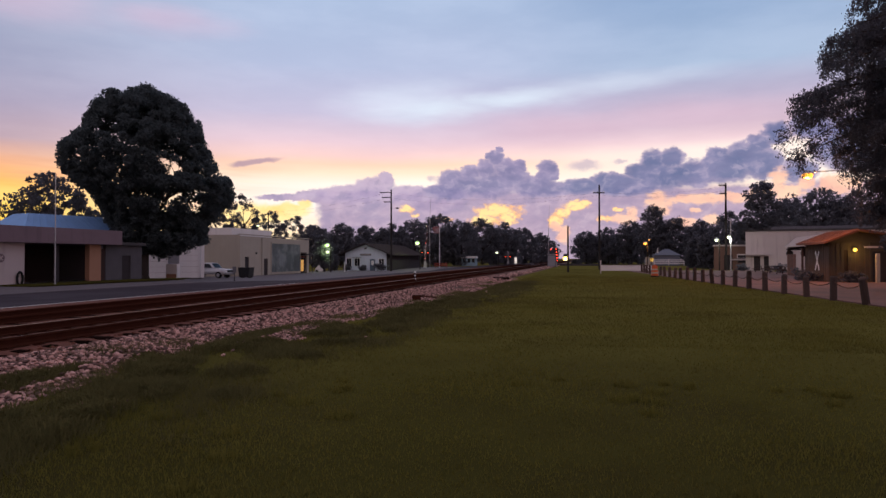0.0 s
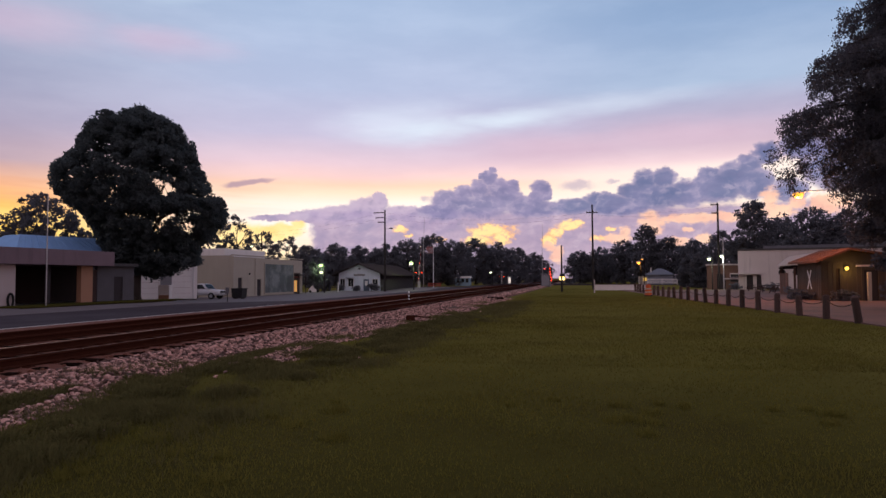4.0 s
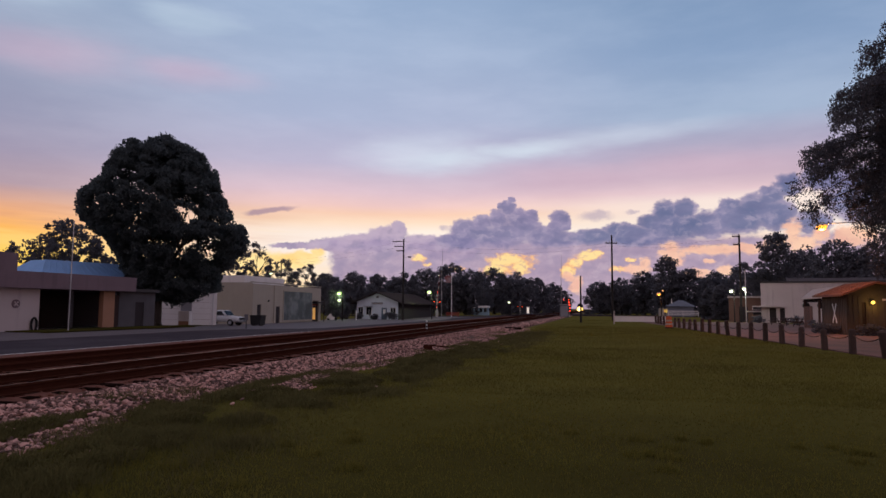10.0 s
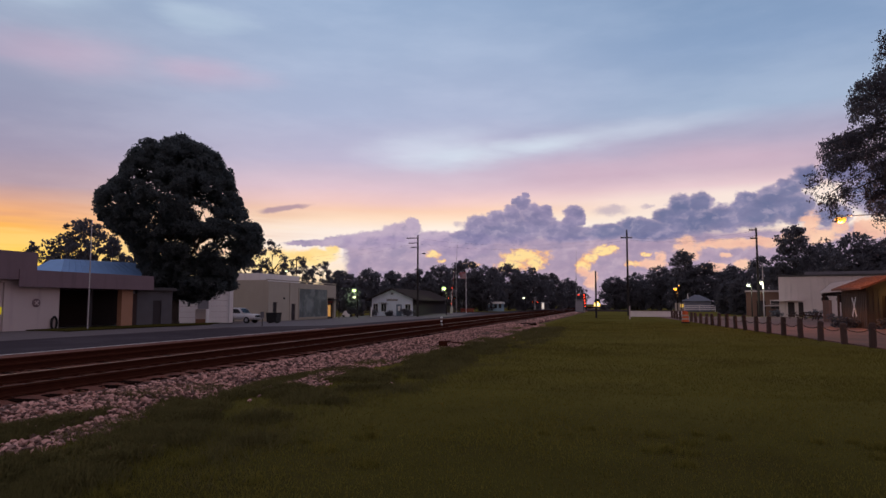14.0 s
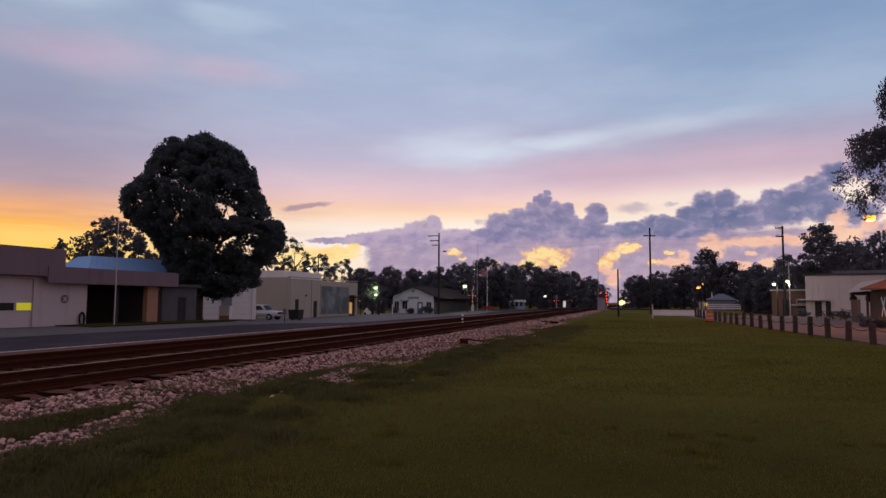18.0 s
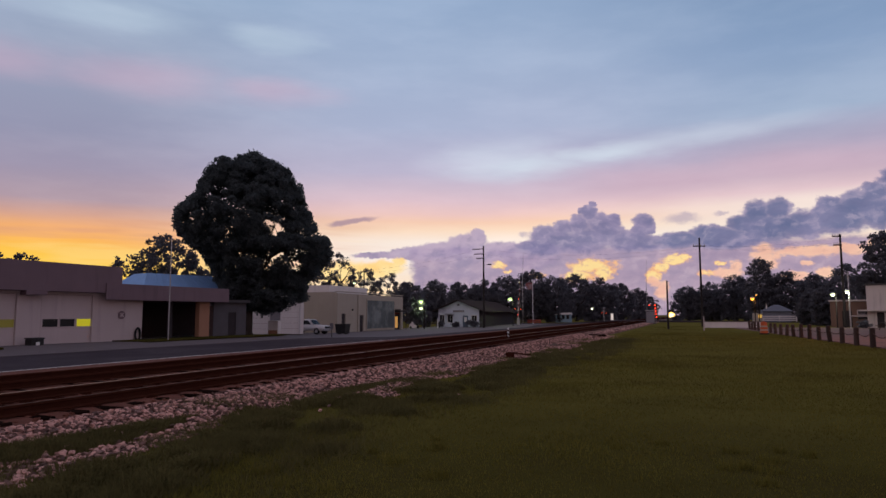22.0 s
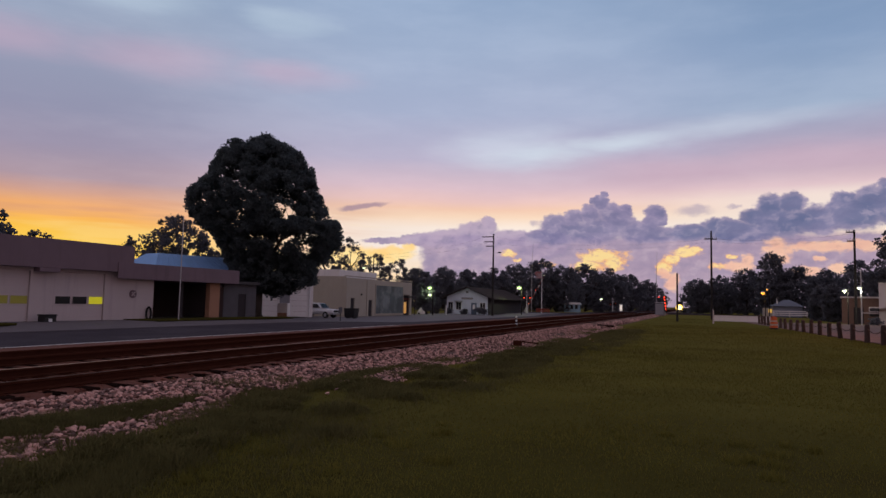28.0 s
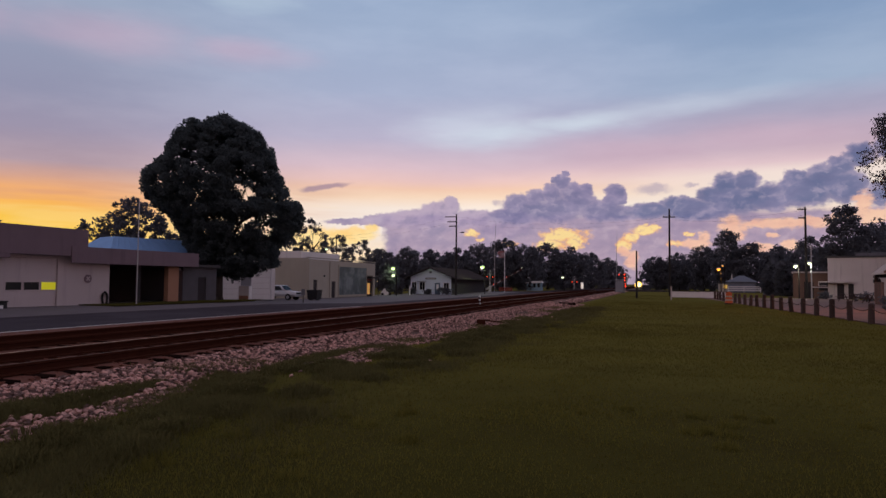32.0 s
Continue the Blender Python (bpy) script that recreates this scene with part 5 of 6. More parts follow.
def pickup(m, label):
    t = base("pickup_truck", m, label, "truck")
    body = bmesh.new()
    prism(body, [(-2.6, 0.45), (2.6, 0.45), (2.65, 0.75), (2.5, 1.02), (1.25, 1.12), (0.75, 1.14), (-2.6, 1.14)], -0.92, 0.92)
    bmesh.ops.bevel(body, geom=list(body.edges), offset=0.05, segments=2, affect="EDGES")
    part("body", body, TRUCKPAINT, t, "white painted pickup body", True)
    cab = bmesh.new()
    prism(cab, [(-0.95, 1.12), (1.2, 1.12), (0.55, 1.78), (-0.7, 1.82)], -0.82, 0.82)
    bmesh.ops.bevel(cab, geom=list(cab.edges), offset=0.06, segments=2, affect="EDGES")
    c = part("cab", cab, TRUCKPAINT, t, "", True)
    for s in (-1, 1):
        part("side_window", prism(bmesh.new(), [(-0.75, 1.2), (0.85, 1.2), (0.45, 1.68), (-0.6, 1.7)], s * 0.824 - 0.004, s * 0.824 + 0.004), GLASS, c)
    wind = bmesh.new()
    f = [wind.verts.new(v) for v in ((1.16, -0.72, 1.2), (1.16, 0.72, 1.2), (0.62, 0.66, 1.74), (0.62, -0.66, 1.74))]
    wind.faces.new(f)
    bmesh.ops.solidify(wind, geom=wind.faces[:], thickness=0.012)
    part("windshield", wind, GLASS, c)
    part("bumper", box(bmesh.new(), 2.6, 2.78, -0.9, 0.9, 0.42, 0.66, 0.03), STEEL, t)
    part("rear_bumper", box(bmesh.new(), -2.76, -2.61, -0.9, 0.9, 0.42, 0.62, 0.03), STEEL, t)
    part("grille", box(bmesh.new(), 2.61, 2.66, -0.5, 0.5, 0.7, 0.95), BLACKMETAL, t)
    for s in (-1, 1):
        part("headlight", box(bmesh.new(), 2.57, 2.64, s * 0.7 - 0.16, s * 0.7 + 0.16, 0.74, 0.94, 0.02), WHITEMETAL, t)
        for x in (-1.65, 1.7):
            w = base("wheel", pose(x, s * 0.84, 0.38), "", "")
            w.parent = t
            part("tyre", rod(bmesh.new(), (0, -0.12, 0), (0, 0.12, 0), 0.38, 0.38, 20), RUBBER, w)
            part("rim", rod(bmesh.new(), (0, s * 0.124 - 0.01, 0), (0, s * 0.124 + 0.01, 0), 0.22, 0.2, 14), STEEL, w)
    return t


pickup(Matrix.Translation(on_street(polar(19.2, 84), 0.012)) @ pose(0, 0, 0, 0, 0, -15), "white pickup truck parked beside the cream shop wall")


def dumpster():
    d = base("dumpster", Matrix.Translation(on_street(polar(16.4, 83), 0.012)) @ pose(0, 0, 0, 0, 0, -12), "dark dumpster standing by the shop corner", "dumpster")
    b = bmesh.new()
    prism(b, [(-0.6, 0.1), (0.6, 0.1), (0.72, 1.15), (-0.72, 1.15)], -0.6, 0.6)
    part("container", b, BLACKMETAL, d)
    part("lid", box(bmesh.new(), -0.75, 0.75, -0.64, 0.64, 1.154, 1.24, 0.02), RUBBER, d)
    for s in (-0.45, 0.45):
        part("caster", rod(bmesh.new(), (s, -0.4, 0.06), (s, 0.4, 0.06), 0.06, 0.06, 8), RUBBER, d)


dumpster()

sign = base("small_sign_post", Matrix.Translation(on_street((-18.91, 60.65))), "short dark post with a small plate at the street edge", "sign post")
part("post", rod(bmesh.new(), (0, 0, -0.1), (0, 0, 1.25), 0.04, 0.04, 8), BLACKMETAL, sign)
part("plate", box(bmesh.new(), -0.17, 0.17, -0.06, -0.042, 0.75, 1.3), GREYWALL, sign)

box_m = Matrix.Translation(on_street(polar(22.0, 72), 0.012))
util = base("utility_cabinet", box_m, "pale utility cabinet beside the oak trunk", "utility box")
part("cabinet_body", box(bmesh.new(), -0.55, 0.55, -0.4, 0.4, 0.1, 1.6, 0.03), WHITE, util)
part("cabinet_foot", box(bmesh.new(), -0.7, 0.7, -0.5, 0.5, 0, 0.098), CONCRETE, util)
part("notice", box(bmesh.new(), -0.5, 0.5, -0.425, -0.404, 0.12, 0.6), TAN, util)


DEPOTWHITE = material("blue_white_boards", (0.56, 0.62, 0.72), 0.75, 0.1, 0.8, 0.1, 25, stain=0.2)
DARKSHINGLE = material("dark_shingle_roof", (0.052, 0.044, 0.044), 0.95, 0.25, 3, 0.4, 25, spec=0.0)


def depot():
    p = on_street((-18.6, 127.5))
    d = base("depot_house", Matrix.Translation(p) @ pose(0, 0, 0, 0, 0, -12), "small white gabled railway depot with a grey roof", "house")
    w, deep, eave, ridge = 8.15, 26.0, 3.35, 5.0
    gable = wall(0, w, 0, 0.2, 0, eave, [(1.9, 2.9, 0.9, 2.3), (4.9, 6.0, 0, 2.2), (0.3, 1.2, 0.9, 2.3), (6.7, 7.7, 0.9, 2.2)])
    prism(gable, [(0, eave), (w, eave), (w / 2, ridge)], 0, 0.2)
    part("gable_wall", gable, DEPOTWHITE, d)
    for x in (0, w - 0.2):
        part("side_wall", box(bmesh.new(), x, x + 0.2, 0.204, deep, 0, eave), DEPOTWHITE if x == 0 else DARKWALL, d)
    part("rear_wall", box(bmesh.new(), 0.204, w - 0.204, deep - 0.2, deep, 0, eave), DEPOTWHITE, d)
    for s in (-1, 1):
        bm = bmesh.new()
        x0 = w / 2 + s * (w / 2 + 1.3)
        z0 = eave - 0.5
        prism(bm, [(x0, z0), (w / 2, ridge + 0.05), (w / 2, ridge + 0.25), (x0, z0 + 0.18)], -0.8, deep + 0.5)
        part("roof_slope", bm, DARKSHINGLE, d)
    for x0, x1, z0, z1 in ((1.9, 2.9, 0.9, 2.3), (0.3, 1.2, 0.9, 2.3), (6.7, 7.7, 0.9, 2.2)):
        win = part("window_frame", wall(x0 - 0.08, x1 + 0.08, -0.04, -0.002, z0 - 0.08, z1 + 0.08, [(x0, x1, z0, z1)]), WHITEMETAL, d)
        part("pane", box(bmesh.new(), x0, x1, 0.08, 0.1, z0, z1), GLASS, win)
        part("bar", box(bmesh.new(), (x0 + x1) / 2 - 0.03, (x0 + x1) / 2 + 0.03, 0.05, 0.078, z0, z1), WHITEMETAL, win)
    door = part("door", box(bmesh.new(), 4.9, 6.0, 0.08, 0.13, 0, 2.2), material("blue_grey_door", (0.10, 0.14, 0.20), 0.6), d)
    part("door_glass", box(bmesh.new(), 5.2, 5.7, 0.06, 0.078, 1.0, 1.9), WHITEMETAL, door)
    board = part("name_board", box(bmesh.new(), 3.0, 5.2, -0.07, -0.004, 2.85, 3.2), GREYWALL, d, "dark name board with unreadable lettering")
    part("lettering_bar", box(bmesh.new(), 3.15, 5.05, -0.078, -0.0705, 2.98, 3.08), PINKWHITE, board)
    part("vent", box(bmesh.new(), 3.85, 4.3, -0.05, -0.004, 4.05, 4.4), GREYWALL, d)
    part("awning", box(bmesh.new(), 1.6, 3.2, -0.7, -0.004, 2.45, 2.52), GREYWALL, d)
    rng = random.Random(8)
    for x, r in ((0.8, 0.7), (3.9, 0.6), (6.9, 0.8), (7.7, 0.7)):
        b = base("shrub", d.matrix_basis @ pose(x, -1.3, 0), "clipped dark shrub by the depot wall", "shrub", "depot shrubs")
        cs = [(rng.gauss(0, r * 0.5), rng.gauss(0, r * 0.35), r * rng.uniform(0.3, 1.5)) for _ in range(22)]
        shell("foliage", leaf_mesh("foliage", leaves(cs, 24, 0.35, 0.22, rng)), LEAF_FAR, b)
        part("stem", rod(bmesh.new(), (0, 0, -0.05), (0, 0, r), 0.06, 0.03, 6), BARK, b)


depot()

hedge_spot = on_street((-21.2, 124.0))
hedge = base("hedge", Matrix.Translation(hedge_spot) @ pose(0, 0, 0, 0, 0, -12), "tall dark hedge beside the white depot", "hedge")
hedge_rng = random.Random(15)
hedge_clumps = [(hedge_rng.uniform(-1.6, 1.6), hedge_rng.uniform(-0.5, 0.5), hedge_rng.uniform(0.2, 2.9)) for _ in range(110)]
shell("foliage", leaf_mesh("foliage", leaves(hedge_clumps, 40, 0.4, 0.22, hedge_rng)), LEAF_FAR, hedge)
for x in (-1.2, 0.0, 1.2):
    part("stem", rod(bmesh.new(), (x, 0, -0.1), (x * 1.1, 0, 2.2), 0.07, 0.03, 6), BARK, hedge)


# ---- poles, lamps and wires ----
def utility_pole(p, h, arms, label, lamp=None, r=0.17):
    m = base("utility_pole", Matrix.Translation(p), label, "utility pole", "utility poles")
    part("shaft", rod(bmesh.new(), (0, 0, -0.3), (0, 0, h), r, r * 0.65, 10), POLE, m)
    for z, lo, half, turn in arms:
        e = Vector((math.cos(turn), math.sin(turn), 0))
        bar = bmesh.new()
        box(bar, lo, half, 0.12, 0.24, z - 0.07, z + 0.07)
        bmesh.ops.transform(bar, verts=bar.verts, matrix=Matrix.Rotation(turn, 4, "Z"))
        arm = part("crossarm", bar, POLE, m)
        for s in (0.06, 0.35, 0.65, 0.94):
            c = e * (lo + (half - lo) * s) + Vector((-math.sin(turn), math.cos(turn), 0)) * 0.18
            part("insulator", rod(bmesh.new(), (c.x, c.y, z + 0.07), (c.x, c.y, z + 0.27), 0.06, 0.035, 6), STEEL, arm)
    if lamp:
        z, reach, mat = lamp
        part("bracket", rod(bmesh.new(), (0, 0, z - 0.1), (reach, 0, z + 0.12), 0.03, 0.03, 6), STEEL, m)
        head = part("lamp_head", ball(bmesh.new(), (reach, 0, z + 0.1), 0.22, (1.7, 1, 0.6)), BLACKMETAL if mat is None else STEEL, m, "", True)
        if mat:
            part("lamp_glass", ball(bmesh.new(), (reach, 0, z - 0.04), 0.2, (1.3, 1, 0.7)), mat, head, "lit lamp glass", True)
    return m


POLE_A = polar(4.4, 120, LOW - 0.2)
POLE_B = polar(-13.25, 99.6)
POLE_C = polar(-23.05, 96)
utility_pole(POLE_A, 14.4, [(13.9, -0.15, 2.1, 2.9), (13.0, -0.15, 1.7, 2.9), (12.2, -0.15, 1.3, 2.9)], "tall weathered utility pole with crossarms and a dark lamp", (11.0, 1.1, None), 0.2)
utility_pole(POLE_B, 12.35, [(11.2, -0.85, 0.85, 0.1)], "weathered utility pole with one crossarm")
utility_pole(POLE_C, 11.6, [(11.3, -0.1, 0.9, 2.9), (10.2, -0.1, 0.8, 2.9)], "weathered utility pole with two short crossarms")
utility_pole(polar(14.65, 128, LOW - 0.3), 10.9, [(10.4, -0.7, 0.7, 0.3)], "slim utility pole behind the shop", (8.3, -1.9, WHITELAMP), 0.14)
utility_pole(polar(-10.66, 81.3), 5.55, [], "short dark stub pole without arms beside the track", None, 0.13)


def wire(p, q, sag, r=0.006):
    n = 14
    pts = [Vector(p).lerp(Vector(q), i / n) - Vector((0, 0, sag * 4 * (i / n) * (1 - i / n))) for i in range(n + 1)]
    tagged(part("overhead_wire", tube(pts, r, 4), BLACKMETAL), "thin black overhead wire between utility poles", "wire", "overhead wires")


top_a, top_b, top_c = POLE_A + Vector((0, 0, 13.9)), POLE_B + Vector((0, 0, 11.2)), POLE_C + Vector((0, 0, 11.2))
for dz in (0.0, -1.0):
    wire(top_a + Vector((0, 0, dz)), top_b + Vector((0, 0, dz * 0.4)), 1.2)
    wire(top_b + Vector((0.6, 0, dz * 0.4)), top_c + Vector((0, 0, dz * 0.6)), 0.5)
    wire(top_a + Vector((-0.8, 0, dz)), polar(14.65, 128, LOW + 10.4 + dz * 0.5), 0.6)


def antenna(az, d, h, label):
    a = base("antenna_mast", Matrix.Translation(polar(az, d, 0)), label, "antenna")
    part("lattice_pole", rod(bmesh.new(), (0, 0, -0.2), (0, 0, h * 0.6), 0.08, 0.06, 6), STEEL, a)
    part("whip", rod(bmesh.new(), (0, 0, h * 0.6), (0.25, 0, h), 0.05, 0.025, 6), STEEL, a)
    for z in (0.3, 0.5):
        part("stay_ring", rod(bmesh.new(), (0, 0, h * z), (0, 0, h * z + 0.2), 0.2, 0.2, 8), STEEL, a)


antenna(1.1, 150, 15.2, "thin steel antenna mast behind the crossing")
antenna(-9.05, 200, 17.5, "tall thin radio mast beside the railway")


def yard_lamp(az, d, z, mat, label, foot=0.0, power=0, colour=(1, 1, 1), r=0.24, wood=True, reach=(0.5, 0.3), above=0.3):
    m = base("street_lamp", Matrix.Translation(polar(az, d, foot)), label, "street lamp", "street lamps")
    h = z - foot
    part("lamp_post", rod(bmesh.new(), (*reach, -0.2), (*reach, h + above), 0.09, 0.06, 8), POLE if wood else STEEL, m)
    part("arm", rod(bmesh.new(), (*reach, h + 0.2), (0, 0, h + 0.18), 0.035, 0.035, 6), STEEL, m)
    head = part("lamp_head", rod(bmesh.new(), (0, 0, h + 0.08), (0, 0, h + 0.3), r * 1.1, r * 0.5, 12), STEEL, m)
    part("lamp_glass", ball(bmesh.new(), (0, 0, h), r, (1, 1, 0.8)), mat, head, "lit lamp glass", True)
    if power:
        l = new("lamp_light", bpy.data.lights.new("lamp_light", "POINT"))
        l.data.energy, l.data.color, l.data.shadow_soft_size = power, colour, r
        l.location = polar(az, d, z - r * 1.6)
    return m


yard_lamp(2.16, 132, 4.76, MERCURY, "wooden street lamp with a greenish white light by the depot", LOW - 0.4, 300, (0.8, 1, 0.5), 0.42)
yard_lamp(9.8, 120, 4.1, MERCURY, "greenish white yard lamp among the trees", LOW - 0.45, 250, (0.75, 1, 0.5), 0.34)
yard_lamp(9.78, 112, 2.75, WHITELAMP, "low white yard lamp beside the shop", LOW - 0.45, 0, r=0.26)
yard_lamp(-4.65, 175, 3.2, WHITELAMP, "white street lamp beyond the crossing", 0, 0, r=0.34)
yard_lamp(-7.9, 240, 3.2, WHITELAMP, "distant white street lamp beside the line", 0, 0, r=0.22)
yard_lamp(-22.34, 93, 4.0, WHITELAMP, "bright white lamp before the brick building", 0, 130, (0.95, 1, 0.8), 0.22)
yard_lamp(-23.27, 92, 4.32, WHITELAMP, "bright white lamp on a pale steel pole", 0, 160, (0.95, 1, 0.8), 0.22, False, (0.25, 0.1), 2.3)
yard_lamp(-16.92, 130, 4.45, SODIUM, "orange street lamp before the dark trees", 0, 200, (1, 0.5, 0.1), 0.34)
yard_lamp(-17.22, 150, 5.55, SODIUM, "small distant orange lamp", 0, 0, r=0.16)
yard_lamp(-28.75, 50, 7.12, SODIUM, "orange sodium street lamp beneath the drooping tree", 0, 950, (1, 0.36, 0.12), 0.34, reach=(4.2, -2.5))


# ---- level crossing ----
def flasher_mast(m, label, gate):
    x = base("crossing_signal", m, label, "crossing signal", "crossing signals")
    part("mast_pole", rod(bmesh.new(), (0, 0, -0.1), (0, 0, 4.6), 0.07, 0.06, 10), WHITEMETAL, x)
    part("pedestal", box(bmesh.new(), -0.32, 0.32, -0.3, 0.3, -0.05, 0.5, 0.03), STEEL, x)
    part("light_bar", rod(bmesh.new(), (-0.75, 0, 3.35), (0.75, 0, 3.35), 0.05, 0.05, 8), BLACKMETAL, x)
    for s in (-0.62, 0.62):
        disc = bmesh.new()
        rod(disc, (s, -0.12, 3.35), (s, -0.08, 3.35), 0.40, 0.40, 18)
        head = part("lamp_shield", disc, BLACKMETAL, x)
        part("red_lamp", rod(bmesh.new(), (s, -0.16, 3.35), (s, -0.121, 3.35), 0.12, 0.14, 14), REDLAMP, head, "glowing red crossing lamp")
        hood = rod(bmesh.new(), (s, -0.4, 3.5), (s, -0.125, 3.52), 0.2, 0.2, 10)
        part("hood", hood, BLACKMETAL, head)
    for a in (40, -40):
        b = box(bmesh.new(), -0.62, 0.62, -0.1 - 0.003 * (a > 0), -0.078, -0.11, 0.11)
        bmesh.ops.transform(b, verts=b.verts, matrix=pose(0, -0.02 - 0.02 * (a > 0), 4.2, 0, a, 0))
        part("crossbuck_blade", b, GREYWALL, x)
    part("bell", ball(bmesh.new(), (0, 0, 4.7), 0.14, sub=1), STEEL, x)
    if gate:
        part("gate_motor", box(bmesh.new(), -0.3, 0.3, 0.1, 0.5, 0.5, 1.3, 0.03), STEEL, x)
        arm = base("gate_arm", pose(0.0, -0.25, 1.1), "", "")
        arm.parent = x
        for i in range(10):
            b = box(bmesh.new(), 0.4 + i * 0.75, 0.4 + (i + 1) * 0.75 - 0.003, -0.03, 0.03, -0.07 + 0.003 * i, 0.07 - 0.003 * i)
            part("arm_stripe", b, REDBOX if i % 2 else PINKWHITE, arm)
        part("counterweight", box(bmesh.new(), -0.9, 0.396, -0.08, 0.08, -0.2, 0.2, 0.02), STEEL, arm)
        for r in (1.0, 4.2, 7.8):
            part("arm_lamp", ball(bmesh.new(), (r, -0.03, 0.14), 0.07, sub=1), WHITELAMP if r > 7 else REDLAMP, arm, "small lamp on the gate arm")
        return x, arm
    return x, None


crossing, gate_arm = flasher_mast(Matrix.Translation(polar(1.5, 141.7, LOW - 0.2)) @ pose(0, 0, 0, 0, 0, -4), "railway crossing signal with twin red lamps and a striped gate arm", True)
flasher_mast(Matrix.Translation(polar(-5.6, 182, 0)) @ pose(0, 0, -1.2, 0, 0, 4), "second railway crossing signal with twin red lamps", False)

flag = base("flagpole", Matrix.Translation(polar(0.25, 152, LOW - 0.2)), "white flagpole with a limp flag near the crossing", "flagpole")
part("pole_tube", rod(bmesh.new(), (0, 0, -0.1), (0, 0, 9.6), 0.09, 0.06, 10), WHITEMETAL, flag)
part("finial", ball(bmesh.new(), (0, 0, 9.7), 0.12, sub=1), STEEL, flag)
cloth = bmesh.new()
for i in range(7):
    z = 9.3 - i * 0.22
    box(cloth, -1.4 - 0.25 * math.sin(i), -0.07, -0.06 + 0.05 * math.sin(i * 1.7), 0.0 + 0.05 * math.sin(i * 1.7), z - 0.218, z)
part("flag_cloth", cloth, material("faded_flag_cloth", (0.30, 0.12, 0.13), 0.9, 0.3, 3, 0.2, 12, other=(0.35, 0.33, 0.36)), flag, "faded red and white flag hanging limp")

kiosk = base("small_blue_building", Matrix.Translation(polar(-2.24, 186, LOW - 0.2)) @ pose(0, 0, 0, 0, 0, -8), "small pale blue building with a white gable", "building")
part("wall", wall(-2.0, 2.0, 0, 5, 0, 2.1, []), material("pale_blue_boards", (0.22, 0.33, 0.42), 0.8, 0.2, 1, 0.2, 20), kiosk)
roofbm = prism(bmesh.new(), [(-2.3, 2.104), (2.3, 2.104), (2.0, 2.65), (-0.4, 2.65)], -0.6, 5.4)
part("roof", roofbm, WHITEMETAL, kiosk)
for x in (-1.2, 0.1, 1.3):
    part("window_pane", box(bmesh.new(), x - 0.35, x + 0.35, -0.03, -0.004, 0.9, 2.0), GLASS, kiosk)

lit = base("lit_booth", Matrix.Translation(polar(-6.25, 190, 0)), "narrow white booth lit from within beyond the crossing", "booth")
part("booth_body", box(bmesh.new(), -0.42, 0.42, -0.4, 0.4, 0, 2.1, 0.04), WHITEMETAL, lit)
part("lit_panel", box(bmesh.new(), -0.25, 0.25, -0.43, -0.404, 0.3, 1.8), glow("booth_glow", (1.0, 0.9, 0.75), 0.6), lit)

relay = base("relay_cabinet", Matrix.Translation(polar(-9.3, 128)) @ pose(0, 0, 0, 0, 0, -10), "pale grey railway relay cabinet beside the track", "relay cabinet")
part("cabinet_body", box(bmesh.new(), -0.8, 0.8, -0.7, 0.7, 0.1, 2.35, 0.03), GREYWALL, relay)
part("cabinet_door", box(bmesh.new(), -0.7, 0.7, -0.73, -0.704, 0.2, 2.2), RELAYGREY, relay)
part("cabinet_roof", box(bmesh.new(), -0.9, 0.9, -0.8, 0.8, 2.354, 2.45, 0.02), STEEL, relay)
part("cabinet_plinth", box(bmesh.new(), -0.9, 0.9, -0.8, 0.8, -0.05, 0.098), CONCRETE, relay)

stack = base("railway_signal", Matrix.Translation(polar(-9.72, 131)), "railway signal with a stack of glowing red lamps", "railway signal")
part("signal_pole", rod(bmesh.new(), (0, 0, -0.1), (0, 0, 3.9), 0.07, 0.06, 8), STEEL, stack)
part("backboard", box(bmesh.new(), -0.3, 0.3, -0.08, 0.0, 0.9, 3.7, 0.02), BLACKMETAL, stack)
for z in (1.2, 1.75, 2.3, 2.85, 3.4):
    part("red_lamp", rod(bmesh.new(), (0.1 * (2.3 - z), -0.14, z), (0.1 * (2.3 - z), -0.081, z), 0.10, 0.11, 12), REDLAMP, stack, "glowing red signal lamp")
part("side_lamp", rod(bmesh.new(), (-1.1, -0.14, 3.4), (-1.1, -0.04, 3.4), 0.09, 0.1, 12), REDLAMP, stack)
part("side_arm", rod(bmesh.new(), (-1.1, 0, 3.4), (0, 0, 3.4), 0.04, 0.04, 6), BLACKMETAL, stack)

switch = base("switch_stand", LINE @ pose(-6.5, 24.9, 0.02), "low dark switch lever stand on the ballast", "switch stand")
part("stand_body", box(bmesh.new(), -0.15, 0.15, -0.12, 0.12, 0, 0.22, 0.03), RAIL, switch)
part("lever", rod(bmesh.new(), (0.1, 0, 0.2), (0.75, 0.25, 0.12), 0.03, 0.02, 6), RAIL, switch)
part("foot_plate", box(bmesh.new(), -0.35, 0.55, -0.2, 0.2, -0.04, 0.02), RAIL, switch)
marker = base("track_marker", LINE @ pose(-10.75, 40.8, 0.2), "short marker post with pale bands beside the rail", "marker")
part("marker_post", rod(bmesh.new(), (0, 0, -0.1), (0, 0, 0.62), 0.04, 0.04, 8), BLACKMETAL, marker)
for z in (0.1, 0.32, 0.54):
    part("pale_band", rod(bmesh.new(), (0, 0, z), (0, 0, z + 0.1), 0.055, 0.055, 10), WHITEMETAL, marker)
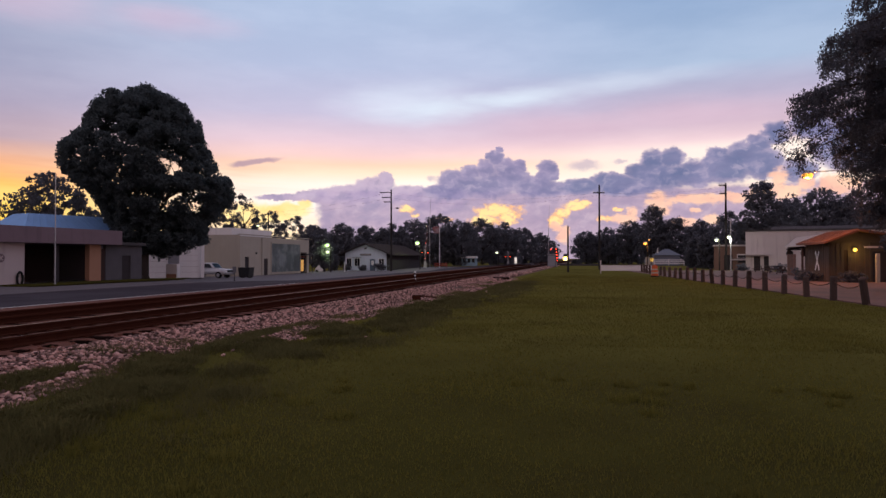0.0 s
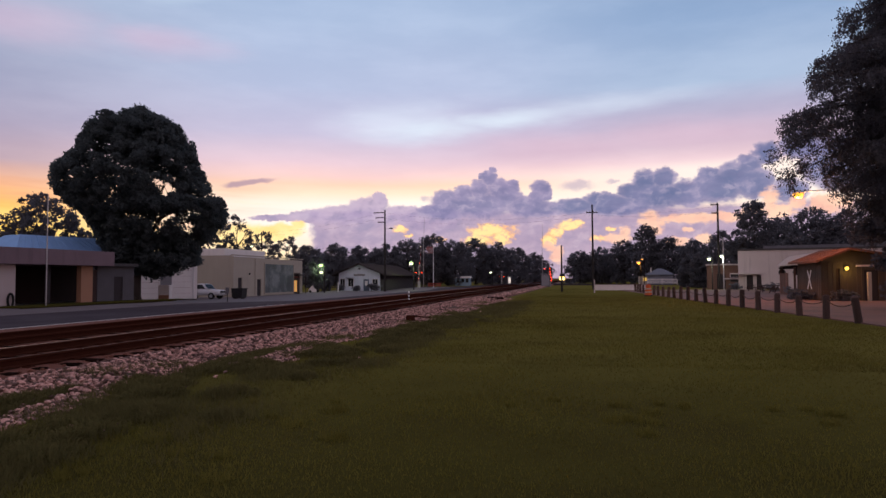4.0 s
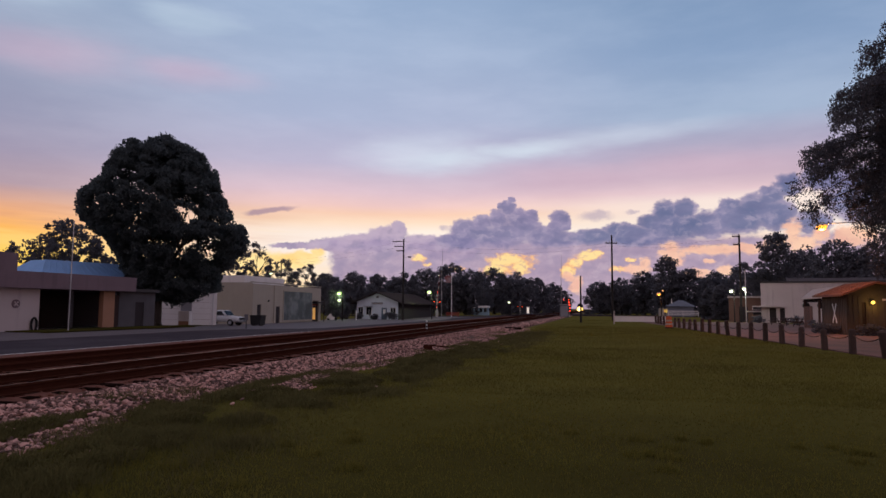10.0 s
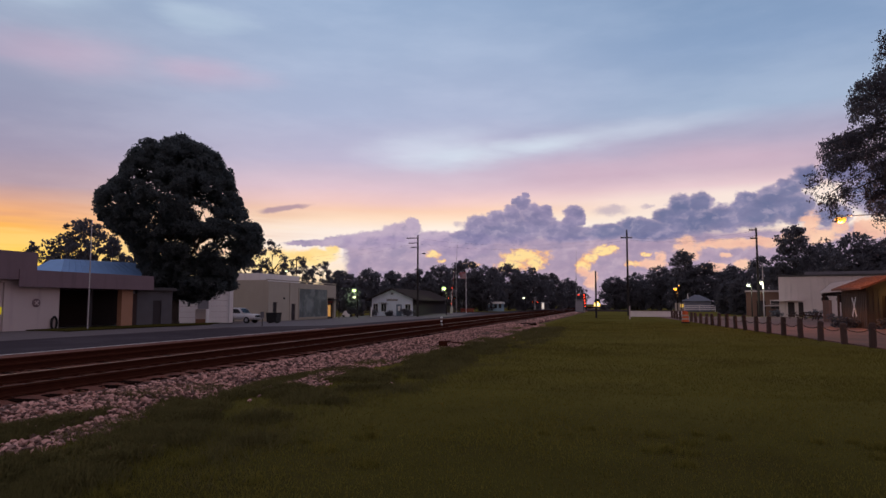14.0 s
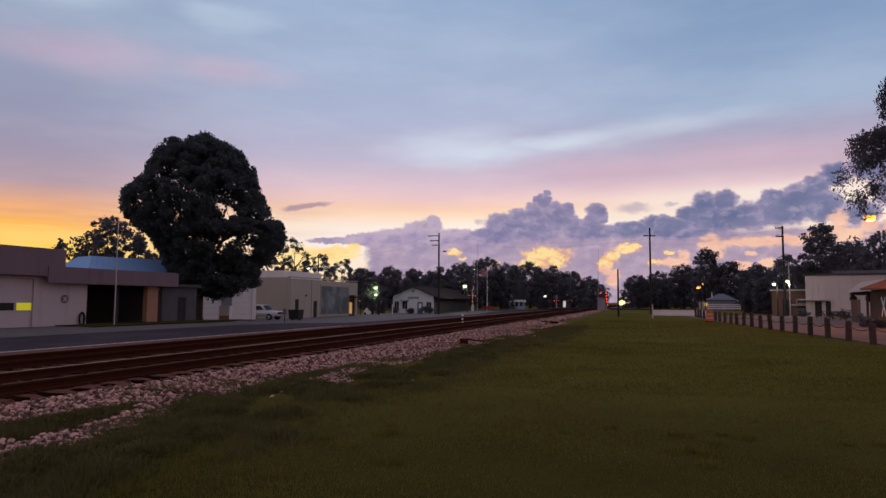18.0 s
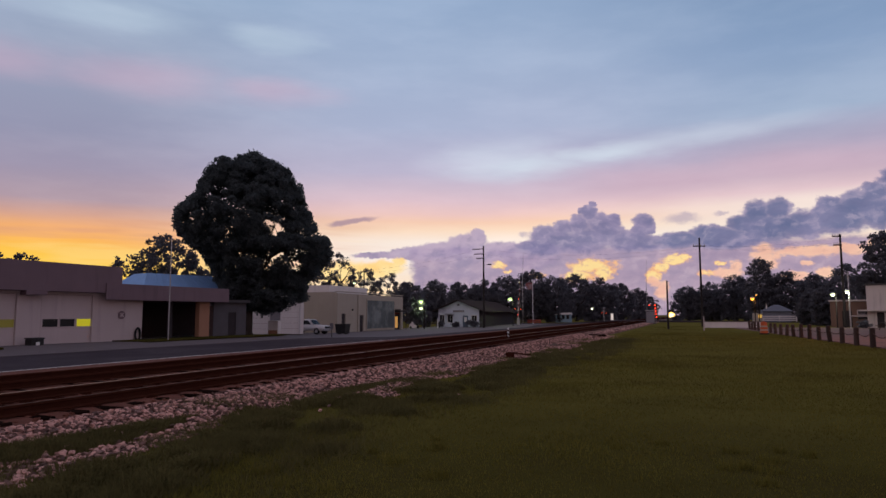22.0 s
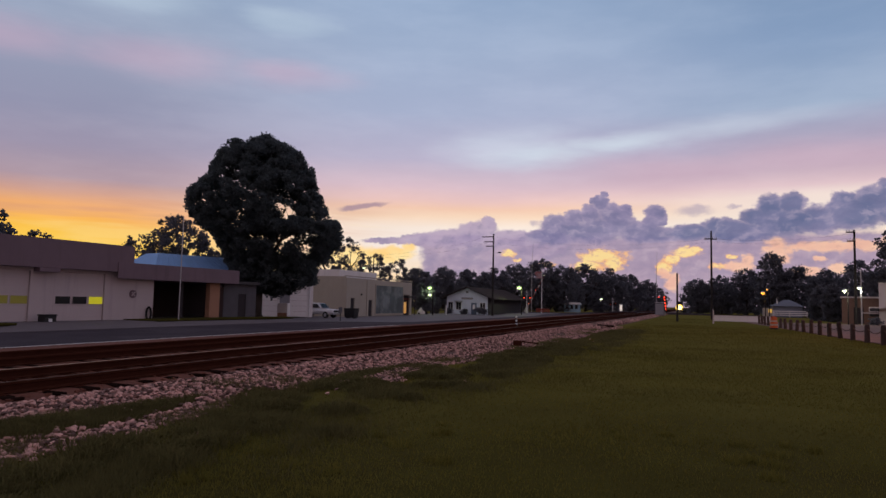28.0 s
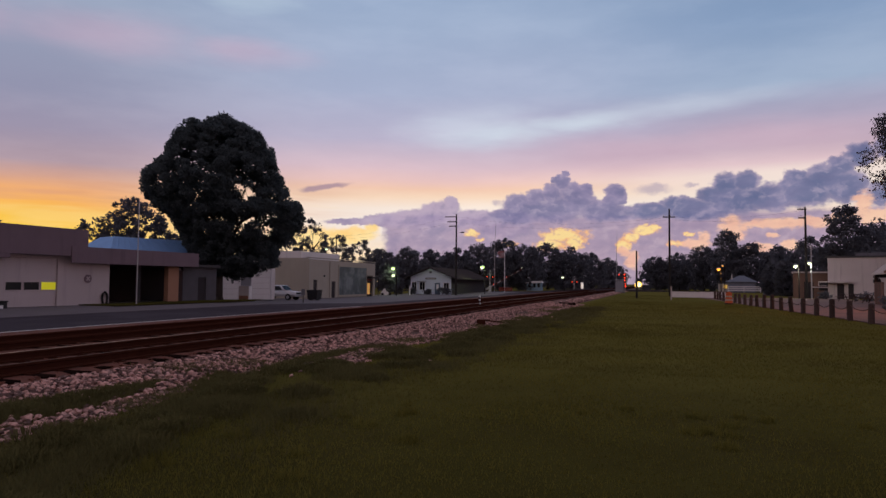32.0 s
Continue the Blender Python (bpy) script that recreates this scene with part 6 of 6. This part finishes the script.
debris = base("broken_tie", LINE @ pose(-6.6, 51, 0.08, 0, 3, 40), "discarded piece of dark timber tie by the track", "timber")
part("timber", box(bmesh.new(), -0.7, 0.7, -0.11, 0.11, -0.05, 0.13, 0.03), TIE, debris)


# ---- locomotive with its headlamps ----
def locomotive():
    l = base("locomotive", Matrix.Translation(polar(-10.46, 430)) @ pose(0, 0, 0, 0, 0, RZ), "dark locomotive far down the line with blazing headlamps", "locomotive")
    body = bmesh.new()
    prism(body, [(-1.5, 1.3), (1.5, 1.3), (1.5, 3.9), (0.9, 4.5), (-0.9, 4.5), (-1.5, 3.9)], 2.4, 18)
    part("body", body, BLACKMETAL, l)
    part("nose", box(bmesh.new(), -1.1, 1.1, 0.6, 2.396, 1.3, 3.0, 0.1), BLACKMETAL, l)
    part("underframe", box(bmesh.new(), -1.5, 1.5, 0.2, 18, 0.95, 1.296), BLACKMETAL, l)
    part("plow", box(bmesh.new(), -1.4, 1.4, 0.0, 0.196, 0.5, 1.2, 0.04), BLACKMETAL, l)
    for s in (-0.6, 0.6):
        part("windshield", box(bmesh.new(), s - 0.5, s + 0.5, 2.35, 2.394, 3.1, 3.8), GLASS, l)
    for y in (2.5, 5.0, 12, 14.5):
        for s in (-0.75, 0.75):
            part("wheel", rod(bmesh.new(), (s - 0.06, y, 0.89), (s + 0.06, y, 0.89), 0.46, 0.46, 16), RAIL, l)
    # oversized discs: the lamp's glare is built into their width and glow
    head = part("headlamp", rod(bmesh.new(), (0, -0.05, 1.2), (0, 0.15, 1.2), 1.8, 1.6, 24), HEADGLARE, l, "yellow disc the width of the headlamp glare")
    part("lamp_core", rod(bmesh.new(), (0, -0.09, 1.2), (0, -0.051, 1.2), 1.3, 1.3, 20), HEADLAMP, head, "bright core of the headlamp glare")
    part("ditch_lamp", rod(bmesh.new(), (1.25, 0.1, 1.5), (1.25, 0.18, 1.5), 0.16, 0.16, 12), AMBER, l)
    return l


train = locomotive()


# ---- chain fence along the sandy lane ----
def chain_fence():
    fence = base("chain_fence", pose(15.05, 23.7, 0), "row of squat brown timber posts linked by sagging chains", "fence")
    rng = random.Random(17)
    spots = []
    for i in range(23):
        y = i * 2.48
        x = 0.115 * y + 0.0007 * y * y
        lean = (rng.uniform(-2.5, 2.5), rng.uniform(-3, 3))
        if i == 0:
            lean = (2, -9)
        if i in (8, 13):
            lean = (lean[0], rng.choice((-6, 5)))
        h = rng.uniform(0.86, 0.98)
        spots.append((x, y, lean, h))
        bm = bmesh.new()
        rod(bm, (0, 0, -0.15), (0, 0, h - 0.06), 0.132, 0.125, 12)
        rod(bm, (0, 0, h - 0.06), (0, 0, h), 0.125, 0.08, 12)
        bmesh.ops.transform(bm, verts=bm.verts, matrix=pose(x, y, 0, lean[0], lean[1], 0))
        part("post", bm, POSTWOOD, fence, "leaning timber post" if i == 0 else "")
    for a, b in zip(spots[:22], spots[1:23]):
        pa = Vector((a[0], a[1], a[3] * 0.78)) + Vector((math.sin(radians(a[2][1])) * 0.6, 0, 0))
        pb = Vector((b[0], b[1], b[3] * 0.78)) + Vector((math.sin(radians(b[2][1])) * 0.6, 0, 0))
        sag = rng.uniform(0.16, 0.28)
        n = 22
        pts = [pa.lerp(pb, k / n) - Vector((0, 0, sag * 4 * (k / n) * (1 - k / n))) for k in range(n + 1)]
        part("chain", tube(pts, [0.028 if k % 2 else 0.016 for k in range(n + 1)], 5), CHAIN, fence)


chain_fence()


def barrel(p):
    b = base("traffic_barrel", Matrix.Translation(p), "orange traffic barrel with pale bands at the end of the fence", "traffic barrel")
    z = 0.0
    for i, (h, r, mat) in enumerate(((0.1, 0.36, RUBBER), (0.2, 0.31, ORANGE), (0.13, 0.295, CREAM), (0.17, 0.285, ORANGE), (0.13, 0.275, CREAM), (0.27, 0.26, ORANGE))):
        part(("base_ring", "band", "pale_band")[0 if i == 0 else 2 if mat is CREAM else 1], rod(bmesh.new(), (0, 0, z), (0, 0, z + h - 0.003), r, r * 0.96, 18), mat, b)
        z += h
    part("handle", box(bmesh.new(), -0.12, 0.12, -0.03, 0.03, z, z + 0.07, 0.02), ORANGE, b)


barrel(polar(-17.65, 62))

wp = base("white_marker_post", Matrix.Translation(polar(-13.35, 75)), "slim white marker post standing in the grass", "post")
part("post", box(bmesh.new(), -0.06, 0.06, -0.05, 0.05, -0.1, 1.4, 0.02), PINKWHITE, wp)
part("cap", box(bmesh.new(), -0.08, 0.08, -0.07, 0.07, 1.404, 1.45), PINKWHITE, wp)

wp2 = base("white_marker_post", Matrix.Translation(on_street(polar(8.35, 119))), "slim white post at the street edge before the depot", "post")
part("post", rod(bmesh.new(), (0, 0, -0.1), (0, 0, 1.6), 0.09, 0.08, 10), WHITEMETAL, wp2)
part("cap", ball(bmesh.new(), (0, 0, 1.62), 0.1, sub=1), WHITEMETAL, wp2)

low = base("low_white_wall", Matrix.Translation(polar(-13.4, 91)) @ pose(0, 0, 0, 0, 0, -21.6), "long low white wall beyond the grass", "wall")
for i in range(4):
    part("wall_panel", box(bmesh.new(), i * 1.6, (i + 1) * 1.6 - 0.01, 0, 0.2, -0.1, 0.74), WHITE, low)
part("wall_coping", box(bmesh.new(), -0.05, 6.45, -0.05, 0.25, 0.743, 0.80), CONCRETE, low)


barrier = base("road_barrier", Matrix.Translation(polar(0.15, 148, LOW - 0.2)) @ pose(0, 0, 0, 0, 0, -4), "low faded red barrier by the flagpole", "barrier")
for z in (0.35, 0.75):
    part("rail_board", box(bmesh.new(), -1.5, 1.5, -0.04, 0.04, z, z + 0.28, 0.01), REDBOX, barrier)
for x in (-1.2, 0.0, 1.2):
    part("upright", box(bmesh.new(), x - 0.06, x + 0.06, 0.044, 0.16, -0.05, 1.05), REDBOX, barrier)


mower = base("covered_mower", Matrix.Translation(on_street(polar(10.4, 116))) @ pose(0, 0, 0, 0, 0, 10), "small machine under a white cover parked at the street edge", "mower")
part("cover", prism(bmesh.new(), [(-0.85, 0.12), (0.45, 0.12), (0.5, 0.5), (0.05, 0.75), (-0.1, 1.15), (-0.3, 1.15), (-0.8, 0.55)], -0.4, 0.4), WHITE, mower)
for x in (-0.55, 0.7):
    part("wheel", rod(bmesh.new(), (x, -0.42, 0.22), (x, 0.42, 0.22), 0.22, 0.22, 14), RUBBER, mower)
part("deck", box(bmesh.new(), 0.45, 0.95, -0.35, 0.35, 0.25, 0.42, 0.03), BLACKMETAL, mower)


# ---- far side of the lane ----
def spire_house():
    h = base("white_spired_house", Matrix.Translation(polar(-18.6, 158)) @ pose(0, 0, 0, 0, 0, -14), "white house with a steep hipped roof and small spire", "house")
    # white boards and roof dimmed and blued, haze put into their colours
    part("wall", wall(-2.7, 2.7, 0, 6, 0, 2.3, []), material("dusky_white_boards", (0.20, 0.22, 0.27), 0.8, 0.15, 1.0, 0.1, 20), h)
    bm = bmesh.new()
    v = [bm.verts.new(c) for c in ((-3.1, -0.5, 2.304), (3.1, -0.5, 2.304), (3.1, 6.5, 2.304), (-3.1, 6.5, 2.304), (-0.3, 3, 3.7), (0.7, 3, 3.7))]
    for f in ((0, 1, 5, 4), (1, 2, 5), (2, 3, 4, 5), (3, 0, 4), (3, 2, 1, 0)):
        bm.faces.new([v[i] for i in f])
    part("roof", bm, material("grey_white_roof", (0.115, 0.125, 0.155), 0.7, 0.15, 1.5, 0.2, 20), h)
    part("spire", rod(bmesh.new(), (-1.9, 1, 2.5), (-1.9, 1, 4.1), 0.22, 0.03, 6), WHITE, h)
    for z in (0.35, 0.75, 1.15):
        part("porch_rail", box(bmesh.new(), -2.9, 3.6, -1.3, -1.22, z, z + 0.2), WHITE, h, "white horizontal porch rail")
    for x in (-2.8, 0.3, 3.5):
        part("rail_post", box(bmesh.new(), x - 0.07, x + 0.07, -1.215, -1.1, -0.1, 1.45), WHITE, h)
    part("porch", box(bmesh.new(), -4.6, -2.704, 0.3, 3.0, 0, 1.9), CREAM, h)
    part("porch_lamp", box(bmesh.new(), -3.6, -2.9, 0.27, 0.296, 0.9, 1.6), glow("porch_glow", (1.0, 0.62, 0.12), 0.4), h, "yellow-lit porch")


spire_house()


def brick_building():
    p = polar(-22.15, 101)
    b = base("brick_building", Matrix.Translation(p) @ pose(0, 0, 0, 0, 0, -23), "low brown brick building with a pale roof edge", "building")
    holes = [(1.3, 2.4, 0, 2.1), (3.0, 4.2, 1.0, 2.1)]
    part("front_wall", wall(0, 5.2, 0, 0.3, 0, 3.3, holes), BRICK, b)
    part("side_wall", box(bmesh.new(), 0, 0.3, 0.304, 8, 0, 3.3), BRICK, b)
    part("roof_edge", box(bmesh.new(), -0.15, 5.3, -0.2, 8, 3.304, 3.5), PINKWHITE, b)
    part("belt_course", box(bmesh.new(), 2.2, 5.2, -0.35, -0.004, 1.35, 1.5), PINKWHITE, b)
    part("door", box(bmesh.new(), 1.3, 2.4, 0.15, 0.2, 0, 2.1), DARKWALL, b)
    win = part("window_frame", wall(2.95, 4.25, -0.03, -0.004, 1.6, 2.2, [(3.05, 4.15, 1.66, 2.14)]), PINKWHITE, b)
    part("pane", box(bmesh.new(), 3.05, 4.15, 0.1, 0.12, 1.0, 2.1), GLASS, win)


brick_building()


def white_block():
    c = polar(-24.45, 98.5)
    w = base("white_warehouse", Matrix.Translation(c) @ pose(0, 0, 0, 0, 0, -27), "large plain white block building with a dark flat roof edge", "building")
    part("front_wall", wall(0, 19, 0, 0.3, 0, 5.2, [(1.0, 2.8, 0, 1.9), (9.2, 10.2, 0, 2.1)]), PINKWHITE, w)
    part("side_wall", box(bmesh.new(), 0, 0.3, 0.304, 16, 0, 5.2), PINKWHITE, w)
    part("end_wall", box(bmesh.new(), 18.7, 19, 0.304, 16, 0, 5.2), PINKWHITE, w)
    for x in (2.0, 5.5, 9.0, 12.5, 16.0):
        part("pilaster", box(bmesh.new(), x - 0.22, x + 0.22, -0.12, -0.004, 0, 5.0), PINKWHITE, w)
    part("roof_edge", box(bmesh.new(), -0.1, 19.1, -0.12, 0.4, 5.204, 5.42), ROOFGREY, w)
    part("roof", box(bmesh.new(), 0.304, 18.69, 0.404, 16, 5.0, 5.2), ROOFGREY, w)
    part("upper_roof", box(bmesh.new(), 3.0, 19, 7, 15.9, 5.204, 6.1), GREYWALL, w)
    part("awning", box(bmesh.new(), -0.9, 2.6, -1.0, -0.124, 2.05, 2.2), PINKWHITE, w, "flat white awning over the side door")
    part("door", box(bmesh.new(), 1.0, 2.8, 0.1, 0.16, 0, 1.9), DARKWALL, w)
    part("rear_door", box(bmesh.new(), 9.2, 10.2, 0.1, 0.16, 0, 2.1), DARKWALL, w)
    part("wall_sign", box(bmesh.new(), 6.4, 7.7, -0.06, -0.004, 3.55, 4.1), REDBOX, w, "faded red wall sign, unreadable")


white_block()


def brown_house():
    p = polar(-30.1, 52.5)
    b = base("brown_cabin", Matrix.Translation(p) @ pose(0, 0, 0, 0, 0, -10), "brown board-sided cabin with a rust-red roof and a lit wall lamp", "house")
    part("front_wall", wall(0, 6.4, 0, 0.2, 0, 2.7, [(0.95, 1.2, 0.0, 2.2), (2.7, 3.6, 0, 2.1)]), BROWNWOOD, b)
    for i in range(21):
        x = 0.15 + i * 0.3
        if not (0.9 < x < 1.25 or 2.6 < x < 3.7):
            part("batten", box(bmesh.new(), x - 0.025, x + 0.025, -0.03, -0.003, 0.05, 2.65), BROWNWOOD, b)
    part("gable_wall", box(bmesh.new(), 0, 0.2, 0.204, 4.4, 0, 2.7), BROWNWOOD, b)
    for i in range(14):
        part("batten", box(bmesh.new(), -0.03, -0.003, 0.3 + i * 0.3, 0.35 + i * 0.3, 0.05, 2.65), BROWNWOOD, b)
    part("rear_wall", box(bmesh.new(), 0.204, 6.4, 4.2, 4.4, 0, 2.7), BROWNWOOD, b)
    part("far_wall", box(bmesh.new(), 6.2, 6.4, 0.204, 4.196, 0, 2.7), BROWNWOOD, b)
    part("front_gable", prism(bmesh.new(), [(0.0, 2.704), (6.4, 2.704), (1.7, 3.42)], 0.0, 0.2), BROWNWOOD, b)
    part("roof_slope", prism(bmesh.new(), [(-0.5, 2.60), (1.7, 3.46), (1.7, 3.60), (-0.5, 2.74)], -0.6, 4.9), ROOFRUST, b)
    part("roof_slope", prism(bmesh.new(), [(6.9, 2.60), (1.704, 3.46), (1.704, 3.60), (6.9, 2.74)], -0.6, 4.9), ROOFRUST, b)
    for k in range(9):
        part("roof_rib", tube([(-0.48, -0.4 + k * 0.6, 2.76), (1.66, -0.4 + k * 0.6, 3.60)], 0.03, 4), ROOFRUST, b)
    part("door", box(bmesh.new(), 2.7, 3.6, 0.08, 0.14, 0, 2.1), DARKWALL, b)
    part("dark_slot", box(bmesh.new(), 0.95, 1.2, 0.08, 0.12, 0, 2.2), BLACKIN, b)
    part("white_post", box(bmesh.new(), 2.4, 2.62, -1.3, -1.1, 0.0, 1.95, 0.02), CREAM, b)
    part("sign_board", box(bmesh.new(), 2.0, 3.3, -0.55, -0.5, 2.32, 2.44), PINKWHITE, b)
    part("lamp_plate", box(bmesh.new(), 1.42, 1.70, -0.06, -0.004, 2.0, 2.45), BLACKMETAL, b)
    part("wall_lamp", ball(bmesh.new(), (1.56, -0.2, 2.2), 0.12), WARMLAMP, b, "lit yellow wall lamp", True)
    for a in (28, -28):
        x = box(bmesh.new(), -0.045, -0.032, -0.07, 0.07, -0.75, 0.75)
        bmesh.ops.transform(x, verts=x.verts, matrix=pose(0 - 0.008 * (a > 0), 2.0, 1.45, a, 0, 0))
        part("white_brace", x, WHITEMETAL, b, "white diagonal cross board")
    for x in (4.0, 5.1):
        win = part("window_frame", wall(x, x + 0.9, -0.06, -0.035, 0.9, 2.0, [(x + 0.08, x + 0.82, 0.98, 1.92)]), BROWNWOOD, b)
        part("pane", box(bmesh.new(), x + 0.08, x + 0.82, -0.05, -0.04, 0.98, 1.92), GLASS, win)
    l = new("wall_lamp_light", bpy.data.lights.new("wall_lamp_light", "POINT"))
    l.data.energy, l.data.color, l.data.shadow_soft_size = 19, (1, 0.62, 0.14), 0.12
    l.matrix_basis = b.matrix_basis @ pose(1.56, -0.62, 2.05)
    rng = random.Random(77)
    for k, (x, y, r) in enumerate(((0.9, -0.9, 0.5), (1.5, -1.0, 0.4), (-0.6, 1.2, 0.5), (-0.7, 2.8, 0.45))):
        s = base("shrub", b.matrix_basis @ pose(x, y, 0), "low dark shrub against the cabin wall", "shrub", "cabin shrubs")
        cs = [(rng.gauss(0, r * 0.5), rng.gauss(0, r * 0.4), r * rng.uniform(0.2, 1.3)) for _ in range(26)]
        shell("foliage", leaf_mesh("foliage", leaves(cs, 30, 0.22, 0.12, rng)), LEAF_FAR, s)
        part("stem", rod(bmesh.new(), (0, 0, -0.05), (0, 0, r), 0.04, 0.02, 6), BARK, s)


brown_house()


# pale sheet with the lamp's pinkish light put into the colour
PALESHEET = material("pale_sheet_roofing", (0.40, 0.31, 0.28), 0.7, 0.2, 1.0, 0.1, 20, stain=0.4)


PORCHRED = material("red_brown_boards", (0.12, 0.052, 0.04), 0.85, 0.25, 2, 0.2, 25, per_piece=0.3)


def pavilion():
    p, q = polar(-28.0, 72), polar(-30.2, 60)
    way = q - p
    turn = math.degrees(math.atan2(way.y, way.x)) - 90
    length = way.length
    s = base("pavilion", Matrix.Translation(p) @ pose(0, 0, 0, 0, 0, turn), "small open pavilion with a pale peaked roof and two round shades", "pavilion")
    for y in (0.1, length * 0.5, length - 0.2):
        for x in (-0.75, 0.75):
            part("corner_post", box(bmesh.new(), x - 0.08, x + 0.08, y - 0.08, y + 0.08, -0.1, 2.55), POSTWOOD, s)
    for e in (-1, 1):
        part("roof_slope", prism(bmesh.new(), [(e * 1.0, 2.65), (e * 0.004, 3.52), (e * 0.004, 3.60), (e * 1.0, 2.73)], -0.3, length + 0.2), PALESHEET, s, "pale sheet roof slope")
    part("gable_infill", prism(bmesh.new(), [(-0.85, 2.56), (0.85, 2.56), (0, 3.45)], -0.05, 0.05), DARKWALL, s)
    part("tie_beam", box(bmesh.new(), -0.9, 0.9, -0.08, 0.08, 2.4, 2.554), DARKWALL, s)
    for x in (-0.62, 0.62):
        part("round_shade", rod(bmesh.new(), (x, -0.2, 2.1), (x, 0.1, 2.1), 0.3, 0.3, 14), BLACKMETAL, s)
    for i in range(9):
        part("back_board", box(bmesh.new(), 0.86, 0.9, 0.3 + i * 0.42, 0.68 + i * 0.42, 0.05, 2.0), PORCHRED, s, "weathered red-brown board")


pavilion()


def picnic_table(m, label):
    t = base("picnic_table", m, label, "picnic table", "picnic tables")
    for i in range(4):
        part("top_plank", box(bmesh.new(), -0.9, 0.9, -0.38 + i * 0.19, -0.2 + i * 0.19, 0.72, 0.76, 0.006), POSTWOOD, t)
    for e in (-1, 1):
        part("bench", box(bmesh.new(), -0.9, 0.9, e * 0.72 - 0.13, e * 0.72 + 0.13, 0.42, 0.46, 0.006), POSTWOOD, t)
        for x in (-0.62, 0.62):
            part("leg", rod(bmesh.new(), (x, e * 0.6, 0), (x, e * 0.22, 0.72), 0.045, 0.045, 6), POSTWOOD, t)
    for x in (-0.62, 0.62):
        part("cross_bar", box(bmesh.new(), x - 0.03, x + 0.03, -0.8, 0.8, 0.36, 0.418), POSTWOOD, t)


for az, d, turn in ((-25.7, 84, 20), (-26.5, 80, -15), (-27.2, 76, 40)):
    picnic_table(Matrix.Translation(polar(az, d, 0.025)) @ pose(0, 0, 0, 0, 0, turn), "brown timber picnic table beside the white warehouse")


def roadside_clutter():
    rng = random.Random(29)
    for i, (az, d, w, h) in enumerate(((-26.9, 84, 0.9, 0.8), (-28.5, 66, 1.0, 0.6), (-24.3, 92, 1.0, 0.8))):
        s = base("shrub", Matrix.Translation(polar(az, d)), "rough roadside shrub before the white warehouse", "shrub", "roadside shrubs")
        cs = [(rng.gauss(0, w * 0.45), rng.gauss(0, w * 0.4), h * rng.uniform(0.1, 1.1)) for _ in range(24)]
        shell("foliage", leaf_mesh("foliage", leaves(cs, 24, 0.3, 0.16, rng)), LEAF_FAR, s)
        part("stem", rod(bmesh.new(), (0, 0, -0.05), (0, 0, h), 0.05, 0.02, 6), BARK, s)
    p = base("notice_post", Matrix.Translation(polar(-36.1, 25.4)) @ pose(0, 0, 0, 0, 0, -35), "dark timber post carrying a box and a board", "post")
    part("post", box(bmesh.new(), -0.11, 0.11, -0.11, 0.11, -0.1, 1.35, 0.015), POSTWOOD, p)
    part("board", box(bmesh.new(), -0.3, 0.5, -0.16, -0.114, 0.55, 0.78, 0.01), POSTWOOD, p)
    part("letter_box", box(bmesh.new(), -0.24, 0.42, -0.35, -0.164, 1.1, 1.45, 0.03), DARKWALL, p)


roadside_clutter()


# ---- what moves ----
def motions():
    walk(gate_arm, [(t, pose(0, -0.25, 1.1, 0, -a, 0)) for t, a in ((0, 86), (23.6, 86), (24.5, 79), (26.5, 71), (27.2, 68), (28.0, 62), (29.5, 51), (30.0, 45), (30.75, 39), (31.8, 32), (32.0, 30))])
    way = [(0, -10.46, 430), (0.4, -10.58, 429), (13.0, -10.66, 400), (15.5, -10.84, 394), (17.0, -10.93, 390), (20.7, -10.95, 380), (24.0, -10.88, 372), (29.0, -10.80, 362), (30.3, -10.80, 360), (32.0, -10.79, 355)]
    walk(train, [(t, Matrix.Translation(polar(az, d)) @ pose(0, 0, 0, 0, 0, RZ)) for t, az, d in way])


motions()
